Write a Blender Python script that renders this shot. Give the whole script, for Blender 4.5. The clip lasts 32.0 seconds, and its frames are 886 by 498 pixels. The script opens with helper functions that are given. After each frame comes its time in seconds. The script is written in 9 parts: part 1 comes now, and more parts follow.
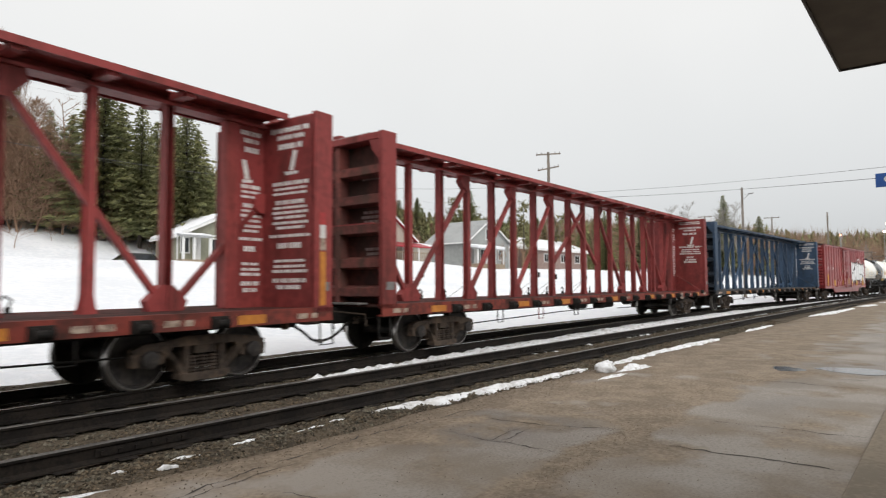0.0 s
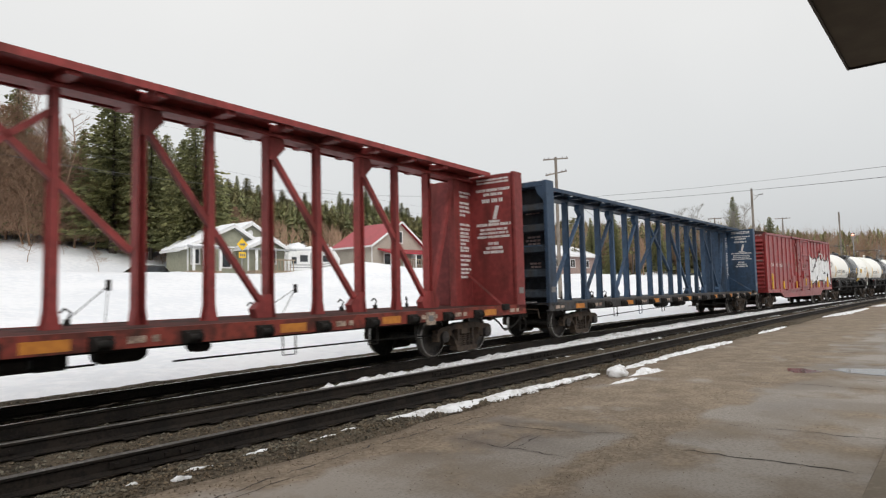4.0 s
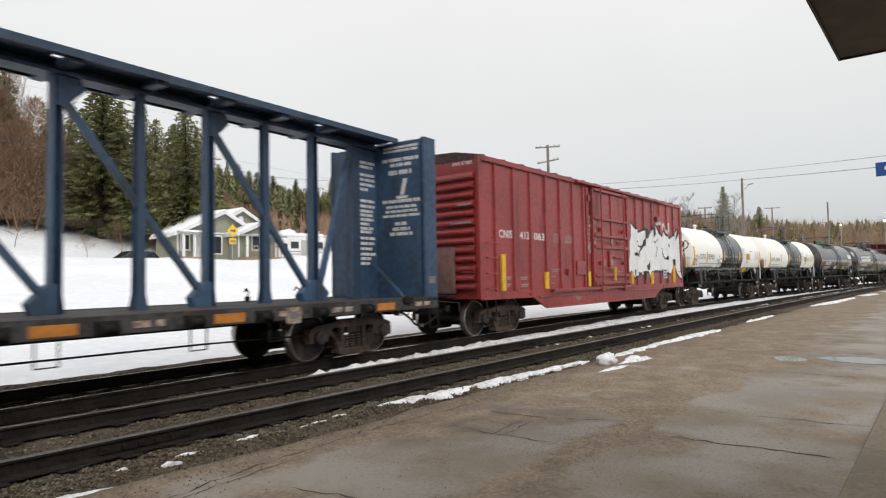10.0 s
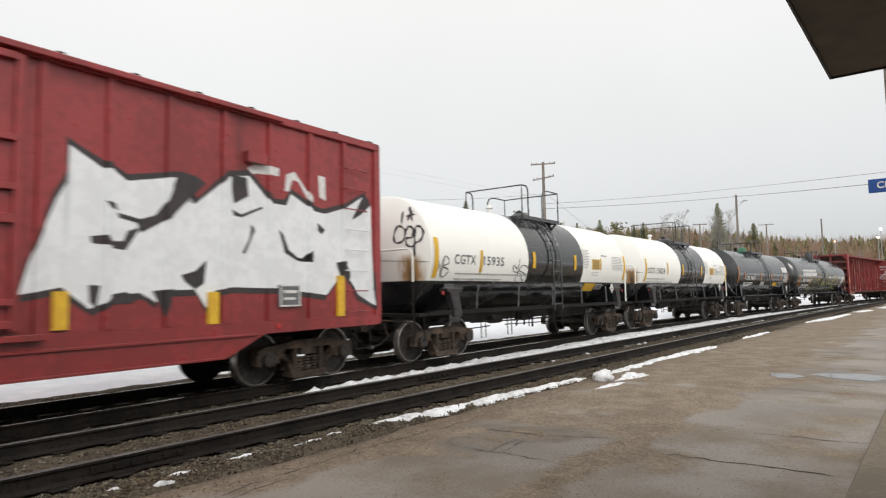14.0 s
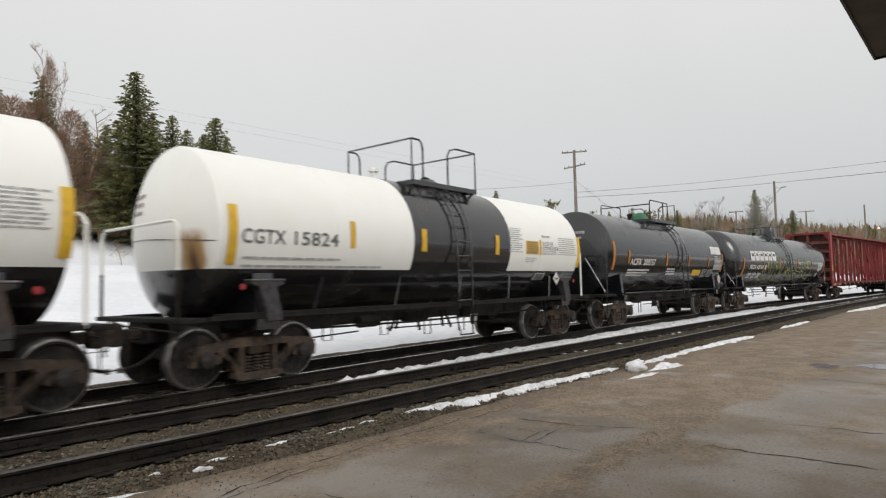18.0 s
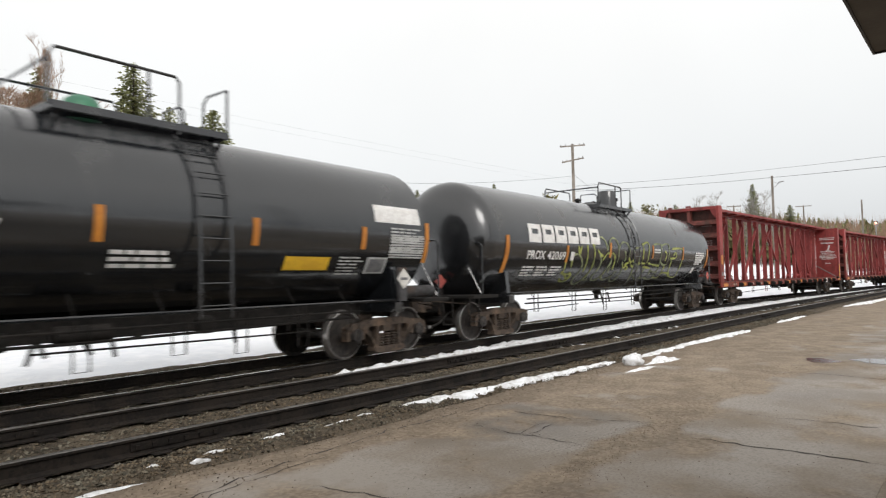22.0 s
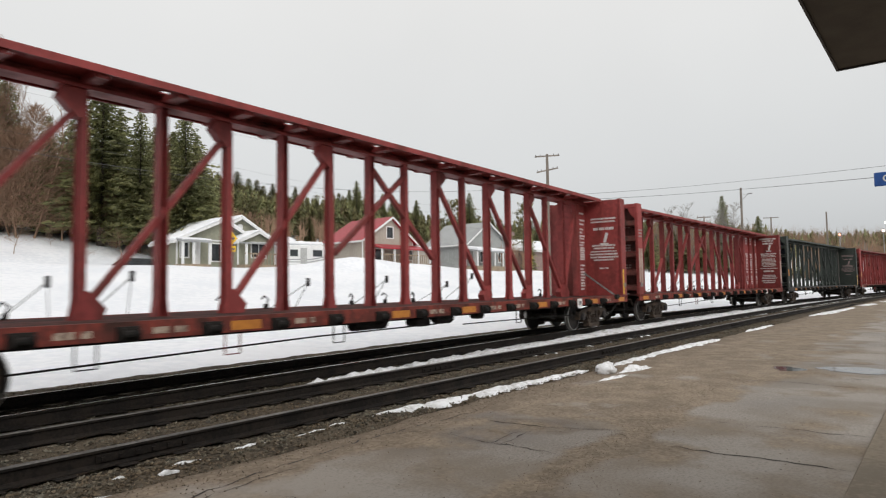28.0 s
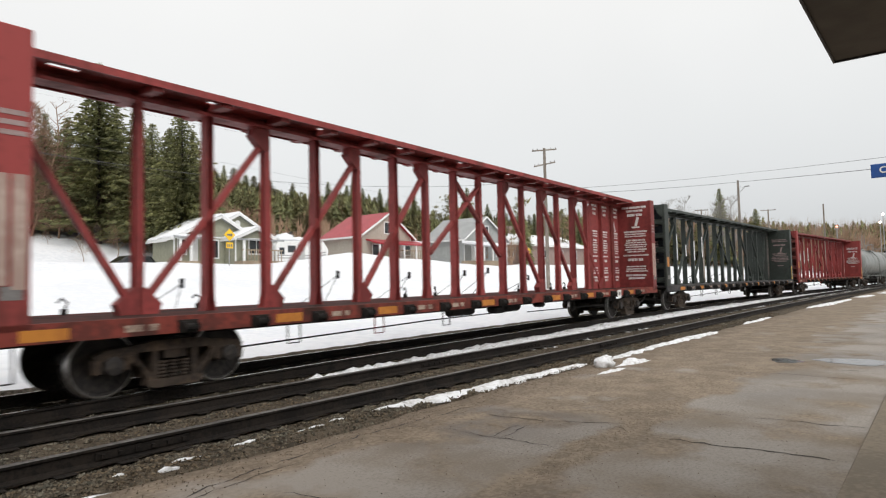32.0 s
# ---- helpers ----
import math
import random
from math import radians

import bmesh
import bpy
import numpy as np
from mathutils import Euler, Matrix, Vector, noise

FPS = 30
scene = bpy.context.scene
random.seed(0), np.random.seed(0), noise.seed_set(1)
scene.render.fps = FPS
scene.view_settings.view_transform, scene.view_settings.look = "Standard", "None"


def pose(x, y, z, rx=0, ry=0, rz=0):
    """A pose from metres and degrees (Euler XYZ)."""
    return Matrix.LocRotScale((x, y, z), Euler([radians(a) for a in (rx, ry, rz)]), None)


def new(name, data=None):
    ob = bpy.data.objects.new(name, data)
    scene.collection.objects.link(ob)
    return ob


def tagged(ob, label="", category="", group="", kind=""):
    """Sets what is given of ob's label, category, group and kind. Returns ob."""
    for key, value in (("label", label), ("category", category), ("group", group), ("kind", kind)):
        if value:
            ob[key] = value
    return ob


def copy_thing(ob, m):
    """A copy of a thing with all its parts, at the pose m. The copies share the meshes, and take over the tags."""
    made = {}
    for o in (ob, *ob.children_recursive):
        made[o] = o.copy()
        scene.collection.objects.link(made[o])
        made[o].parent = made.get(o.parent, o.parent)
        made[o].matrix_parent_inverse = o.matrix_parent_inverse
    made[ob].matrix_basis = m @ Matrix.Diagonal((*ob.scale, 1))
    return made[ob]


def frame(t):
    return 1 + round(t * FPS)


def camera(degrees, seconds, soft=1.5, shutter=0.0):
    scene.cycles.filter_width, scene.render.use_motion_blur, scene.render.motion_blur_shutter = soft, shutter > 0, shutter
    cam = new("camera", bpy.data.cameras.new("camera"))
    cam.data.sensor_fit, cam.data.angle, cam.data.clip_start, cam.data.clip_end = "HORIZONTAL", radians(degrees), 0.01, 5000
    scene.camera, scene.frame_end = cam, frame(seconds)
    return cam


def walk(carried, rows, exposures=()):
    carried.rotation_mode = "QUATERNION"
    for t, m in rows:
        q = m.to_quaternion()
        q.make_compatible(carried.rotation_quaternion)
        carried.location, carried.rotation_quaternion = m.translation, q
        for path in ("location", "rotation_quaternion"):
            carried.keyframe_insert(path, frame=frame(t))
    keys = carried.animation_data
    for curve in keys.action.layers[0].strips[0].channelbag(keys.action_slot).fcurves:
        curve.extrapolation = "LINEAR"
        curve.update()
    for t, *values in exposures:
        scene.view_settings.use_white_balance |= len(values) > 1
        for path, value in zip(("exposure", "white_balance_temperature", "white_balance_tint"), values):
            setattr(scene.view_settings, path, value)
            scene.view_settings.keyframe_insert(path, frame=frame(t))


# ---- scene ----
# world: x along the tracks, y across them away from the platform, z up from the rail heads
SECONDS = 32.0
EYE = (0.0, 0.0, 1.484)
cam = camera(70.96, SECONDS, soft=1.2, shutter=0.5)
# seconds, tilt, lean, turn
TURNS = (
    (0, 93.24, 0.37, -50.84), (0.5, 93.64, 0.57, -52.46), (1, 94.16, 1.04, -52.98), (1.5, 94.21, 1.03, -52.85), (2, 94.37, 1.14, -52.62),
    (2.5, 94.48, 1.23, -52.10), (4.5, 93.74, 1.30, -49.51), (5, 93.78, 1.20, -49.32), (5.5, 93.81, 1.08, -49.20), (6, 93.62, 1.09, -49.23),
    (6.5, 93.38, 0.86, -49.35), (7, 92.46, 0.57, -49.55), (7.5, 91.93, 0.38, -50.08), (8, 91.89, 0.61, -50.44), (8.5, 92.13, 0.62, -50.57),
    (9, 92.19, 0.71, -50.63), (9.5, 92.49, 0.95, -50.77), (10, 92.71, 1.04, -50.77), (10.5, 92.84, 1.15, -50.59), (11, 93.17, 1.27, -50.68),
    (11.5, 93.69, 1.31, -50.60), (12, 94.02, 1.61, -50.40), (12.5, 94.10, 1.04, -50.38), (13, 94.10, 0.88, -50.61), (13.5, 94.13, 0.80, -50.98),
    (14, 94.22, 1.07, -51.15), (14.5, 94.21, 1.41, -51.12), (15, 94.10, 1.11, -50.94), (15.5, 94.40, 0.75, -50.88), (17.5, 93.44, 1.15, -48.34),
    (18, 93.35, 1.27, -48.33), (18.5, 93.14, 0.98, -48.29), (19, 93.45, 1.05, -48.49), (19.5, 93.52, 1.10, -48.74), (20, 93.38, 1.12, -48.78),
    (20.5, 93.30, 1.14, -48.80), (21, 93.09, 1.16, -48.67), (21.5, 92.85, 1.03, -48.52), (22, 92.74, 1.08, -48.54), (22.5, 92.77, 1.05, -48.53),
    (23, 93.02, 0.89, -48.54), (23.5, 93.31, 1.13, -48.77), (24, 93.50, 0.75, -48.84), (24.5, 93.10, 1.02, -48.43), (26.5, 93.14, 0.38, -49.16),
    (27, 93.28, 0.33, -49.84), (27.5, 93.60, 0.48, -50.44), (28, 93.48, 0.84, -50.85), (28.5, 93.75, 0.70, -51.35), (29, 93.67, 0.67, -51.22),
    (29.5, 93.83, 1.10, -51.20), (30, 93.84, 1.08, -51.18), (30.5, 93.61, 1.25, -51.14), (31, 93.30, 1.24, -51.10), (31.5, 93.03, 1.34, -51.02),
    (32, 93.01, 1.29, -51.02),
)
WALK = [(t, pose(*EYE, a, b, c)) for t, a, b, c in TURNS]
EXPOSURES = ((0, 0.20), (1.2, 0.20), (2, 0.08), (4, 0.10), (5, 0.14), (6, 0.28), (8, 0.09), (9.5, 0.10), (11, 0.45), (12.3, 0.48), (13, 0.38), (14, 0.25), (16, 0.12), (18, -0.03), (19.3, 0.0), (20.5, 0.30), (22, 0.40), (23.5, 0.40), (26.5, 0.38), (27.5, 0.13), (29, 0.00), (30, 0.05), (31, 0.26), (32, 0.24))
walk(cam, WALK, EXPOSURES)

# the train's way: knots of the track's centre line, and the distance run at a time
KNOT_X = (-14, -4, 4, 12, 20, 28, 38, 50, 65, 85, 110)
KNOT_Y = (8.081, 9.166, 9.822, 10.240, 10.496, 10.596, 10.404, 9.761, 8.639, 6.890, 4.514)
RUN = (-54.4803, -78.3372, -3.1448, -0.3313, -0.3614, 0.3039)
NEAR_Y, NEAR_BEND = 7.084, 0.00050
CAR_X = (-24.54, 0.00, 24.54, 45.59, 61.06, 74.62, 88.16, 104.05, 125.54, 150.08, 174.62, 199.16, 218.7, 233.4)
BOGIE_X = (9.145, 9.145, 9.145, 6.283, 4.948, 4.861, 4.628, 7.143, 9.145, 9.145, 9.145, 9.145, 4.9, 4.9)


def spline(xs, ys):
    """Natural cubic spline, straight beyond its ends."""
    n = len(xs)
    xs, ys = np.array(xs, float), np.array(ys, float)
    h = np.diff(xs)
    a, b = np.zeros((n, n)), np.zeros(n)
    a[0, 0] = a[-1, -1] = 1
    for i in range(1, n - 1):
        a[i, i - 1], a[i, i], a[i, i + 1] = h[i - 1], 2 * (h[i - 1] + h[i]), h[i]
        b[i] = 6 * ((ys[i + 1] - ys[i]) / h[i] - (ys[i] - ys[i - 1]) / h[i - 1])
    m = np.linalg.solve(a, b)

    def inner(x):
        i = np.clip(np.searchsorted(xs, x) - 1, 0, n - 2)
        t, hh = x - xs[i], h[i]
        return ys[i] + t * ((ys[i + 1] - ys[i]) / hh - hh * (2 * m[i] + m[i + 1]) / 6) + m[i] / 2 * t * t + (m[i + 1] - m[i]) / (6 * hh) * t ** 3

    lo = (inner(xs[0] + 0.1) - ys[0]) / 0.1
    hi = (ys[-1] - inner(xs[-1] - 0.1)) / 0.1

    def value(x):
        x = np.asarray(x, float)
        y = inner(np.clip(x, xs[0], xs[-1]))
        return y + np.minimum(x - xs[0], 0) * lo + np.maximum(x - xs[-1], 0) * hi
    return value


train_y = spline(KNOT_X, KNOT_Y)


def near_y(x):
    x = np.asarray(x, float)
    far = np.clip(x - 22, 0, 70)
    return NEAR_Y - NEAR_BEND * far ** 2 - NEAR_BEND * 140 * np.maximum(x - 92, 0)


LINE_X = np.linspace(-220, 330, 5501)
LINE_Y = train_y(LINE_X)
LINE_S = np.concatenate([[0], np.cumsum(np.hypot(np.diff(LINE_X), np.diff(LINE_Y)))])
LINE_S -= np.interp(0, LINE_X, LINE_S)


def on_line(s):
    return Vector((float(np.interp(s, LINE_S, LINE_X)), float(np.interp(s, LINE_S, LINE_Y)), 0))


def run(t):
    u = (t - 16) / 16
    return sum(c * u ** i for i, c in enumerate(RUN))


def car_pose(car, t):
    s, half = run(t) + CAR_X[car], BOGIE_X[car]
    a, b = on_line(s - half), on_line(s + half)
    mid, d = (a + b) / 2, b - a
    return Matrix.Translation(mid) @ Matrix.Rotation(math.atan2(d.y, d.x), 4, "Z")


# ---- light ----
world = bpy.data.worlds.new("overcast")
scene.world = world
world.use_nodes = True
wt = world.node_tree
wt.nodes.clear()
SUN_UP, SUN_TURN = 38.0, 205.0
sky = wt.nodes.new("ShaderNodeTexSky")
sky.sky_type, sky.sun_disc = "NISHITA", False
sky.sun_elevation, sky.sun_rotation = radians(SUN_UP), radians(SUN_TURN)
sky.air_density, sky.dust_density, sky.ozone_density = 1.0, 4.0, 1.0
grey = wt.nodes.new("ShaderNodeHueSaturation")
grey.inputs["Saturation"].default_value = 0.10
wt.links.new(sky.outputs[0], grey.inputs["Color"])
dim = wt.nodes.new("ShaderNodeBackground")
dim.inputs["Strength"].default_value = 0.035
wt.links.new(grey.outputs[0], dim.inputs["Color"])
# the layer of cloud: white overhead, greyer and bluer towards the horizon
coord = wt.nodes.new("ShaderNodeTexCoord")
axes = wt.nodes.new("ShaderNodeSeparateXYZ")
wt.links.new(coord.outputs["Generated"], axes.inputs[0])
ramp = wt.nodes.new("ShaderNodeValToRGB")
ramp.color_ramp.elements[0].position, ramp.color_ramp.elements[0].color = 0.0, (0.525, 0.545, 0.562, 1)
ramp.color_ramp.elements[1].position, ramp.color_ramp.elements[1].color = 0.55, (0.87, 0.86, 0.84, 1)
mid_tone = ramp.color_ramp.elements.new(0.22)
mid_tone.color = (0.645, 0.657, 0.658, 1)
wt.links.new(axes.outputs["Z"], ramp.inputs[0])
puffs = wt.nodes.new("ShaderNodeTexNoise")
puffs.inputs["Scale"].default_value, puffs.inputs["Detail"].default_value = 2.2, 4.0
wt.links.new(coord.outputs["Generated"], puffs.inputs["Vector"])
soft_puffs = wt.nodes.new("ShaderNodeMapRange")
soft_puffs.inputs["To Min"].default_value, soft_puffs.inputs["To Max"].default_value = 0.93, 1.07
wt.links.new(puffs.outputs[0], soft_puffs.inputs["Value"])
veil = wt.nodes.new("ShaderNodeMix")
veil.data_type, veil.blend_type = "RGBA", "MULTIPLY"
veil.inputs[0].default_value = 1.0
wt.links.new(ramp.outputs[0], veil.inputs[6])
wt.links.new(soft_puffs.outputs[0], veil.inputs[7])
cloud = wt.nodes.new("ShaderNodeBackground")
cloud.inputs["Strength"].default_value = 0.86
wt.links.new(veil.outputs[2], cloud.inputs["Color"])
both = wt.nodes.new("ShaderNodeAddShader")
wt.links.new(dim.outputs[0], both.inputs[0])
wt.links.new(cloud.outputs[0], both.inputs[1])
wout = wt.nodes.new("ShaderNodeOutputWorld")
wt.links.new(both.outputs[0], wout.inputs[0])

sun = new("sun", bpy.data.lights.new("sun", "SUN"))
sun.data.energy, sun.data.angle, sun.data.color = 0.75, radians(25), (1.0, 0.97, 0.93)
sun.matrix_world = Matrix.Rotation(radians(180 - SUN_TURN), 4, "Z") @ Matrix.Rotation(radians(90 - SUN_UP), 4, "X") @ Matrix.Identity(4)
scene.view_settings.exposure = 0.0

# ---- materials ----


def surface(name, base, other=None, rough=0.7, metal=0.0, grain=6.0, patch=0.7, spread=0.5, bump=0.15, bump_scale=40.0, dirt=None, dirt_amount=0.0,
            dirt_scale=1.5, wet=0.0, spec=0.5, bump_distance=0.02, streak=0.0, wobble=0.0):
    """A procedural surface: two colours mixed by a fine and a broad noise, worn patches of dirt, and relief."""
    m = bpy.data.materials.new(name)
    m.use_nodes = True
    nt = m.node_tree
    bsdf = nt.nodes["Principled BSDF"]
    tc = nt.nodes.new("ShaderNodeTexCoord")
    other = other or tuple(c * 0.75 for c in base)

    def noise_node(scale, detail, squeeze=None):
        n = nt.nodes.new("ShaderNodeTexNoise")
        n.inputs["Scale"].default_value, n.inputs["Detail"].default_value = scale, detail
        if squeeze:
            mp = nt.nodes.new("ShaderNodeMapping")
            mp.inputs["Scale"].default_value = squeeze
            nt.links.new(tc.outputs["Object"], mp.inputs["Vector"])
            nt.links.new(mp.outputs[0], n.inputs["Vector"])
        else:
            nt.links.new(tc.outputs["Object"], n.inputs["Vector"])
        return n

    def math_node(op, a, b):
        n = nt.nodes.new("ShaderNodeMath")
        n.operation = op
        for i, v in enumerate((a, b)):
            if isinstance(v, (int, float)):
                n.inputs[i].default_value = v
            else:
                nt.links.new(v, n.inputs[i])
        return n.outputs[0]

    def mix(fac, a, b):
        n = nt.nodes.new("ShaderNodeMix")
        n.data_type = "RGBA"
        nt.links.new(fac, n.inputs[0])
        for i, v in ((6, a), (7, b)):
            if isinstance(v, tuple):
                n.inputs[i].default_value = (*v, 1)
            else:
                nt.links.new(v, n.inputs[i])
        return n.outputs[2]

    def steep(value, lo, hi):
        n = nt.nodes.new("ShaderNodeMapRange")
        n.inputs["From Min"].default_value, n.inputs["From Max"].default_value = lo, hi
        nt.links.new(value, n.inputs["Value"])
        return n.outputs[0]

    fine, broad = noise_node(grain, 6.0), noise_node(patch, 4.0)
    blend = math_node("ADD", math_node("MULTIPLY", fine.outputs[0], 0.5), math_node("MULTIPLY", broad.outputs[0], 0.5))
    half = 0.5 * (1 - spread) * 0.5 + 0.02
    colour = mix(steep(blend, 0.3 + half, 0.7 - half), base, other)
    rough_value = math_node("ADD", rough - 0.08, math_node("MULTIPLY", fine.outputs[0], 0.16))
    if dirt:
        d = noise_node(dirt_scale, 8.0, (1.0, 1.0, 0.25) if streak else None)
        mask = steep(d.outputs[0], 0.60 - dirt_amount * 0.4, 0.74 - dirt_amount * 0.25)
        mask = math_node("MULTIPLY", mask, 0.85)
        colour = mix(mask, colour, dirt)
        rough_value = math_node("ADD", rough_value, math_node("MULTIPLY", mask, 0.25))
    if wet:
        w = noise_node(0.35, 5.0)
        mask = steep(w.outputs[0], 0.58 - wet * 0.2, 0.70 - wet * 0.2)
        rough_value = mix(mask, rough_value, (0.33, 0.33, 0.33))
        darker = nt.nodes.new("ShaderNodeMix")
        darker.data_type, darker.blend_type = "RGBA", "MULTIPLY"
        nt.links.new(mask, darker.inputs[0])
        nt.links.new(colour, darker.inputs[6])
        darker.inputs[7].default_value = (0.72, 0.72, 0.73, 1)
        colour = darker.outputs[2]
    nt.links.new(colour, bsdf.inputs["Base Color"])
    nt.links.new(rough_value, bsdf.inputs["Roughness"])
    bsdf.inputs["Metallic"].default_value = metal
    bsdf.inputs["Specular IOR Level"].default_value = spec
    if bump:
        bn = nt.nodes.new("ShaderNodeBump")
        bn.inputs["Strength"].default_value, bn.inputs["Distance"].default_value = bump, bump_distance
        relief = noise_node(bump_scale, 5.0).outputs[0]
        if wobble:
            relief = math_node("ADD", relief, math_node("MULTIPLY", noise_node(1.1, 2.0).outputs[0], wobble))
        nt.links.new(relief, bn.inputs["Height"])
        nt.links.new(bn.outputs[0], bsdf.inputs["Normal"])
    return m


def varied(m, low=0.75, high=1.25):
    """Lets each object of this material differ a little in brightness."""
    nt = m.node_tree
    bsdf = nt.nodes["Principled BSDF"]
    source = bsdf.inputs["Base Color"].links[0].from_socket
    info = nt.nodes.new("ShaderNodeObjectInfo")
    r = nt.nodes.new("ShaderNodeMapRange")
    r.inputs["To Min"].default_value, r.inputs["To Max"].default_value = low, high
    nt.links.new(info.outputs["Random"], r.inputs["Value"])
    mul = nt.nodes.new("ShaderNodeMix")
    mul.data_type, mul.blend_type = "RGBA", "MULTIPLY"
    mul.inputs[0].default_value = 1.0
    nt.links.new(source, mul.inputs[6])
    nt.links.new(r.outputs[0], mul.inputs[7])
    nt.links.new(mul.outputs[2], bsdf.inputs["Base Color"])
    return m


def islands(m, low=0.6, high=1.4):
    """Lets each loose piece of a joined mesh differ in brightness."""
    nt = m.node_tree
    bsdf = nt.nodes["Principled BSDF"]
    source = bsdf.inputs["Base Color"].links[0].from_socket
    info = nt.nodes.new("ShaderNodeNewGeometry")
    r = nt.nodes.new("ShaderNodeMapRange")
    r.inputs["To Min"].default_value, r.inputs["To Max"].default_value = low, high
    nt.links.new(info.outputs["Random Per Island"], r.inputs["Value"])
    mul = nt.nodes.new("ShaderNodeMix")
    mul.data_type, mul.blend_type = "RGBA", "MULTIPLY"
    mul.inputs[0].default_value = 1.0
    nt.links.new(source, mul.inputs[6])
    nt.links.new(r.outputs[0], mul.inputs[7])
    nt.links.new(mul.outputs[2], bsdf.inputs["Base Color"])
    return m


def leafy(m, share=0.45):
    """Lets part of the light pass through thin needles and twigs."""
    nt = m.node_tree
    bsdf = nt.nodes["Principled BSDF"]
    thin = nt.nodes.new("ShaderNodeBsdfTranslucent")
    nt.links.new(bsdf.inputs["Base Color"].links[0].from_socket, thin.inputs["Color"])
    both = nt.nodes.new("ShaderNodeMixShader")
    both.inputs[0].default_value = share
    nt.links.new(bsdf.outputs[0], both.inputs[1])
    nt.links.new(thin.outputs[0], both.inputs[2])
    nt.links.new(both.outputs[0], nt.nodes["Material Output"].inputs["Surface"])
    return m


def glow(name, colour, strength):
    m = bpy.data.materials.new(name)
    m.use_nodes = True
    b = m.node_tree.nodes["Principled BSDF"]
    b.inputs["Base Color"].default_value = (*colour, 1)
    b.inputs["Emission Color"].default_value = (*colour, 1)
    b.inputs["Emission Strength"].default_value = strength
    return m


SNOW = surface("snow", (0.86, 0.87, 0.90), (0.78, 0.80, 0.84), rough=0.75, grain=3, patch=0.25, bump=0.5, bump_scale=5, bump_distance=0.08, wobble=3.0)
OLD_SNOW = surface("old snow", (0.84, 0.85, 0.87), (0.66, 0.66, 0.66), rough=0.7, grain=14, patch=3, bump=0.6, bump_scale=18, bump_distance=0.04,
                   dirt=(0.22, 0.19, 0.16), dirt_amount=0.05, dirt_scale=6)
ASPHALT = surface("worn asphalt", (0.300, 0.267, 0.233), (0.226, 0.199, 0.172), spec=0.12, rough=0.56, grain=35, patch=0.35, bump=0.30, bump_scale=120, bump_distance=0.006,
                  dirt=(0.212, 0.172, 0.130), dirt_amount=0.30, dirt_scale=0.7, wet=0.22, wobble=1.5)


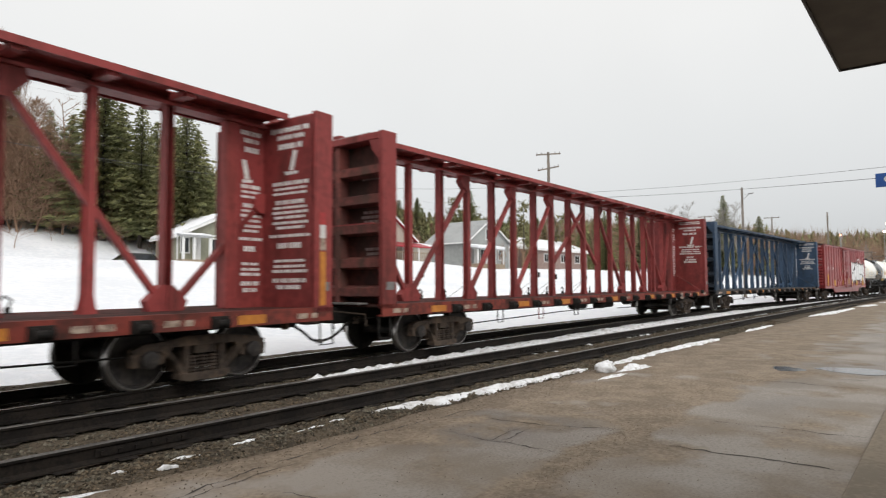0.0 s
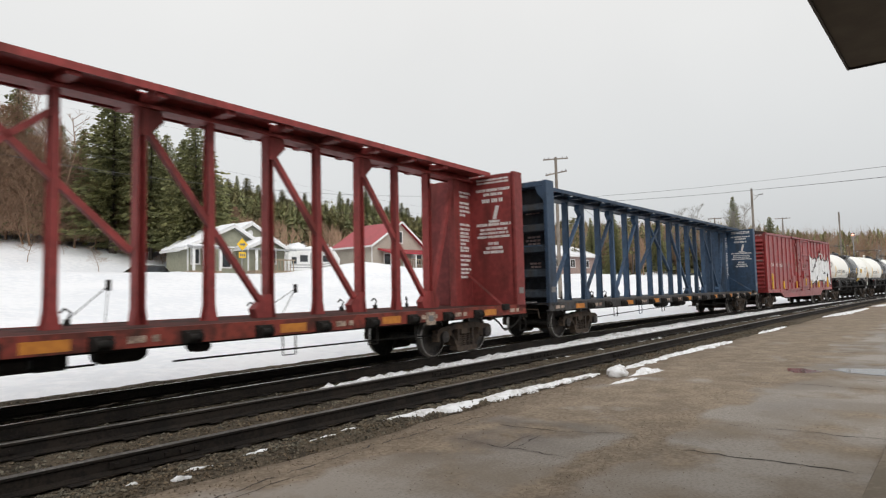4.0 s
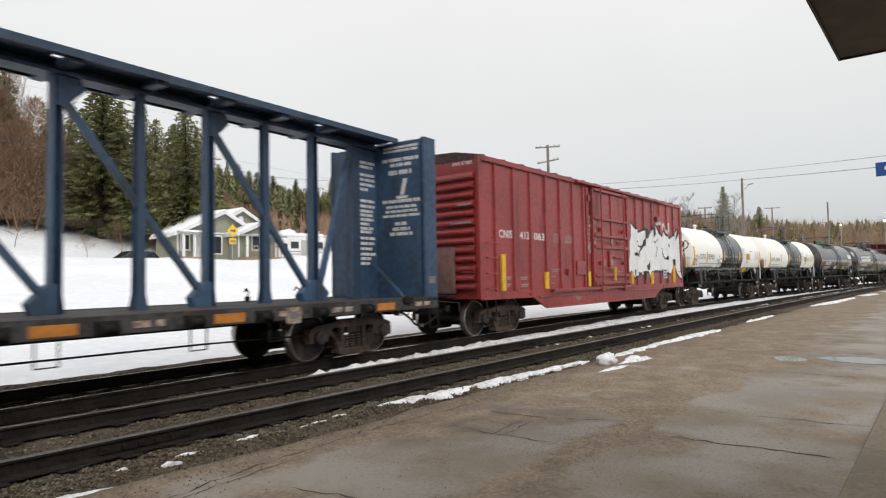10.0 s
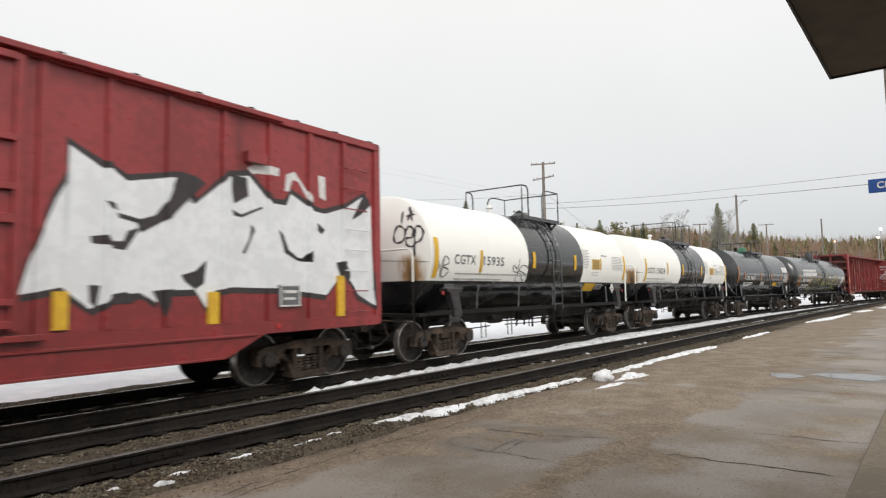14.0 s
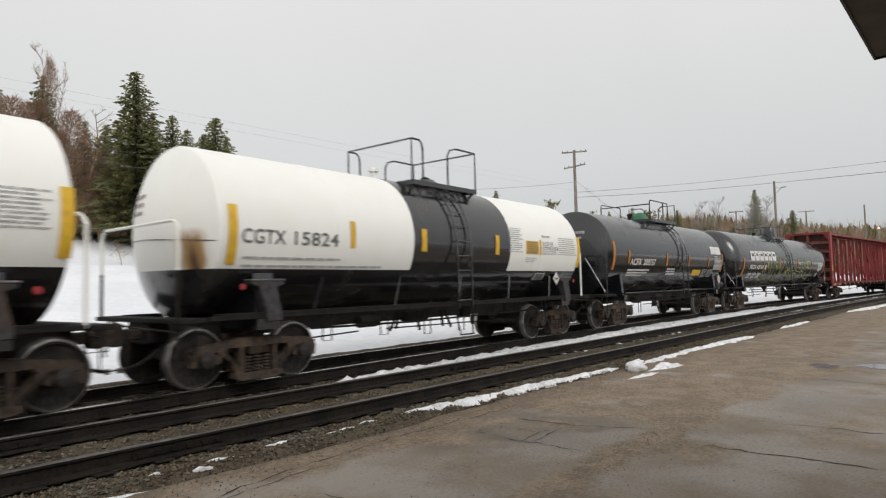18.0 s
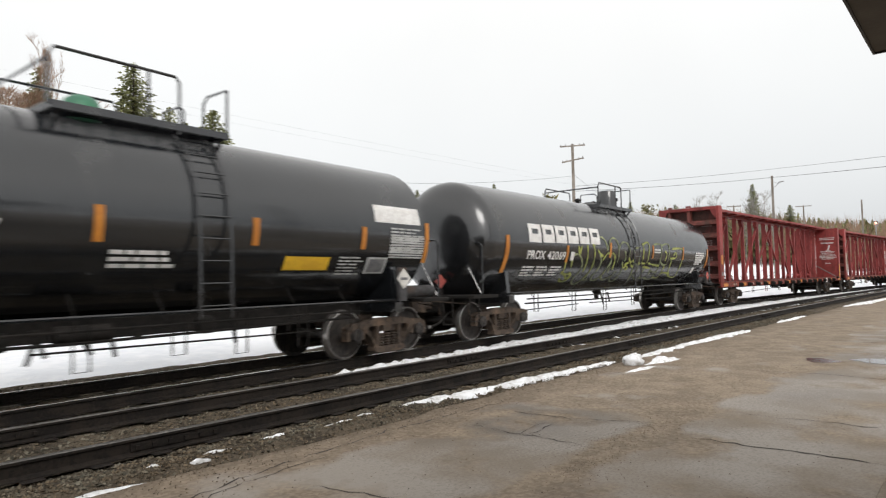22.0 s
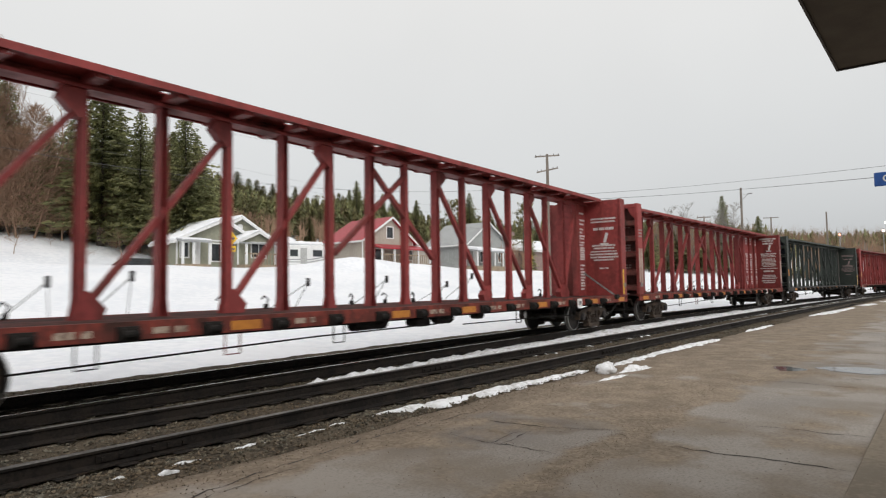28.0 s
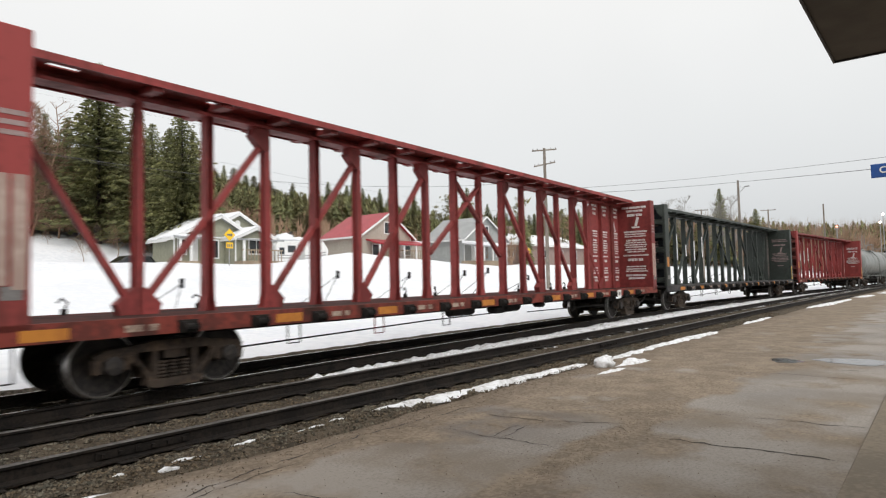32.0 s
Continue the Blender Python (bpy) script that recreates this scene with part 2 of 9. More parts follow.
def grit_band(m, brown, dark):
    """Brown grit lying over the asphalt in a broad, ragged band towards the tracks."""
    nt = m.node_tree
    bsdf = nt.nodes["Principled BSDF"]
    tc = nt.nodes.new("ShaderNodeTexCoord")
    xyz = nt.nodes.new("ShaderNodeSeparateXYZ")
    nt.links.new(tc.outputs["Object"], xyz.inputs[0])

    def ranged(socket, a, b, lo=0.0, hi=1.0):
        n = nt.nodes.new("ShaderNodeMapRange")
        for key, v in (("From Min", a), ("From Max", b), ("To Min", lo), ("To Max", hi)):
            n.inputs[key].default_value = v
        nt.links.new(socket, n.inputs["Value"])
        return n.outputs[0]

    def calc(op, a, b):
        n = nt.nodes.new("ShaderNodeMath")
        n.operation = op
        for i, v in enumerate((a, b)):
            if isinstance(v, float):
                n.inputs[i].default_value = v
            else:
                nt.links.new(v, n.inputs[i])
        return n.outputs[0]

    def noisy(scale, detail):
        n = nt.nodes.new("ShaderNodeTexNoise")
        n.inputs["Scale"].default_value, n.inputs["Detail"].default_value = scale, detail
        nt.links.new(tc.outputs["Object"], n.inputs["Vector"])
        return n.outputs[0]

    broad = calc("MULTIPLY", ranged(xyz.outputs[0], 5.5, 8.5), ranged(xyz.outputs[1], 1.7, 3.3))
    edge = ranged(xyz.outputs[1], 4.45, 5.30, 0.0, 1.25)
    bent = calc("MULTIPLY", calc("MAXIMUM", calc("SUBTRACT", xyz.outputs[0], 6.6), 0.0), 0.02)
    off = nt.nodes.new("ShaderNodeMath")
    off.operation = "ABSOLUTE"
    nt.links.new(calc("SUBTRACT", xyz.outputs[1], calc("ADD", bent, 2.84)), off.inputs[0])
    streak = calc("MULTIPLY", ranged(off.outputs[0], 0.03, 0.36, 1.35, 0.0), ranged(xyz.outputs[0], 3.4, 4.6))
    mask = calc("ADD", calc("MAXIMUM", calc("MAXIMUM", broad, edge), streak), ranged(noisy(1.1, 9.0), 0.28, 0.72, -0.65, 0.95))
    mask = ranged(mask, 0.30, 0.80, 0.0, 0.92)
    speck = calc("ADD", calc("MULTIPLY", ranged(noisy(22.0, 6.0), 0.38, 0.62), 0.6), calc("MULTIPLY", ranged(noisy(2.6, 8.0), 0.36, 0.64), 0.55))
    speck = calc("ADD", speck, calc("MULTIPLY", ranged(xyz.outputs[1], 4.75, 5.6), calc("MULTIPLY", noisy(3.2, 8.0), 0.9)))
    tone = nt.nodes.new("ShaderNodeMix")
    tone.data_type = "RGBA"
    tone.inputs[6].default_value, tone.inputs[7].default_value = (*brown, 1), (*dark, 1)
    nt.links.new(speck, tone.inputs[0])
    over = nt.nodes.new("ShaderNodeMix")
    over.data_type = "RGBA"
    nt.links.new(mask, over.inputs[0])
    nt.links.new(bsdf.inputs["Base Color"].links[0].from_socket, over.inputs[6])
    nt.links.new(tone.outputs[2], over.inputs[7])
    rough = nt.nodes.new("ShaderNodeMix")
    nt.links.new(mask, rough.inputs[0])
    nt.links.new(bsdf.inputs["Roughness"].links[0].from_socket, rough.inputs[2])
    rough.inputs[3].default_value = 0.85
    nt.links.new(over.outputs[2], bsdf.inputs["Base Color"])
    nt.links.new(rough.outputs[0], bsdf.inputs["Roughness"])
    return m


grit_band(ASPHALT, (0.315, 0.252, 0.186), (0.165, 0.128, 0.094))
CONCRETE = surface("concrete", (0.195, 0.156, 0.108), (0.150, 0.120, 0.084), rough=0.8, grain=20, patch=0.8, bump=0.3, bump_scale=60, bump_distance=0.006)
BALLAST = surface("ballast ground", (0.122, 0.098, 0.071), (0.060, 0.049, 0.037), spec=0.15, rough=0.95, grain=22, patch=1.5, bump=1.0, bump_scale=28, bump_distance=0.05)
STONE = islands(surface("crushed stone", (0.135, 0.122, 0.094), (0.118, 0.090, 0.060), spec=0.2, rough=0.9, grain=12, patch=1.3, bump=0.3), 0.30, 1.45)
RAIL_SIDE = surface("rusty rail", (0.022, 0.017, 0.0135), (0.011, 0.009, 0.008), spec=0.2, rough=0.8, metal=0.0, grain=30, patch=3, bump=0.3, bump_scale=60)
RAIL_TOP = surface("polished rail head", (0.74, 0.74, 0.74), (0.58, 0.57, 0.56), rough=0.22, metal=1.0, grain=20, patch=2, bump=0.05)
RAIL_DULL = surface("dull rail head", (0.20, 0.188, 0.178), (0.12, 0.112, 0.105), rough=0.42, metal=0.7, grain=20, patch=2, bump=0.05)
TIE = surface("creosoted tie", (0.035, 0.029, 0.024), (0.02, 0.017, 0.015), rough=0.9, grain=25, patch=3, bump=0.5)
RED = surface("weathered red car paint", (0.275, 0.048, 0.045), (0.205, 0.038, 0.035), spec=0.3, rough=0.55, grain=7, patch=0.6, bump=0.08, bump_scale=12,
              dirt=(0.10, 0.028, 0.022), dirt_amount=0.22, dirt_scale=1.6, streak=1)
RED_BOX = surface("red boxcar paint", (0.305, 0.041, 0.041), (0.220, 0.031, 0.030), spec=0.5, rough=0.30, grain=7, patch=0.5, bump=0.14, bump_scale=9, bump_distance=0.03, wobble=2.6,
                  dirt=(0.110, 0.026, 0.023), dirt_amount=0.07, dirt_scale=1.4, streak=1)
BLUE = surface("faded blue car paint", (0.038, 0.077, 0.140), (0.026, 0.053, 0.098), rough=0.55, grain=7, patch=0.6, bump=0.08, bump_scale=12,
               dirt=(0.03, 0.03, 0.032), dirt_amount=0.14, dirt_scale=1.6, streak=1)
GREEN = surface("dark green car paint", (0.036, 0.046, 0.038), (0.024, 0.031, 0.026), rough=0.55, grain=7, patch=0.6, bump=0.08, bump_scale=12,
                dirt=(0.03, 0.026, 0.022), dirt_amount=0.14, dirt_scale=1.6, streak=1)
BLACK = surface("black tank paint", (0.014, 0.0145, 0.016), (0.010, 0.0105, 0.0115), spec=1.0, rough=0.16, grain=7, patch=0.6, bump=0.05, bump_scale=10,
                dirt=(0.035, 0.032, 0.028), dirt_amount=0.06, dirt_scale=1.5, streak=1)
CHARCOAL = surface("charcoal tank paint", (0.0105, 0.0120, 0.0140), (0.008, 0.009, 0.0105), spec=0.95, rough=0.16, grain=7, patch=0.6, bump=0.05, bump_scale=10,
                   dirt=(0.032, 0.032, 0.032), dirt_amount=0.02, dirt_scale=1.5, streak=1)
TANK_WHITE = surface("white tank paint", (0.90, 0.895, 0.85), (0.885, 0.875, 0.825), rough=0.42, grain=2, patch=0.4, bump=0.02, bump_scale=6)


def head_stain(m, rust, dark, y0, z0):
    """Rust that has run down the tank's front head from the rail bracket, and grime round it."""
    nt = m.node_tree
    bsdf = nt.nodes["Principled BSDF"]
    tc = nt.nodes.new("ShaderNodeTexCoord")
    xyz = nt.nodes.new("ShaderNodeSeparateXYZ")
    nt.links.new(tc.outputs["Object"], xyz.inputs[0])
    rough_noise = nt.nodes.new("ShaderNodeTexNoise")
    squeeze = nt.nodes.new("ShaderNodeMapping")
    squeeze.inputs["Scale"].default_value = (1.0, 6.0, 1.2)
    rough_noise.inputs["Scale"].default_value, rough_noise.inputs["Detail"].default_value = 2.5, 6.0
    nt.links.new(tc.outputs["Object"], squeeze.inputs[0])
    nt.links.new(squeeze.outputs[0], rough_noise.inputs["Vector"])

    def ranged(socket, a, b, lo=0.0, hi=1.0):
        n = nt.nodes.new("ShaderNodeMapRange")
        for key, v in (("From Min", a), ("From Max", b), ("To Min", lo), ("To Max", hi)):
            n.inputs[key].default_value = v
        nt.links.new(socket, n.inputs["Value"])
        return n.outputs[0]

    def calc(op, a, b=None):
        n = nt.nodes.new("ShaderNodeMath")
        n.operation = op
        for i, v in enumerate((a, b)):
            if isinstance(v, float):
                n.inputs[i].default_value = v
            elif v is not None:
                nt.links.new(v, n.inputs[i])
        return n.outputs[0]

    front = ranged(xyz.outputs[0], -5.74, -5.80)
    away = calc("ABSOLUTE", calc("SUBTRACT", xyz.outputs[1], y0))
    column = calc("MULTIPLY", ranged(away, 0.05, 0.36, 1.0, 0.0), ranged(xyz.outputs[2], z0, z0 - 0.22))
    mask = calc("MULTIPLY", front, ranged(calc("MULTIPLY", column, ranged(rough_noise.outputs[0], 0.30, 0.62, 0.35, 1.35)), 0.08, 0.75))
    core = calc("MULTIPLY", front, calc("MULTIPLY", ranged(away, 0.0, 0.13, 1.0, 0.0), ranged(xyz.outputs[2], z0 - 0.12, z0 - 0.5)))
    colour = bsdf.inputs["Base Color"].links[0].from_socket
    for fac, tone in ((mask, rust), (core, dark)):
        n = nt.nodes.new("ShaderNodeMix")
        n.data_type = "RGBA"
        nt.links.new(fac, n.inputs[0])
        nt.links.new(colour, n.inputs[6])
        n.inputs[7].default_value = (*tone, 1)
        colour = n.outputs[2]
    nt.links.new(colour, bsdf.inputs["Base Color"])
    return m


head_stain(TANK_WHITE, (0.40, 0.24, 0.10), (0.060, 0.034, 0.022), -0.93, 2.46)
IRON = surface("grimy cast iron", (0.062, 0.046, 0.035), (0.031, 0.024, 0.020), spec=0.25, rough=0.85, grain=14, patch=2.5, bump=0.3, bump_scale=30,
               dirt=(0.12, 0.082, 0.057), dirt_amount=0.2, dirt_scale=5)
DARK_IRON = surface("black underframe", (0.022, 0.019, 0.017), (0.013, 0.012, 0.011), spec=0.2, rough=0.8, grain=14, patch=2.5, bump=0.2, bump_scale=30)
WHEEL_STEEL = surface("wheel steel", (0.046, 0.037, 0.031), (0.018, 0.015, 0.014), rough=0.7, grain=14, patch=3, bump=0.2, bump_scale=25)
TREAD = surface("polished tread", (0.52, 0.50, 0.48), (0.36, 0.34, 0.32), rough=0.35, metal=0.9, grain=14, patch=3, bump=0.05)
ORANGE = surface("orange reflector", (0.52, 0.20, 0.025), (0.42, 0.15, 0.02), rough=0.5, grain=10, patch=2, bump=0.05)
YELLOW = surface("yellow reflector", (0.75, 0.46, 0.03), (0.66, 0.38, 0.03), rough=0.5, grain=10, patch=2, bump=0.05)
PALE = surface("pale reflector", (0.42, 0.33, 0.26), (0.17, 0.11, 0.085), rough=0.6, grain=16, patch=5, bump=0.05)
BRIGHT_RED = surface("red reflector", (0.40, 0.03, 0.03), (0.30, 0.025, 0.025), rough=0.5, grain=10, patch=2, bump=0.05)
STENCIL = surface("white stencil paint", (0.74, 0.73, 0.71), (0.60, 0.58, 0.56), rough=0.7, grain=25, patch=6, bump=0.0)
FAINT = surface("faded stencil paint", (0.34, 0.26, 0.25), (0.27, 0.19, 0.18), rough=0.7, grain=25, patch=6, bump=0.0)
INK = surface("dark stencil paint", (0.11, 0.11, 0.115), (0.17, 0.17, 0.17), rough=0.7, grain=25, patch=6, bump=0.0)
SOFT_INK = surface("worn grey stencil paint", (0.34, 0.34, 0.34), (0.46, 0.46, 0.45), rough=0.7, grain=25, patch=6, bump=0.0)
SILVER = surface("silver spray paint", (0.80, 0.81, 0.82), (0.73, 0.74, 0.75), rough=0.5, grain=8, patch=1.5, bump=0.0)
SPRAY_BLACK = surface("black spray paint", (0.035, 0.03, 0.032), (0.05, 0.04, 0.04), rough=0.6, grain=8, patch=1.5, bump=0.0)
SPRAY_GREEN = surface("pale green spray paint", (0.36, 0.385, 0.085), (0.22, 0.245, 0.07), rough=0.6, grain=8, patch=1.5, bump=0.0)
GREY_PAINT = surface("grey paint", (0.34, 0.34, 0.34), (0.27, 0.27, 0.27), rough=0.6, bump=0.05)
WOOD_POLE = surface("weathered pole", (0.27, 0.235, 0.20), (0.18, 0.155, 0.13), rough=0.9, grain=12, patch=1.2, bump=0.5, bump_scale=25, dirt=(0.14, 0.115, 0.095), dirt_amount=0.2, streak=1)
WIRE = surface("dark wire", (0.09, 0.09, 0.095), rough=0.6, bump=0.0)
SIGN_BLUE = surface("blue sign enamel", (0.012, 0.075, 0.30), (0.010, 0.065, 0.26), rough=0.4, bump=0.02)
SIGN_YELLOW = surface("yellow sign sheeting", (0.80, 0.50, 0.02), (0.74, 0.45, 0.02), rough=0.45, bump=0.02)
WHITE = surface("white trim paint", (0.78, 0.78, 0.77), (0.70, 0.70, 0.69), rough=0.5, bump=0.05)
SOFFIT = surface("brown soffit", (0.135, 0.117, 0.098), (0.115, 0.10, 0.085), rough=0.75, grain=4, patch=0.4, bump=0.08)
FASCIA = surface("dark fascia", (0.05, 0.042, 0.045), rough=0.5, bump=0.05)
GLASS = surface("window glass", (0.03, 0.035, 0.04), (0.02, 0.022, 0.025), rough=0.12, spec=0.7, bump=0.0)
SPRUCE = islands(surface("spruce needles", (0.300, 0.296, 0.142), (0.215, 0.225, 0.112), rough=0.85, grain=3, patch=0.3, bump=0.0), 0.5, 1.6)
PINE = islands(surface("yellow-green needles", (0.205, 0.187, 0.086), (0.145, 0.135, 0.066), rough=0.85, grain=3, patch=0.3, bump=0.0), 0.5, 1.6)
BARK = surface("grey-brown bark", (0.105, 0.085, 0.07), (0.065, 0.053, 0.045), rough=0.95, grain=10, patch=1, bump=0.5)
TWIG = surface("brown twigs", (0.40, 0.265, 0.180), (0.29, 0.190, 0.130), rough=0.95, grain=4, patch=0.5, bump=0.0)
BIRCH = surface("pale birch bark", (0.36, 0.34, 0.31), (0.20, 0.18, 0.165), rough=0.9, grain=6, patch=0.8, bump=0.2)
PLATE_GREY = surface("dull repair plate", (0.30, 0.155, 0.145), (0.20, 0.095, 0.09), rough=0.6, grain=7, patch=1, bump=0.1, dirt=(0.10, 0.055, 0.05), dirt_amount=0.25, streak=1)
GRIT = islands(surface("brown grit", (0.17, 0.128, 0.09), (0.10, 0.076, 0.054), spec=0.2, rough=0.9, grain=30, patch=5, bump=0.2), 0.5, 1.5)
END_RED = surface("grimy red car end", (0.215, 0.070, 0.058), (0.135, 0.052, 0.045), rough=0.75, spec=0.2, grain=8, patch=1.0, bump=0.1, dirt=(0.085, 0.060, 0.050), dirt_amount=0.22, dirt_scale=1.8, streak=1)
END_BLUE = surface("grimy blue car end", (0.050, 0.064, 0.082), (0.036, 0.044, 0.056), rough=0.75, spec=0.2, grain=8, patch=1.0, bump=0.1, dirt=(0.062, 0.058, 0.055), dirt_amount=0.22, dirt_scale=1.8, streak=1)
DECK_RED = surface("grimy red deck", (0.085, 0.028, 0.024), (0.040, 0.020, 0.018), rough=0.85, spec=0.15, grain=9, patch=1.2, bump=0.1, dirt=(0.03, 0.022, 0.018), dirt_amount=0.2, dirt_scale=2.5)
SILL_RED = surface("scuffed red sill", (0.215, 0.046, 0.034), (0.120, 0.034, 0.027), rough=0.7, spec=0.2, grain=9, patch=1.6, bump=0.1, dirt=(0.035, 0.024, 0.02), dirt_amount=0.22, dirt_scale=2.2)
SILL_GRIME = surface("grimy dark sill", (0.062, 0.060, 0.062), (0.034, 0.032, 0.032), rough=0.75, spec=0.3, grain=9, patch=1.2, bump=0.1, dirt=(0.085, 0.055, 0.04), dirt_amount=0.15, dirt_scale=2.5)
SPRAY_DIM = surface("dim green spray paint", (0.25, 0.275, 0.140), (0.150, 0.165, 0.095), rough=0.7, grain=8, patch=1.5, bump=0.0)
DULL_WHITE = surface("dull white stencil paint", (0.46, 0.46, 0.45), (0.34, 0.34, 0.33), rough=0.7, grain=25, patch=6, bump=0.0)
ROOF_GRIME = surface("grimy car roof", (0.085, 0.050, 0.046), (0.045, 0.032, 0.030), rough=0.8, spec=0.2, grain=9, patch=1.2, bump=0.1)
WORN_PALE = surface("worn pale paint", (0.44, 0.335, 0.285), (0.36, 0.255, 0.215), rough=0.7, grain=9, patch=1.5, bump=0.05)
FROST = surface("frosty plate", (0.42, 0.41, 0.40), (0.17, 0.13, 0.12), rough=0.75, grain=18, patch=5, bump=0.2)
GREY_STEEL = surface("dull grey steel", (0.20, 0.19, 0.185), (0.11, 0.10, 0.095), rough=0.6, grain=14, patch=3, bump=0.15)
# plates behind the ribs: recess shade put into the base colours, dirt streaks on top
PLATE_RED = surface("recess-shaded red plate", (0.110, 0.042, 0.036), (0.065, 0.032, 0.028), rough=0.8, spec=0.2, grain=8, patch=1.0, bump=0.1, dirt=(0.06, 0.045, 0.038), dirt_amount=0.22, streak=1)
PLATE_BLUE = surface("recess-shaded blue plate", (0.026, 0.032, 0.040), (0.017, 0.020, 0.024), rough=0.8, spec=0.2, grain=8, patch=1.0, bump=0.1, dirt=(0.05, 0.047, 0.045), dirt_amount=0.22, streak=1)
leafy(SPRUCE)
leafy(PINE)
leafy(TWIG, 0.35)
varied(IRON, 0.65, 1.3)
varied(RED, 0.72, 1.15)
varied(BLUE, 0.72, 1.2)
varied(GREEN, 0.75, 1.2)

# ---- building helpers ----


def part(name, bm, material, parent=None, label="", smooth=False, sharp=35):
    """Links a bmesh as one mesh object, under a thing or a part."""
    me = bpy.data.meshes.new(name)
    bm.normal_update()
    bm.to_mesh(me)
    bm.free()
    for m in (material if isinstance(material, (list, tuple)) else [material]):
        me.materials.append(m)
    if smooth:
        me.shade_smooth()
        if sharp:
            me.set_sharp_from_angle(angle=radians(sharp))
    ob = new(name, me)
    if parent is not None:
        ob.parent = parent
    if label:
        ob["label"] = label
    return ob


def small(ob):
    """Marks a part whose pieces are too small to tell apart."""
    return tagged(ob, kind="stuff")


def piece(name, mesh, parent, m):
    """One more object on a mesh that others share."""
    ob = new(name, mesh)
    ob.parent = parent
    ob.matrix_local = m
    return ob


def thing(name, label, category, group="", kind="", at=None):
    ob = new(name)
    ob.empty_display_size = 0.2
    tagged(ob, label, category, group, kind)
    if at is not None:
        ob.matrix_world = at
    return ob


def box(bm, x0, x1, y0, y1, z0, z1, mat=0):
    v = [bm.verts.new((x, y, z)) for x in (x0, x1) for y in (y0, y1) for z in (z0, z1)]
    for f in ((0, 1, 3, 2), (4, 6, 7, 5), (0, 4, 5, 1), (2, 3, 7, 6), (0, 2, 6, 4), (1, 5, 7, 3)):
        bm.faces.new([v[i] for i in f]).material_index = mat
    return bm


def bar(bm, p, q, w, h, up=(0, 1, 0), mat=0):
    """A straight beam from p to q; h is measured along up, w across."""
    p, q, up = Vector(p), Vector(q), Vector(up)
    d = (q - p).normalized()
    side = d.cross(up).normalized() * w / 2
    lift = side.cross(d).normalized() * h / 2
    v = [bm.verts.new(c + a * side + b * lift) for c in (p, q) for a, b in ((-1, -1), (1, -1), (1, 1), (-1, 1))]
    for f in ((3, 2, 1, 0), (4, 5, 6, 7), (0, 1, 5, 4), (1, 2, 6, 5), (2, 3, 7, 6), (3, 0, 4, 7)):
        bm.faces.new([v[i] for i in f]).material_index = mat
    return bm


def rod(bm, points, r, seg=6, r2=None, mat=0, caps=True):
    """A round tube along points, tapering to r2."""
    pts = [Vector(p) for p in points]
    rings = []
    side = None
    for i, p in enumerate(pts):
        d = (pts[min(i + 1, len(pts) - 1)] - pts[max(i - 1, 0)]).normalized()
        if side is None:
            side = d.orthogonal().normalized()
        side = (side - d * side.dot(d)).normalized()
        other = d.cross(side)
        rr = r if r2 is None else r + (r2 - r) * i / (len(pts) - 1)
        rings.append([bm.verts.new(p + rr * (math.cos(a) * side + math.sin(a) * other)) for a in [2 * math.pi * k / seg for k in range(seg)]])
    for a, b in zip(rings, rings[1:]):
        for k in range(seg):
            bm.faces.new((a[k], a[(k + 1) % seg], b[(k + 1) % seg], b[k])).material_index = mat
    if caps:
        bm.faces.new(rings[0][::-1]).material_index = mat
        bm.faces.new(rings[-1]).material_index = mat
    return bm


def disc_profile(bm, profile, seg, axis="x", centre=(0, 0, 0), mats=None):
    """Turns a profile of (along, radius) about an axis through centre."""
    rings = []
    for a, r in profile:
        ring = []
        for k in range(seg):
            t = 2 * math.pi * k / seg
            c, s = r * math.cos(t), r * math.sin(t)
            p = {"x": (a, -c, s), "y": (c, a, s), "z": (c, s, a)}[axis]
            ring.append(bm.verts.new(Vector(p) + Vector(centre)))
        rings.append(ring)
    for i, (a, b) in enumerate(zip(rings, rings[1:])):
        for k in range(seg):
            f = bm.faces.new((a[k], b[k], b[(k + 1) % seg], a[(k + 1) % seg]))
            if mats:
                f.material_index = mats(i, k)
    for ring in (rings[0], rings[-1]):
        f = bm.faces.new(ring)
        if mats:
            f.material_index = mats(0, 0)
    bmesh.ops.recalc_face_normals(bm, faces=bm.faces)
    return bm


def slab(bm, outline, y0, y1, mat=0):
    """An outline in x and z, given depth from y0 to y1."""
    a = [bm.verts.new((x, y0, z)) for x, z in outline]
    b = [bm.verts.new((x, y1, z)) for x, z in outline]
    n = len(a)
    bm.faces.new(a).material_index = mat
    bm.faces.new(b[::-1]).material_index = mat
    for i in range(n):
        bm.faces.new((a[i], b[i], b[(i + 1) % n], a[(i + 1) % n])).material_index = mat
    return bm


def fresh():
    return bmesh.new()


def slab_x(x, thick, outline):
    """A plate standing across the car, its outline in y and z."""
    bm = fresh()
    a = [bm.verts.new((x - thick / 2, y, z)) for y, z in outline]
    b = [bm.verts.new((x + thick / 2, y, z)) for y, z in outline]
    bm.faces.new(a)
    bm.faces.new(b)
    for i in range(len(a)):
        j = (i + 1) % len(a)
        bm.faces.new((a[i], a[j], b[j], b[i]))
    bmesh.ops.recalc_face_normals(bm, faces=bm.faces)
    return bm


def bevelled(bm, width=0.01):
    bmesh.ops.bevel(bm, geom=list(bm.edges), offset=width, segments=1, affect="EDGES", clamp_overlap=True)
    return bm


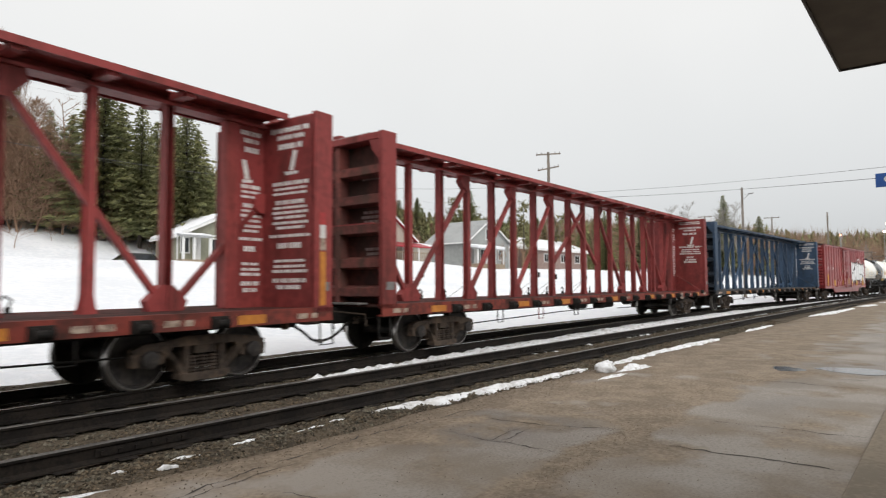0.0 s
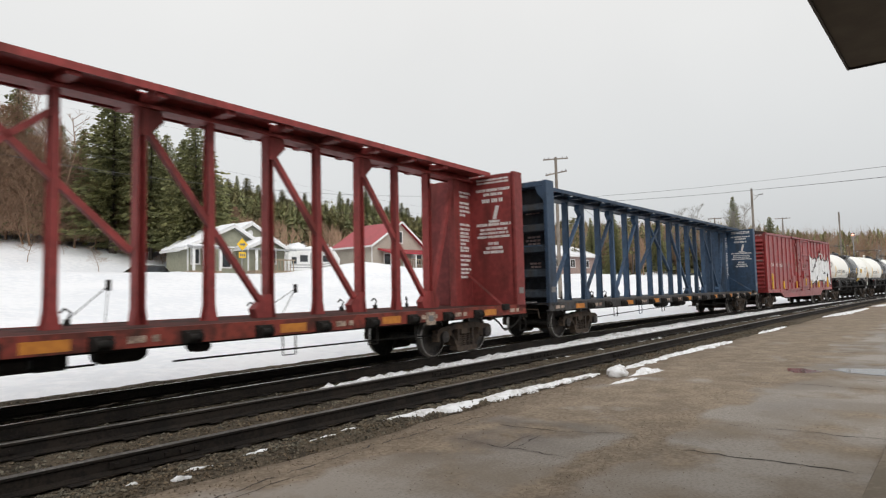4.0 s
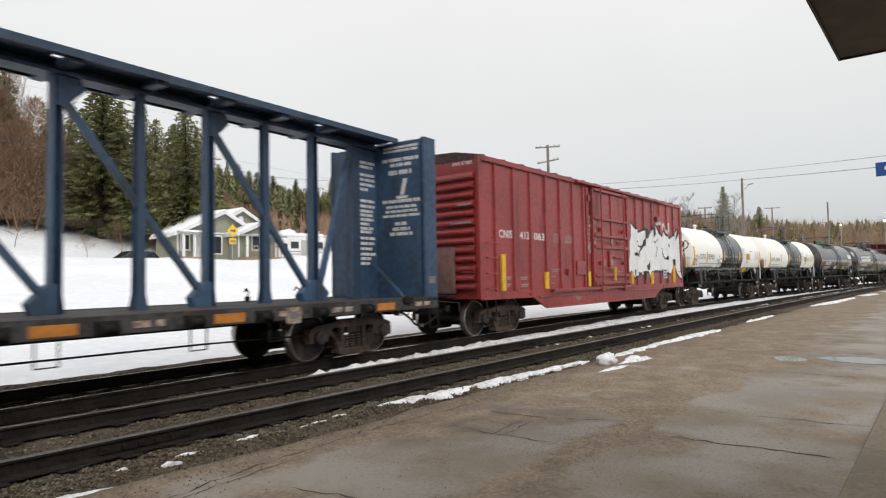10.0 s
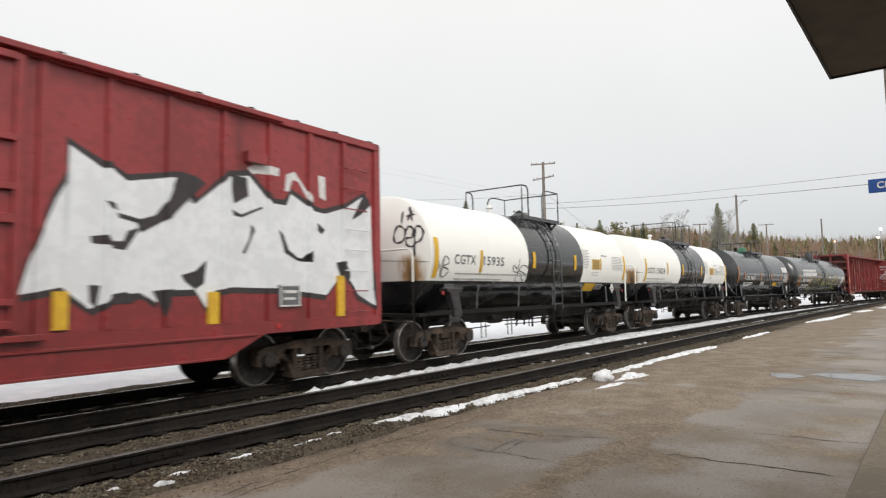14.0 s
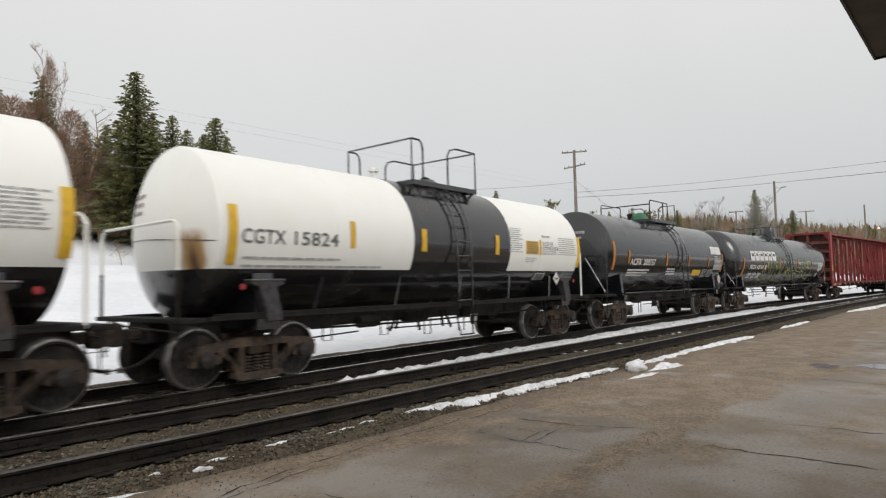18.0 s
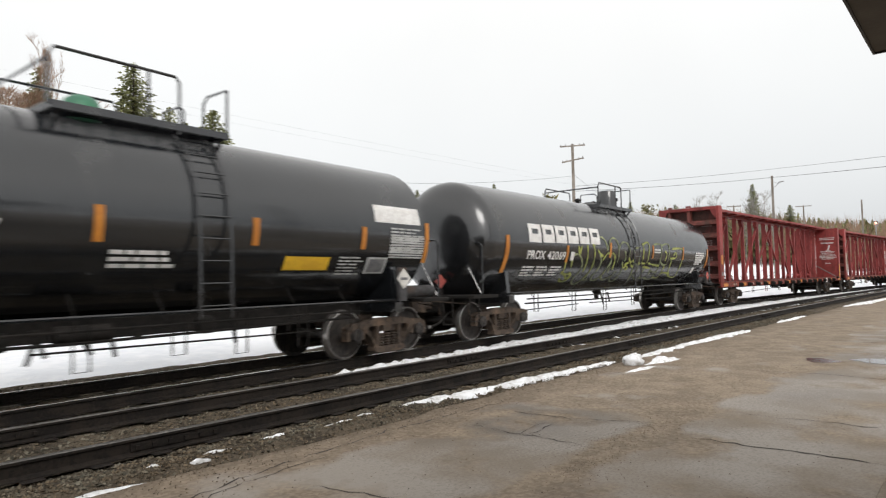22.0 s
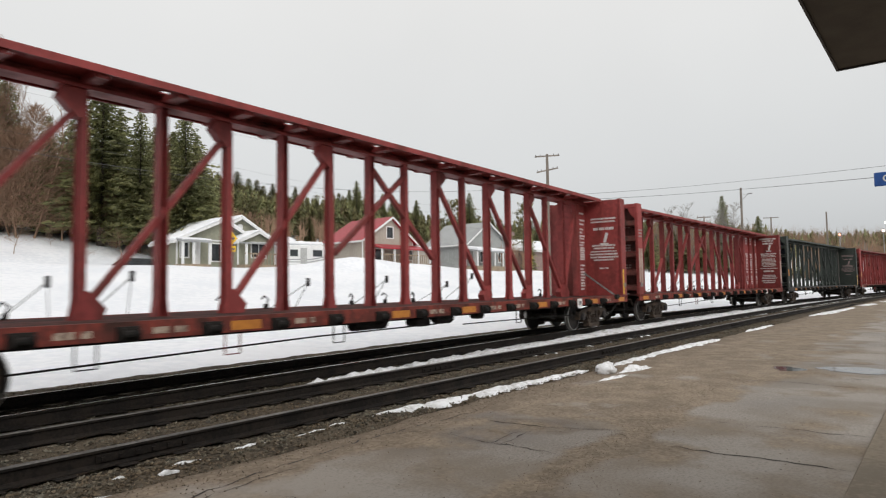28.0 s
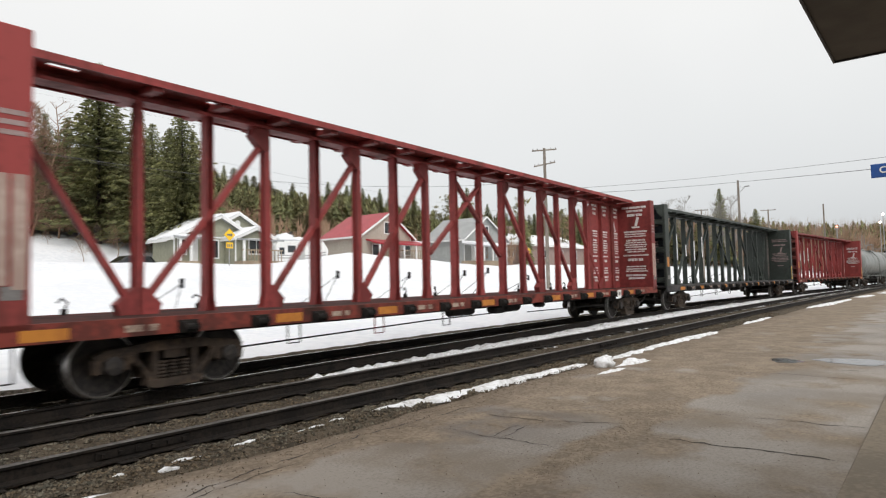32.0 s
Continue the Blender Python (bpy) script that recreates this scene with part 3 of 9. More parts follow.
def grid_sheet(name, xs, ys, height, material, parent=None, skip=None):
    xs, ys = np.asarray(xs, float), np.asarray(ys, float)
    gx, gy = np.meshgrid(xs, ys, indexing="ij")
    z = height(gx, gy)
    verts = np.stack([gx, gy, z], -1).reshape(-1, 3)
    nx, ny = len(xs), len(ys)
    i, j = np.meshgrid(np.arange(nx - 1), np.arange(ny - 1), indexing="ij")
    a = (i * ny + j).ravel()
    faces = np.stack([a, a + ny, a + ny + 1, a + 1], -1)
    me = bpy.data.meshes.new(name)
    me.from_pydata(verts.tolist(), [], faces.tolist())
    me.materials.append(material)
    me.shade_smooth()
    ob = new(name, me)
    if parent is not None:
        ob.parent = parent
    return ob


def wave(x, y, scale, seed=0.0):
    """Smooth, uneven swell, about -1 to 1."""
    x, y = x / scale + seed, y / scale - seed * 0.7
    return (np.sin(x * 1.7 + 1.3 * np.sin(y * 1.1 + seed)) + np.sin(y * 2.1 - 1.1 * np.sin(x * 0.8)) + 0.6 * np.sin(x * 3.9 + y * 3.1) + 0.4 * np.sin(x * 7.3 - y * 6.1)) / 3


def letters_of(word, x0, x1, low, high, heavy=0.012):
    """Letters in the built-in font, filling a span along x and between two heights."""
    curve = bpy.data.curves.new("lettering", "FONT")
    curve.body, curve.size, curve.offset, curve.space_character = word, 1.0, heavy, 1.06
    source = bpy.data.objects.new("lettering", curve)
    me = bpy.data.meshes.new_from_object(source)
    bm = fresh()
    bm.from_mesh(me)
    bpy.data.objects.remove(source)
    bpy.data.meshes.remove(me)
    bpy.data.curves.remove(curve)
    bmesh.ops.triangulate(bm, faces=bm.faces[:])
    us, vs = [v.co.x for v in bm.verts], [v.co.y for v in bm.verts]
    a, b, c, d = min(us), max(us), min(vs), max(vs)
    for v in bm.verts:
        v.co = Vector((x0 + (v.co.x - a) / (b - a) * (x1 - x0), low + (v.co.y - c) / (d - c) * (high - low), 0))
    return bm


def lettered_side(word, x0, x1, low, high, y, heavy=0.012):
    """Letters painted on a flat near side."""
    bm = letters_of(word, x0, x1, low, high, heavy)
    for v in bm.verts:
        v.co = Vector((v.co.x, y, v.co.y))
    return bm


def lettered_tank(word, x0, x1, low, high, r, zc, heavy=0.012, lift=0.006):
    """Letters wrapped on a tank's near side, between two height angles in degrees."""
    bm = letters_of(word, x0, x1, low, high, heavy)
    for v in bm.verts:
        a = radians(v.co.y)
        v.co = Vector((v.co.x, -(r + lift) * math.cos(a), zc + (r + lift) * math.sin(a)))
    return bm


def painted_line(points, width, place):
    """A flat painted stroke along points in two measures, laid on a surface by place(u, v)."""
    pts = []
    for i in range(len(points) - 1):
        p0, p1, p2, p3 = [Vector(points[max(0, min(len(points) - 1, k))]) for k in (i - 1, i, i + 1, i + 2)]
        for k in range(4):
            t = k / 4
            pts.append(0.5 * (2 * p1 + (p2 - p0) * t + (2 * p0 - 5 * p1 + 4 * p2 - p3) * t * t + (3 * p1 - p0 - 3 * p2 + p3) * t ** 3))
    pts.append(Vector(points[-1]))
    bm = fresh()
    rows = []
    for i, p in enumerate(pts):
        d = pts[min(i + 1, len(pts) - 1)] - pts[max(i - 1, 0)]
        d = d.normalized() if d.length else Vector((1, 0))
        w = width * (0.75 + 0.25 * math.sin(i * 1.3)) * (0.6 if i in (0, len(pts) - 1) else 1)
        rows.append([bm.verts.new(place(p.x - d.y * w * k, p.y + d.x * w * k)) for k in (-0.5, 0.5)])
    for a, b in zip(rows, rows[1:]):
        bm.faces.new((a[0], b[0], b[1], a[1]))
    return bm


# ---- ground ----
ASPHALT_Z = -0.20


def profile(y):
    return np.interp(y, (-400, 12.4, 13.55, 18, 26, 36, 42, 46, 54, 60, 66, 80, 120, 200, 500),
                     (-0.45, -0.42, -0.16, 0.05, 0.9, 2.45, 3.25, 3.35, 3.7, 5.5, 7.0, 10.0, 14.5, 20.0, 32.0))


def ground_z(x, y):
    x, y = np.asarray(x, float), np.asarray(y, float)
    shift = train_y(np.clip(x, -60, 120)) - 10.2
    base = profile(y - np.where(y < 30, shift, shift * np.clip((44 - y) / 14, 0, 1)))
    lump = np.clip((y - 13.6 - shift) / 6, 0, 1)
    base = base + lump * (0.10 * wave(x, y, 4.0) + 0.16 * wave(x, y, 11.0, 2.0))
    bank = np.interp(x, (-30, 16, 23, 27, 30.3, 33.4, 37, 40.6, 45, 49.5, 53, 58, 64, 80, 110), (0.3, 0.05, 0.22, 0.02, 0.08, 0.42, 1.12, 0.90, 0.76, 0.50, 0.38, 0.24, 0.12, 0.25, 0.2))
    base = base + np.exp(-((y - 40.5) / 2.0) ** 2) * (bank + 0.07 * wave(x, y, 2.2, 4.0))
    far = np.clip((x - 110) / 60, 0, 1)
    return base * (1 - far) + far * (np.clip((x - 110) / 200, 0, 1) * 8 + np.clip((y - 14) / 40, 0, 1) * 4 - 0.45 + 0.2 * wave(x, y, 9.0))


ys = np.concatenate([np.linspace(-700, -30, 12), np.linspace(-20, 10, 9), np.linspace(11, 60, 130), np.linspace(62, 120, 30), np.linspace(130, 900, 16)])
xs = np.concatenate([np.linspace(-600, -40, 16), np.linspace(-35, 110, 220), np.linspace(114, 260, 30), np.linspace(280, 1500, 16)])
tagged(grid_sheet("ground", xs, ys, ground_z, SNOW), "white snow-covered ground rising to the houses", "snow", kind="structure")


# ---- trackbed ----
def bed_z(x, y):
    edge = np.minimum(y - 5.72, train_y(x) + 2.8 - y)
    z = np.clip(edge * 0.35, -0.28, 0) - 0.19
    z = z - 0.03 * (0.5 + 0.5 * wave(x, y, 0.35)) - 0.015 * wave(x, y, 0.13, 1.0)
    return z


bed_y = np.concatenate([np.linspace(4.8, 12.0, 92), np.linspace(12.1, 15.4, 28)])
bed_x = np.concatenate([np.linspace(-40, -3, 40), np.linspace(-2.7, 45, 300), np.linspace(45.4, 130, 160)])
tagged(grid_sheet("trackbed", bed_x, bed_y, bed_z, BALLAST), "dark dirty ballast bed under both tracks", "ballast", kind="structure")


def rail_mesh(y_of, offset, x0, x1, step, name, head, label, parent):
    """A rail of its true section along the line."""
    section = [(-0.075, -0.172), (0.075, -0.172), (0.075, -0.160), (0.012, -0.135), (0.010, -0.045), (0.036, -0.032), (0.037, -0.008),
               (0.028, 0.0), (-0.028, 0.0), (-0.037, -0.008), (-0.036, -0.032), (-0.010, -0.045), (-0.012, -0.135), (-0.075, -0.160)]
    n = int((x1 - x0) / step) + 1
    xs = np.linspace(x0, x1, n)
    ys = y_of(xs)
    slope = np.gradient(ys, xs)
    bm = fresh()
    rings = []
    for x, y, m in zip(xs, ys, slope):
        length = math.hypot(1, m)
        nx, ny = -m / length, 1 / length
        rings.append([bm.verts.new((x + nx * (offset + u), y + ny * (offset + u), w)) for u, w in section])
    k = len(section)
    for a, b in zip(rings, rings[1:]):
        for i in range(k):
            f = bm.faces.new((a[i], b[i], b[(i + 1) % k], a[(i + 1) % k]))
            f.material_index = 1 if i in (6, 7, 8) else 0
    bm.faces.new(rings[0])
    bm.faces.new(rings[-1])
    bmesh.ops.recalc_face_normals(bm, faces=bm.faces)
    return part(name, bm, [RAIL_SIDE, head], parent, label)


near_track = thing("railway_track", "empty siding track with dark rusty rails in gravel", "railway track", kind="structure")
main_track = thing("railway_track", "main railway track with polished rails under the train", "railway track", kind="structure")
for off in (-0.752, 0.752):
    rail_mesh(near_y, off, -40, 150, 0.8, "rail", RAIL_DULL, "dark rusty rail", near_track)
    rail_mesh(train_y, off, -40, 150, 0.8, "rail", RAIL_TOP, "rail with a polished head", main_track)


# ---- platform ----
def platform_edge(x):
    x = np.asarray(x, float)
    return 5.58 + 0.10 * wave(x, 0 * x, 1.7) + 0.05 * wave(x, 0 * x, 0.5, 3.0) - 0.0011 * np.clip(x - 22, 0, 80) ** 1.75


def asphalt_z(x, v):
    y = -60 + (platform_edge(x) + 60) * v
    return ASPHALT_Z + 0.02 * wave(x, y, 3.0) * np.clip((6 - np.abs(y - 3)) / 3, 0, 1) - np.where(v > 0.9985, 0.10, 0)


def platform_sheet():
    xs = np.concatenate([np.linspace(-120, -5, 24), np.linspace(-4, 40, 240), np.linspace(40.5, 160, 120), np.linspace(170, 400, 12)])
    vs = np.concatenate([np.linspace(0, 0.9, 12), np.linspace(0.905, 0.998, 40), [0.9991, 1.0]])
    gx, gv = np.meshgrid(xs, vs, indexing="ij")
    gy = -60 + (platform_edge(gx) + 60) * gv
    z = asphalt_z(gx, gv)
    z[:, -1] -= 0.15
    nx, ny = len(xs), len(vs)
    i, j = np.meshgrid(np.arange(nx - 1), np.arange(ny - 1), indexing="ij")
    a = (i * ny + j).ravel()
    me = bpy.data.meshes.new("platform")
    me.from_pydata(np.stack([gx, gy, z], -1).reshape(-1, 3).tolist(), [], np.stack([a, a + ny, a + ny + 1, a + 1], -1).tolist())
    me.materials.append(ASPHALT)
    me.shade_smooth()
    return new("platform", me)


tagged(platform_sheet(), "worn brown-grey asphalt station platform, damp in places", "pavement", kind="structure")

# ---- bogies ----
WHEEL_R = 0.457


def wheel_set():
    bm = fresh()
    for s in (-1, 1):
        rim = [(s * 0.66, 0.05), (s * 0.66, 0.10), (s * 0.675, 0.38), (s * 0.66, 0.40), (s * 0.665, 0.482), (s * 0.69, 0.484), (s * 0.70, WHEEL_R + 0.004),
               (s * 0.80, WHEEL_R - 0.004), (s * 0.806, 0.446), (s * 0.807, 0.428), (s * 0.80, 0.395), (s * 0.765, 0.375), (s * 0.75, 0.16), (s * 0.80, 0.13), (s * 0.80, 0.05)]
        disc_profile(bm, rim, 36, "y", mats=lambda i, k: 1 if i in (6, 7, 8) else 0)
        disc_profile(bm, [(s * 0.80, 0.08), (s * 1.13, 0.08)], 12, "y")
        disc_profile(bm, [(s * 1.00, 0.125), (s * 1.16, 0.125), (s * 1.175, 0.09)], 14, "y")
        for k in range(3):
            a = 2.1 * k
            box(bm, math.cos(a) * 0.055 - 0.014, math.cos(a) * 0.055 + 0.014, s * 1.175 - 0.012, s * 1.175 + 0.012, math.sin(a) * 0.055 - 0.014, math.sin(a) * 0.055 + 0.014)
    disc_profile(bm, [(-0.66, 0.09), (0.66, 0.09)], 12, "y")
    me = bpy.data.meshes.new("wheel_set")
    bm.to_mesh(me)
    bm.free()
    me.materials.append(WHEEL_STEEL)
    me.materials.append(TREAD)
    me.shade_smooth()
    me.set_sharp_from_angle(angle=radians(40))
    return me


def side_frame_mesh(style=0):
    bm = fresh()
    y0, y1 = -0.075, 0.075
    for s in (-1, 1):
        # arm over the bearing, down to the spring seat
        slab(bm, [(s * 1.10, 0.52), (s * 1.13, 0.60), (s * 0.98, 0.665), (s * 0.55, 0.70), (s * 0.55, 0.56), (s * 0.78, 0.55)], y0, y1)
        slab(bm, [(s * 1.10, 0.54), (s * 1.14, 0.54), (s * 1.12, 0.36), (s * 1.04, 0.36), (s * 1.04, 0.54)], y0, y1)
        slab(bm, [(s * 0.78, 0.57), (s * 0.60, 0.57), (s * 0.40, 0.18), (s * 0.30, 0.12), (s * 0.30, 0.24), (s * 0.66, 0.54)], y0 - 0.01, y1 + 0.01)
        slab(bm, [(s * 0.74, 0.56), (s * 0.66, 0.56), (s * 0.66, 0.40), (s * 0.74, 0.36)], y0, y1)
        slab(bm, [(s * 0.26, 0.70), (s * 0.34, 0.70), (s * 0.34, 0.18), (s * 0.26, 0.18)], y0, y1)
    slab(bm, [(-0.58, 0.60), (-0.58, 0.70), (-0.3, 0.745), (0.3, 0.745), (0.58, 0.70), (0.58, 0.60)], y0 - 0.01, y1 + 0.01)
    slab(bm, [(-0.42, 0.12), (-0.42, 0.20), (0.42, 0.20), (0.42, 0.12), (0.30, 0.085), (-0.30, 0.085)], y0 - 0.03, y1 + 0.03)
    bmesh.ops.recalc_face_normals(bm, faces=bm.faces)
    me = bpy.data.meshes.new("side_frame")
    bm.to_mesh(me)
    bm.free()
    me.materials.append(IRON)
    return me


def spring_mesh():
    """One coil spring as a stack of rounded turns on a core."""
    bm = fresh()
    profile_line = [(0.20, 0.05)]
    for k in range(5):
        z = 0.205 + k * 0.05
        profile_line += [(z, 0.050), (z + 0.013, 0.078), (z + 0.027, 0.078), (z + 0.04, 0.050)]
    disc_profile(bm, profile_line, 10, "z")
    me = bpy.data.meshes.new("spring")
    bm.to_mesh(me)
    bm.free()
    me.materials.append(IRON)
    me.shade_smooth()
    return me


WHEEL_MESH, FRAME_MESH, SPRING_MESH = wheel_set(), side_frame_mesh(), spring_mesh()


def bogie(car, x):
    """Bolster with its side frames, springs and two wheel sets."""
    bm = fresh()
    bar(bm, (0, -1.10, 0.58), (0, 1.10, 0.58), 0.34, 0.20, (0, 0, 1))
    box(bm, -0.22, 0.22, -0.45, 0.45, 0.66, 0.78)
    for s in (-1, 1):
        bar(bm, (s * 0.42, -0.95, 0.30), (s * 0.42, 0.95, 0.30), 0.08, 0.14, (0, 0, 1))
        for t in (-1, 1):
            box(bm, s * 0.42 - 0.06, s * 0.42 + 0.06, t * 0.62, t * 0.82, 0.28, 0.56)
    b = part("bogie", bm, IRON, car, "grimy cast bogie")
    b.location = (x, 0, 0)
    for s in (-1, 1):
        piece("side_frame", FRAME_MESH, b, Matrix.Translation((0, s * 1.03, 0)))
        for dx in (-0.17, 0.0, 0.17):
            piece("spring", SPRING_MESH, b, Matrix.Translation((dx, s * 1.03, 0)))
        w = piece("wheel_set", WHEEL_MESH, b, Matrix.Translation((s * 0.889, 0, WHEEL_R)))
    return b


def coupler(car, x, s):
    """Draft box, shank and knuckle, the hose that dips to the next car, and the lever that uncouples."""
    bm = fresh()
    box(bm, *sorted((x - s * 0.05, x + s * 0.40)), -0.08, 0.08, 0.76, 0.93)
    slab(bm, [(x + s * 0.34, 0.70), (x + s * 0.34, 1.00), (x + s * 0.46, 1.02), (x + s * 0.60, 0.98), (x + s * 0.60, 0.72), (x + s * 0.46, 0.68)], -0.17, 0.05)
    slab(bm, [(x + s * 0.42, 0.72), (x + s * 0.42, 0.98), (x + s * 0.58, 0.98), (x + s * 0.58, 0.72)], 0.05, 0.18)
    bmesh.ops.recalc_face_normals(bm, faces=bm.faces)
    part("coupler", bevelled(bm, 0.02), IRON, car, "rusty knuckle coupler")
    part("draft_box", bevelled(box(fresh(), *sorted((x - s * 0.5, x + s * 0.02)), -0.27, 0.27, 0.68, 1.0), 0.02), DARK_IRON, car)
    hose = [(x - s * 0.42, -0.42, 0.74), (x - s * 0.20, -0.44, 0.70), (x - s * 0.02, -0.45, 0.60), (x + s * 0.10, -0.45, 0.52), (x + s * 0.22, -0.43, 0.44), (x + s * 0.36, -0.40, 0.39), (x + s * 0.50, -0.38, 0.37)]
    part("air_hose", rod(fresh(), hose, 0.027, 7), DARK_IRON, car, "black brake hose", smooth=True)
    part("hose_joint", bevelled(box(fresh(), *sorted((x + s * 0.44, x + s * 0.53)), -0.42, -0.34, 0.33, 0.41), 0.02), GREY_STEEL, car, "grey metal hose joint")
    part("angle_cock", bevelled(box(fresh(), *sorted((x - s * 0.50, x - s * 0.36)), -0.50, -0.36, 0.66, 0.82), 0.03), IRON, car)
    lever = [(x + s * 0.46, -0.02, 1.05), (x + s * 0.30, -0.30, 0.96), (x + s * 0.10, -0.75, 0.92), (x + s * 0.04, -1.16, 0.90), (x + s * 0.06, -1.22, 0.66)]
    part("uncoupling_lever", rod(fresh(), lever, 0.016, 5), IRON, car)


def lines_of_writing(bm, x0, x1, top, rows, y, gap=0.11, high=0.06, seed=1, ragged=0.5, flip=False):
    """Rows of unreadable stencilling, on a plane across y."""
    rng = random.Random(seed)
    z = top
    for r in range(rows):
        if rng.random() < 0.10:
            z -= gap
            continue
        x, end = x0, x1 - (x1 - x0) * ragged * rng.random() ** 2
        while x < end - 0.04:
            w = min(rng.uniform(0.12, 0.34), end - x)
            box(bm, x, x + w, y - 0.004, y, z - high, z)
            x += w + 0.035
        z -= gap
    return bm


def written_rows(bm, rows, put, wide, seed, centred):
    """Rows of small stencilled blocks, as (height, share of the width, size); put() lays one block."""
    rng = random.Random(seed)
    for z, share, high in rows:
        a = (1 - share) / 2 if centred else 0.0
        end, left = a + share, 0
        letter = high * 0.66 / wide
        while a + letter * 0.9 < end:
            if left <= 0:
                left = rng.randint(3, 8)
            put(a, z - high / 2, min(a + letter * rng.uniform(0.72, 0.84), end), z + high / 2)
            left -= 1
            a += letter * (1.55 if left <= 0 else 1.0)


# notices on the end panel and on the rear bulkhead: centre height, share of the width, letter height
PAIRED = [(4.31, 0.98, 0.085), (4.17, 0.66, 0.08), (4.00, 0.60, 0.10), (3.31, 0.88, 0.07), (3.21, 0.80, 0.045), (3.12, 0.84, 0.045), (2.96, 0.72, 0.075), (2.86, 0.82, 0.045), (2.77, 0.88, 0.05), (2.68, 0.78, 0.05),
          (2.58, 0.86, 0.05), (2.49, 0.66, 0.05), (2.34, 1.0, 0.055), (2.16, 0.62, 0.10), (1.88, 0.76, 0.05), (1.78, 0.78, 0.05), (1.69, 0.86, 0.055), (1.52, 0.84, 0.075), (1.40, 0.64, 0.075)]
NOTICES = {
    "pairs": (PAIRED, [(z + 0.05, w, h) for z, w, h in PAIRED], 3.95),
    "blocks": ([(z, w, 0.062) for z, w in ((4.13, 1.0), (4.03, 0.82), (3.85, 0.94), (3.74, 0.92), (3.63, 0.98), (3.52, 0.55), (3.26, 0.92), (3.14, 0.92), (3.03, 0.82), (2.94, 0.86), (2.84, 0.84), (2.74, 0.62), (2.64, 0.86),
                                               (2.56, 0.78), (2.42, 0.94), (2.30, 0.88), (2.18, 0.74), (2.06, 0.96), (1.96, 0.72), (1.85, 0.62))],
               [(4.46, 0.94, 0.05), (4.38, 0.94, 0.05), (4.18, 0.98, 0.075), (4.06, 0.56, 0.075), (3.89, 0.66, 0.10), (3.24, 1.0, 0.075), (3.11, 0.80, 0.06), (3.01, 0.84, 0.06), (2.91, 0.98, 0.06), (2.73, 0.34, 0.075),
                (2.61, 0.48, 0.075), (2.50, 0.62, 0.075)], 3.73),
    "column": ([(z, w, 0.062) for z, w in ((4.13, 0.84), (3.88, 1.0), (3.73, 0.82), (3.54, 0.78), (3.42, 0.62), (3.29, 0.98), (3.20, 0.86), (3.05, 0.84), (2.95, 0.76), (2.84, 0.92), (2.76, 0.96), (2.68, 0.84), (2.60, 0.92),
                                               (2.52, 0.90), (2.43, 0.86), (2.20, 0.90), (2.07, 0.64), (1.96, 0.80), (1.86, 0.92), (1.75, 0.96), (1.65, 0.78), (1.54, 0.80), (1.45, 0.82), (1.33, 0.70))],
               [(3.91, 0.92, 0.06), (3.80, 0.92, 0.06), (3.54, 0.74, 0.10), (2.92, 0.86, 0.06), (2.82, 0.72, 0.06), (2.70, 0.94, 0.045), (2.60, 1.0, 0.06), (2.49, 1.0, 0.06), (2.39, 0.74, 0.06), (2.08, 0.36, 0.05)], 3.38),
}


# ---- centre-beam flat cars ----
POSTS = [s * (0.61 + 1.22 * k) for k in range(8) for s in (-1, 1)]
SILL_Y, DECK_Z, CHORD_Z = 1.42, 1.08, 4.59


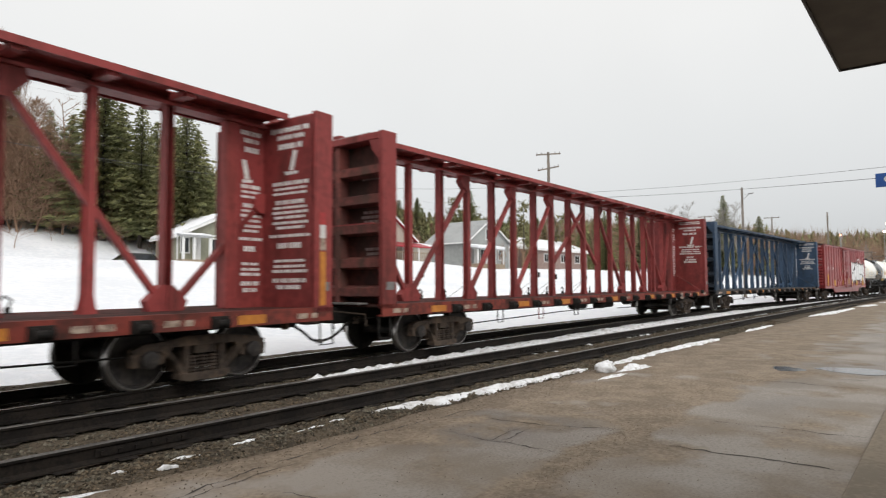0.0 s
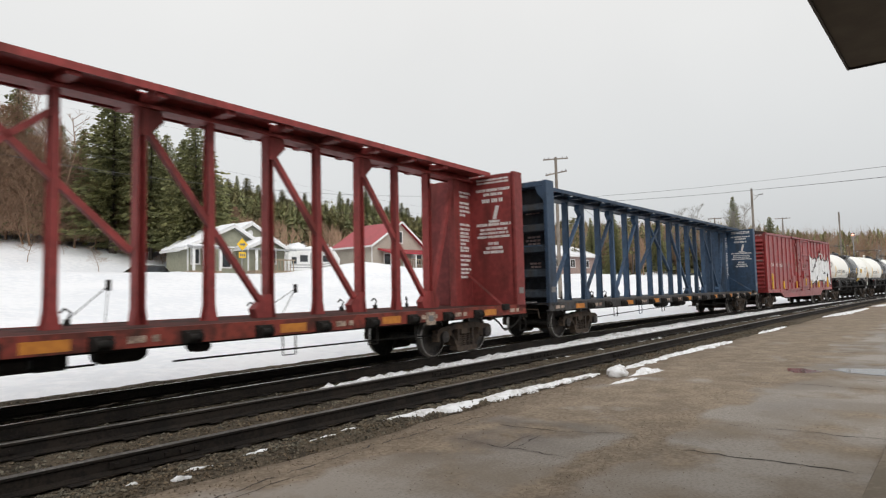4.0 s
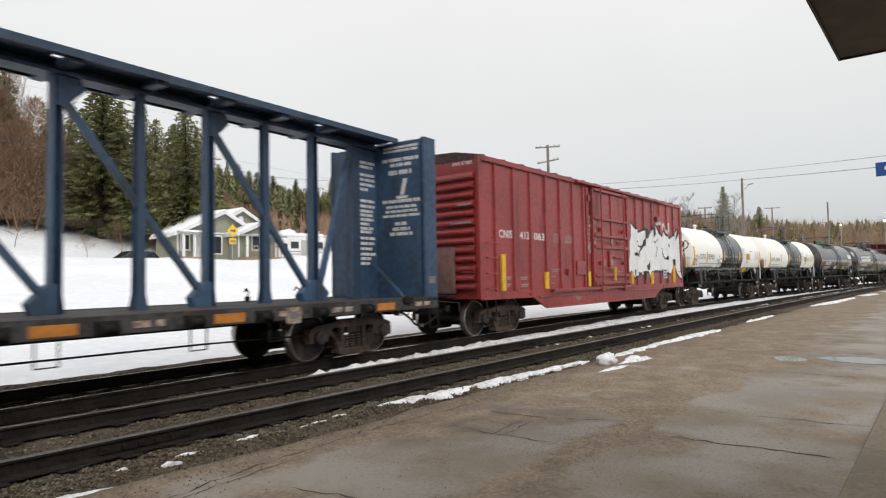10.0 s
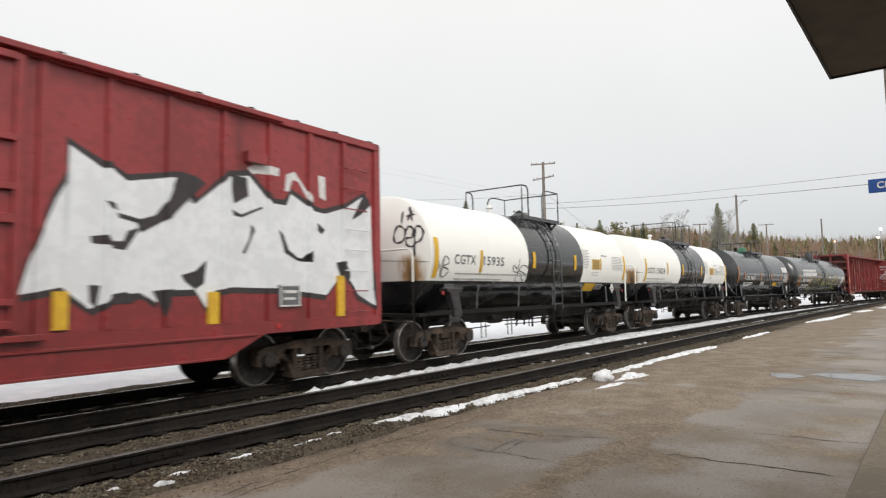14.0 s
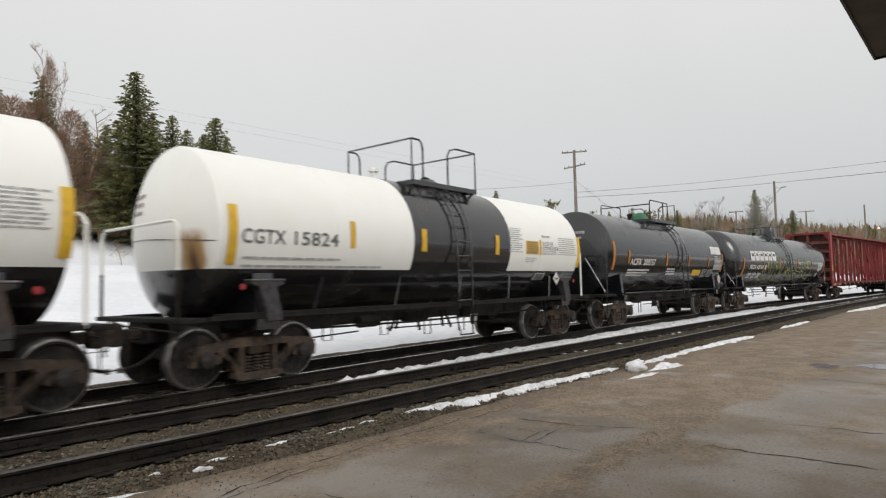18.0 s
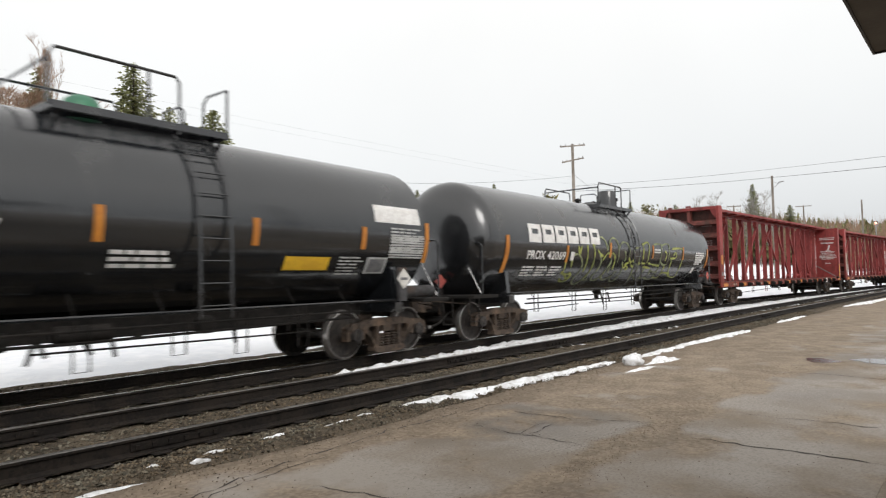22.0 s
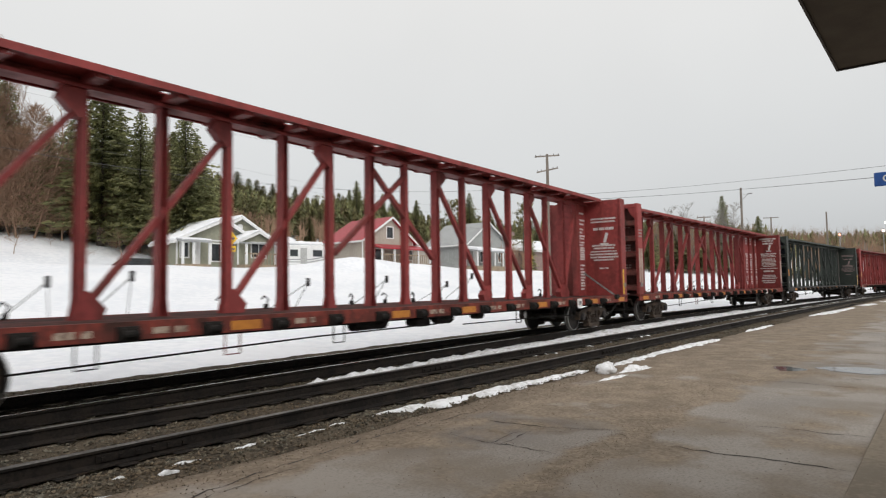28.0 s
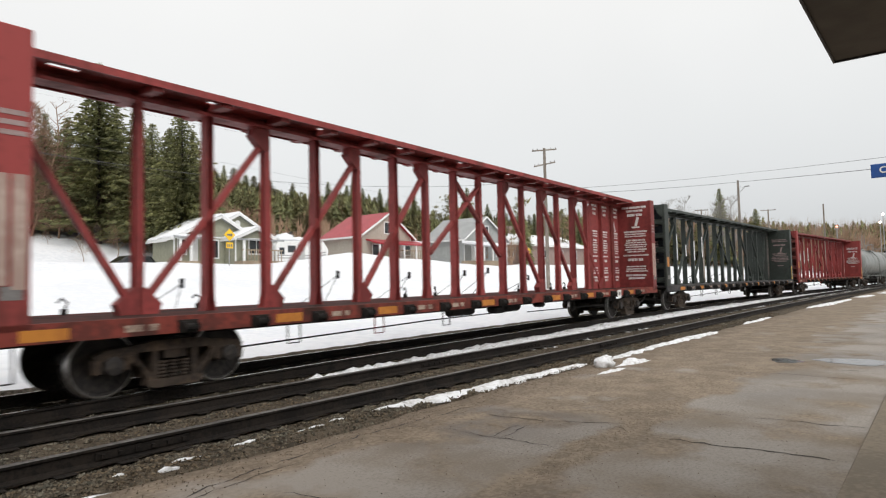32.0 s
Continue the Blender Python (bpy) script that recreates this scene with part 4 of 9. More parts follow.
def bulkhead(car, s, paint, stripe):
    """s = 1: the rear end, -1: the front end."""
    xi, xo = s * 11.13, s * 11.55
    a, b = min(xi, xo), max(xi, xo)
    bm = fresh()
    box(bm, min(xi, xi + s * 0.05), max(xi, xi + s * 0.05), -1.34, 1.34, DECK_Z, 4.54)
    end = part("bulkhead", bm, paint, car)
    grime = END_RED if paint is RED else END_BLUE if paint is BLUE else paint
    # darker than the ribs, since its colour carries the shade of the recess
    part("end_plate", box(fresh(), *sorted((xi + s * 0.052, xi + s * 0.057)), -1.30, 1.30, DECK_Z + 0.01, 4.44), PLATE_RED if paint is RED else PLATE_BLUE, end, "grimy outer plate, recess shade in its colour")
    for t in (-1, 1):
        bm = box(fresh(), a, b, min(t * 1.30, t * 1.42), max(t * 1.30, t * 1.42), 1.0, 4.61)
        part("corner_post", bevelled(bm, 0.012), paint, end)
    part("top_beam", bevelled(box(fresh(), min(xi + s * 0.06, xo), max(xi + s * 0.06, xo), -1.30, 1.30, 4.45, 4.595), 0.01), paint, end)
    # gusset plates in the upper corners, frost on the top beam, lugs above it
    for t in (-1, 1):
        bm = slab_x(xo - s * 0.03, 0.03, [(t * 1.30, 4.45), (t * 1.02, 4.45), (t * 1.12, 4.22), (t * 1.30, 4.02)])
        part("corner_gusset", bm, paint, end)
    part("frost", box(fresh(), *sorted((xi + s * 0.10, xo - s * 0.02)), -1.05, 1.20, 4.597, 4.612), FROST, end, "frost on the top beam")
    part("tie_lug", bevelled(box(fresh(), *sorted((xo - s * 0.2, xo - s * 0.05)), 0.82, 0.98, 4.613, 4.69), 0.01), paint, end)
    part("brake_step", bevelled(box(fresh(), *sorted((xo, xo + s * 0.28)), -1.0, 1.0, 1.08, 1.12), 0.008), GREY_STEEL, end, "grey grated end step")
    part("drain_lug", bevelled(box(fresh(), *sorted((xo - s * 0.2, xo - s * 0.05)), -0.1, 0.12, 4.613, 4.70), 0.01), paint, end)
    for y in (0.0, 0.95):
        part("stake", bevelled(box(fresh(), min(xi + s * 0.06, xo - s * 0.06), max(xi + s * 0.06, xo - s * 0.06), y - 0.07, y + 0.07, DECK_Z, 4.45), 0.012), grime, end)
    for z in (1.33, 1.93, 2.64, 3.25, 3.86):
        bm = slab(fresh(), [(xi + s * 0.05, z - 0.13), (xi + s * 0.05, z + 0.15), (xo - s * 0.08, z + 0.085), (xo - s * 0.08, z - 0.085)], -1.30, 1.30)
        bmesh.ops.recalc_face_normals(bm, faces=bm.faces)
        part("rib", bm, grime, end)
    for k in range(8):
        bm = rod(fresh(), [(xo, 1.02, 1.35 + k * 0.4), (xo + s * 0.07, 1.04, 1.35 + k * 0.4), (xo + s * 0.07, 1.38, 1.35 + k * 0.4), (xo, 1.40, 1.35 + k * 0.4)], 0.012, 5)
        part("rung", bm, paint, end)
    bm = rod(fresh(), [(xo, -1.2, 2.72), (xo + s * 0.1, -1.2, 2.72), (xo + s * 0.1, 0.3, 2.72), (xo, 0.3, 2.72)], 0.014, 5)
    part("grab_rail", bm, paint, end)
    if s < 0:
        bm = fresh()
        for r, (w, z) in enumerate(((0.5, 3.70), (0.46, 2.98), (0.52, 2.88), (0.44, 2.78), (0.40, 2.2), (0.36, 2.1), (0.30, 2.0))):
            n = max(2, int(w / 0.12))
            for i in range(n):
                box(bm, xi - 0.064, xi - 0.060, -0.95 + i * w / n, -0.95 + (i + 0.78) * w / n, z, z + (0.11 if r == 0 else 0.06))
        small(part("end_stencil", bm, FAINT, end, "faded white stencilling"))
    if stripe is PALE:
        part("worn_panel", box(fresh(), a + 0.03, a + 0.17, -1.427, -1.42, 1.55, 2.85), WORN_PALE, end, "pale worn strip")
        part("worn_panel", box(fresh(), a + 0.22, b - 0.05, -1.427, -1.42, 1.50, 2.85), WORN_PALE, end, "pale worn strip")
        for z in (3.33, 3.45, 3.57):
            part("data_line", box(fresh(), a + 0.06, b - 0.05, -1.426, -1.42, z - 0.03, z + 0.03), FAINT, end)
    if s > 0 and stripe is ORANGE:
        part("reflector", box(fresh(), a + 0.04, a + 0.16, -1.426, -1.42, 1.12, 2.02), YELLOW, end, "yellow reflector strip")
    part("data_plate", box(fresh(), a + 0.10, b - 0.08, -1.426, -1.42, 1.38, 1.54), GREY_STEEL, end, "small grey data plate")
    if s < 0 and stripe and stripe is not PALE:
        part("reflector", box(fresh(), a + 0.10, b - 0.10, -1.426, -1.42, 1.9, 2.32), stripe, end)
    return end


def centerbeam(paint, label, seed, stencil=STENCIL, group="centre-beam flat cars of the train", stripe=ORANGE, cables=True, graffiti=None, panel_x=10.25, notice="column", brace=None, plate=None):
    rng = random.Random(seed)
    car = thing("centerbeam_flatcar", label, "freight car", group)
    part("deck", box(fresh(), -11.55, 11.55, -1.40, 1.40, 1.03, DECK_Z), SILL_GRIME if paint is BLUE or paint is GREEN else DECK_RED, car, "grimy steel deck")
    bm = box(fresh(), -12.0, 12.0, -0.32, 0.32, 0.74, 1.03)
    part("center_sill", bm, DARK_IRON, car)
    for s in (-1, 1):
        # a channel, open towards the middle
        y = s * SILL_Y
        section = [(y, 0.85), (y, 1.09), (y - s * 0.16, 1.09), (y - s * 0.16, 1.05), (y - s * 0.05, 1.04), (y - s * 0.05, 0.88), (y - s * 0.16, 0.88), (y - s * 0.16, 0.85)]
        bm = fresh()
        a, b = [[bm.verts.new((x, yy, zz)) for yy, zz in section] for x in (-11.55, 11.55)]
        for i in range(8):
            bm.faces.new((a[i], a[(i + 1) % 8], b[(i + 1) % 8], b[i]))
        bm.faces.new(a)
        bm.faces.new(b)
        bmesh.ops.recalc_face_normals(bm, faces=bm.faces)
        part("side_sill", bm, SILL_GRIME if paint is BLUE or paint is GREEN else SILL_RED, car)
    # reflectors along the near sill
    for k in range(-9, 10):
        x = k * 1.22
        kind = (ORANGE, PALE, PALE, ORANGE, PALE, None, ORANGE, PALE)[(k + seed) % 8]
        if kind is None:
            continue
        spans = ((-0.27, 0.27),) if kind is ORANGE else ((-0.27, -0.03), (0.05, 0.05 + rng.uniform(0.10, 0.24)))
        for y, t in ((-SILL_Y, -1), (SILL_Y, 1)):
            for a, b in spans:
                part("reflector", box(fresh(), x + a, x + b, min(y, y + t * 0.006), max(y, y + t * 0.006), 0.88 if kind is ORANGE else 0.91, 1.02 if kind is ORANGE else 1.0), kind, car)
    win = fresh()
    disc_profile(win, [(-0.11, 0.03), (-0.11, 0.075), (-0.085, 0.085), (-0.075, 0.05), (0.075, 0.05), (0.085, 0.085), (0.11, 0.075), (0.11, 0.03)], 10, "x")
    box(win, -0.14, 0.14, 0.02, 0.10, -0.08, 0.10)
    first = part("winch", win, DARK_IRON, car, "black cargo winch", smooth=True)
    first.location = (-9.15, -SILL_Y - 0.085, 0.93)
    for k in range(1, 16):
        piece("winch", first.data, car, Matrix.Translation((-9.15 + k * 1.22, -SILL_Y - 0.085, 0.93)))
    for k in range(8):
        piece("winch", first.data, car, Matrix.Translation((-9.15 + k * 2.44, SILL_Y + 0.085, 0.93)) @ Matrix.Rotation(math.pi, 4, "Z"))
    # centre beam
    # an I-section that tapers upwards from a flared foot
    post = fresh()
    rings = []
    for z, half in ((DECK_Z, 0.12), (DECK_Z + 0.26, 0.070), (4.43, 0.050)):
        section = [(-half, -0.085), (half, -0.085), (half, -0.070), (0.018, -0.070), (0.018, 0.070), (half, 0.070), (half, 0.085), (-half, 0.085), (-half, 0.070), (-0.018, 0.070), (-0.018, -0.070), (-half, -0.070)]
        rings.append([post.verts.new((x, y, z)) for x, y in section])
    for low, high in zip(rings, rings[1:]):
        for i in range(12):
            post.faces.new((low[i], low[(i + 1) % 12], high[(i + 1) % 12], high[i]))
    post.faces.new(rings[0])
    post.faces.new(rings[-1])
    bmesh.ops.recalc_face_normals(post, faces=post.faces)
    pm = part("post", post, paint, car)
    pm.location = (POSTS[0], 0, 0)
    # every second post is a channel, open towards the near side
    channel = fresh()
    rings = []
    for z, half in ((DECK_Z, 0.11), (DECK_Z + 0.26, 0.076), (4.43, 0.064)):
        section = [(-half, -0.10), (0.016 - half, -0.10), (0.016 - half, 0.07), (half - 0.016, 0.07), (half - 0.016, -0.10), (half, -0.10), (half, 0.088), (-half, 0.088)]
        rings.append([channel.verts.new((x, y, z)) for x, y in section])
    for low, high in zip(rings, rings[1:]):
        for i in range(8):
            channel.faces.new((low[i], low[(i + 1) % 8], high[(i + 1) % 8], high[i]))
    channel.faces.new(rings[0])
    channel.faces.new(rings[-1])
    bmesh.ops.recalc_face_normals(channel, faces=channel.faces)
    odd = [x for x in POSTS if round((x - 0.61) / 1.22) % 2]
    cm = part("post", channel, paint, car, "open channel post")
    cm.location = (odd[0], 0, 0)
    even = [x for x in POSTS if x not in odd]
    pm.location = (even[0], 0, 0)
    for x in even[1:]:
        piece("post", pm.data, car, Matrix.Translation((x, 0, 0)))
    for x in odd[1:]:
        piece("post", cm.data, car, Matrix.Translation((x, 0, 0)))
    stations = sorted(POSTS)

    def gusset(x, z, sx, sz):
        bm = slab(fresh(), [(x - sx * 0.02, z), (x + sx * 0.30, z), (x + sx * 0.36, z + sz * 0.16), (x + sx * 0.10, z + sz * 0.42), (x - sx * 0.02, z + sz * 0.42)], -0.095, 0.095)
        bmesh.ops.recalc_face_normals(bm, faces=bm.faces)
        part("gusset", bm, paint, car)

    def diagonal(x0, z0, x1, z1):
        part("diagonal", bar(fresh(), (x0, 0, z0), (x1, 0, z1), 0.095, 0.11), paint, car)

    for m in (-1, 1):
        for k in (0, 2, 4):
            top, low = m * (0.61 + 1.22 * (k + 1)), m * (0.61 + 1.22 * (k + 3))
            diagonal(top + m * 0.12, 4.10, low - m * 0.12, 1.30)
            gusset(top, 4.43, m, -1)
            gusset(low, DECK_Z, -m, 1)
        diagonal(m * 0.61 * 1.0, 4.15, -m * 1.70, 2.2) if m > 0 else diagonal(-0.5, 4.15, 1.70, 2.2)
        if m < 0 or panel_x > 9.5:
            if m < 0:
                diagonal(-11.0, 4.05, -9.3, 1.30)
            elif notice == "pairs":
                diagonal(11.02, 3.0, 9.42, 1.30)
                part("gusset", slab(fresh(), [(11.10, 3.20), (10.98, 3.20), (10.87, 3.06), (10.87, 2.92), (10.98, 2.83), (11.10, 2.83)], -0.12, -0.032), paint, car)
            else:
                diagonal(10.20, 4.10, 9.30, 1.30)
        gusset(m * 9.15, DECK_Z, m, 1)
    bm = fresh()
    box(bm, -11.13, 11.13, -0.17, 0.17, 4.43, 4.48)
    box(bm, -11.13, 11.13, -0.02, 0.02, 4.48, 4.62)
    for s in (-1, 1):
        box(bm, -11.13, 11.13, *sorted((s * 0.66, s * 0.70)), 4.54, CHORD_Z + 0.06)
        box(bm, -11.13, 11.13, *sorted((s * 0.02, s * 0.26)), 4.60, CHORD_Z + 0.03)
        box(bm, -11.13, 11.13, *sorted((s * 0.40, s * 0.66)), 4.60, CHORD_Z + 0.03)
        edge = -11.13
        for k in range(-9, 9, 2):
            cx = k * 1.22 + 0.61
            box(bm, edge, cx - 0.2, *sorted((s * 0.26, s * 0.40)), 4.60, CHORD_Z + 0.03)
            edge = cx + 0.2
        box(bm, edge, 11.13, *sorted((s * 0.26, s * 0.40)), 4.60, CHORD_Z + 0.03)
        for x in stations:
            slab(bm, [(x - 0.09, 4.49), (x + 0.09, 4.49), (x + 0.09, 4.60), (x - 0.09, 4.60)], *sorted((s * 0.175, s * 0.62)))
    part("top_chord", bm, paint, car)
    bm = slab(fresh(), [(panel_x, DECK_Z), (11.13, DECK_Z), (11.13, 4.43), (panel_x + 0.35, 4.43), (panel_x, 4.2)], -0.03, 0.03)
    panel = part("end_panel", bm, paint, car)
    part("panel_post", bevelled(box(fresh(), 10.24, 10.50, -0.10, 0.10, DECK_Z, 4.43), 0.012), paint, car)
    bm = fresh()
    panel_rows, end_rows, emblem_z = NOTICES[notice]
    written_rows(bm, panel_rows, lambda a, z0, b, z1: box(bm, 10.58 + a * 0.53, 10.58 + b * 0.53, -0.035, -0.031, z0, z1), 0.54, seed, notice == "pairs")
    if notice == "pairs":
        slab(bm, [(10.62, 3.80), (10.72, 3.80), (10.80, 3.46), (10.69, 3.44)], -0.035, -0.031)
        slab(bm, [(10.63, 3.43), (10.86, 3.45), (10.86, 3.39), (10.63, 3.37)], -0.035, -0.031)
    if panel_x < 9.5:
        for x0 in (panel_x + 0.3, panel_x + 1.3):
            written_rows(bm, panel_rows, lambda a, z0, b, z1: box(bm, x0 + a * 0.5, x0 + b * 0.5, -0.035, -0.031, z0, z1), 0.5, seed + 5, True)
    bmesh.ops.recalc_face_normals(bm, faces=bm.faces)
    small(part("stencil", bm, stencil, panel, "white stencilled lettering too small to read"))
    for s in (-1, 1):
        end = bulkhead(car, s, paint, stripe)
        if s > 0:
            # writing on the inner face of the rear bulkhead
            bm = fresh()
            written_rows(bm, end_rows, lambda a, z0, b, z1: box(bm, 11.126, 11.13, -0.22 - b * 1.08, -0.22 - a * 1.08, z0, z1), 1.08, seed + 9, True)
            # the emblem, a plain leaning figure with a foot
            for outline in ([(-0.94, 0.0), (-0.83, 0.01), (-0.73, -0.35), (-0.84, -0.36)], [(-0.96, -0.38), (-0.60, -0.37), (-0.64, -0.44), (-0.93, -0.43)]):
                front, back = [[bm.verts.new((x, y, emblem_z + z)) for y, z in outline] for x in (11.126, 11.13)]
                bm.faces.new(front)
                bm.faces.new(back)
                for i in range(4):
                    bm.faces.new((front[i], front[(i + 1) % 4], back[(i + 1) % 4], back[i]))
            bmesh.ops.recalc_face_normals(bm, faces=bm.faces)
            small(part("stencil", bm, stencil, end, "white stencilled lettering and a plain white emblem"))
        coupler(car, s * 11.75, s)
        part("end_step", bm_step(s), DARK_IRON, car)
    # fittings below the deck
    part("brake_cylinder", disc_profile(fresh(), [(0.9, 0.02), (0.9, 0.10), (1.0, 0.14), (1.5, 0.14), (1.6, 0.10), (1.6, 0.02)], 14, "x", (0, -0.62, 0.74)), DARK_IRON, car, smooth=True)
    part("air_reservoir", disc_profile(fresh(), [(-2.0, 0.05), (-1.95, 0.13), (-1.0, 0.13), (-0.95, 0.05)], 12, "x", (0, -0.75, 0.76)), DARK_IRON, car, smooth=True)
    part("valve", bevelled(box(fresh(), 0.1, 0.5, -0.85, -0.55, 0.60, 0.82), 0.03), DARK_IRON, car)
    part("brake_rod", rod(fresh(), [(-8.2, -0.95, 0.50), (-3.0, -0.95, 0.62), (0.9, -0.7, 0.62)], 0.016, 5), DARK_IRON, car)
    part("brake_pipe", rod(fresh(), [(2.0, -0.7, 0.55), (6.0, -0.95, 0.55), (8.2, -0.95, 0.5)], 0.016, 5), DARK_IRON, car)
    for x in (-7.2, -5.1, -2.9, 3.6, 5.6, 7.0):
        bm = rod(fresh(), [(x - 0.13, -1.38, 0.82), (x - 0.13, -1.38, 0.52), (x + 0.13, -1.38, 0.52), (x + 0.13, -1.38, 0.82)], 0.014, 5)
        part("stirrup_step", bm, paint if x == -5.1 else DARK_IRON, car)
    if plate:
        board = part("route_plate", bevelled(box(fresh(), 7.18, 7.50, -SILL_Y - 0.03, -SILL_Y - 0.012, 0.78, 1.05), 0.008), plate, car, "small square data plate")
        part("plate_mark", box(fresh(), 7.26, 7.42, -SILL_Y - 0.034, -SILL_Y - 0.0305, 0.86, 0.98), INK, board)
    # tie-downs along the far edge of the deck
    hook = fresh()
    box(hook, -0.04, 0.04, -0.04, 0.04, 0, 0.10)
    rod(hook, [(0, 0, 0.08), (0.05, 0, 0.20), (-0.04, 0, 0.27), (-0.10, 0, 0.20)], 0.020, 5)
    bmesh.ops.recalc_face_normals(hook, faces=hook.faces)
    hm = part("tie_hook", hook, DARK_IRON, car)
    hm.location = (-9.7, 1.25, DECK_Z)
    for k in range(1, 17):
        if rng.random() < 0.75:
            piece("tie_hook", hm.data, car, Matrix.Translation((-9.7 + 1.22 * k + rng.uniform(-0.1, 0.1), 1.25, DECK_Z)) @ Matrix.Rotation(rng.uniform(-0.6, 0.6), 4, "Z"))
    # a brace from the end panel down to the edge of the deck, with its foot
    if brace:
        part("brace", bar(fresh(), (10.90, -0.04, 1.92), (10.42, -1.36, 1.12), 0.035, 0.06), brace, car, "slanting flat tie bar")
        part("brace_foot", bevelled(box(fresh(), 10.30, 10.56, -SILL_Y - 0.10, -SILL_Y + 0.02, 0.98, 1.13), 0.02), DARK_IRON, car)
    # brake gear that shows below the sill
    for k, (x_0, x_1, y, lo, hi) in enumerate(((-0.45, -0.05, -1.0, 0.64, 0.84), (2.1, 2.4, -0.95, 0.68, 0.84))):
        part("brake_gear", bevelled(box(fresh(), x_0, x_1, y - 0.16, y + 0.16, lo, hi), 0.06), DARK_IRON, car)
    part("train_pipe", rod(fresh(), [(-11.2, -0.45, 0.78), (-7.5, -0.9, 0.80), (7.5, -0.9, 0.80), (11.2, -0.45, 0.78)], 0.022, 6), DARK_IRON, car)
    if cables:
        for k in range(6):
            x = -8.2 + 1.22 * (k * 2 + rng.choice((0, 1)))
            z = DECK_Z + rng.uniform(0.45, 0.7)
            bm = fresh()
            rod(bm, [(x - 0.34, 1.15, DECK_Z), (x, 0.35, z)], 0.008, 4)
            rod(bm, [(x + 0.34, 1.15, DECK_Z), (x, 0.35, z)], 0.008, 4)
            box(bm, x - 0.03, x + 0.03, 0.32, 0.37, z - 0.08, z + 0.09)
            part("tie_down_cable", bm, DARK_IRON, car, "slack tie-down cable")
    if graffiti:
        # slanting marks across the outer faces of the posts
        for k, x in enumerate(stations[:6]):
            part("paint_mark", box(fresh(), x - 0.062, x + 0.055, -0.110, -0.104, 2.3 + 0.2 * (k % 2), 3.1 + 0.25 * (k % 3)), graffiti, car, "silver spray-painted mark")
    for s in (-1, 1):
        bogie(car, s * 9.145)
    return car


def bm_step(s):
    bm = fresh()
    x = s * 11.45
    rod(bm, [(x - 0.16, -1.36, 0.84), (x - 0.16, -1.38, 0.42), (x + 0.16, -1.38, 0.42), (x + 0.16, -1.36, 0.84)], 0.016, 5)
    return bm


RED_LABEL = "weathered dark red centre-beam flat car, empty, rolling on rails"
cars = {}
cars[0] = centerbeam(RED, RED_LABEL, 3, stripe=None, notice="pairs")
cars[1] = centerbeam(RED, RED_LABEL, 3, stripe=None, notice="blocks", brace=RED, plate=PALE)
for z0, z1, m in ((1.12, 2.08, ORANGE), (2.10, 2.32, PALE), (2.32, 2.56, STENCIL), (2.56, 2.78, BRIGHT_RED)):
    part("reflector", box(fresh(), 11.23, 11.37, -1.428, -1.421, z0, z1), m, cars[0], "red and white reflector strip")
cars[2] = centerbeam(BLUE, "faded blue centre-beam flat car, empty, rolling on rails", 11, cables=False, stripe=None, notice="blocks", brace=BLUE, plate=PALE)
cars[8] = centerbeam(RED, "dark red centre-beam flat car with orange end reflector, empty", 7, brace=GREY_STEEL, plate=STENCIL)
cars[9] = centerbeam(RED, RED_LABEL, 4, stripe=PALE, panel_x=8.15, notice="pairs", plate=STENCIL)
cars[10] = centerbeam(GREEN, "dark green centre-beam flat car, empty, rolling on rails", 6, stencil=FAINT, graffiti=SILVER)
cars[11] = centerbeam(RED, "red centre-beam flat car with silver paint marks on its posts", 5, graffiti=SILVER)


# ---- boxcar ----
BOX_POSTS = (-7.74, -7.1, -6.22, -5.34, -4.47, -3.6, -2.74, -1.98, 1.72, 2.52, 3.35, 4.25, 5.12, 6.0, 6.85, 7.74)


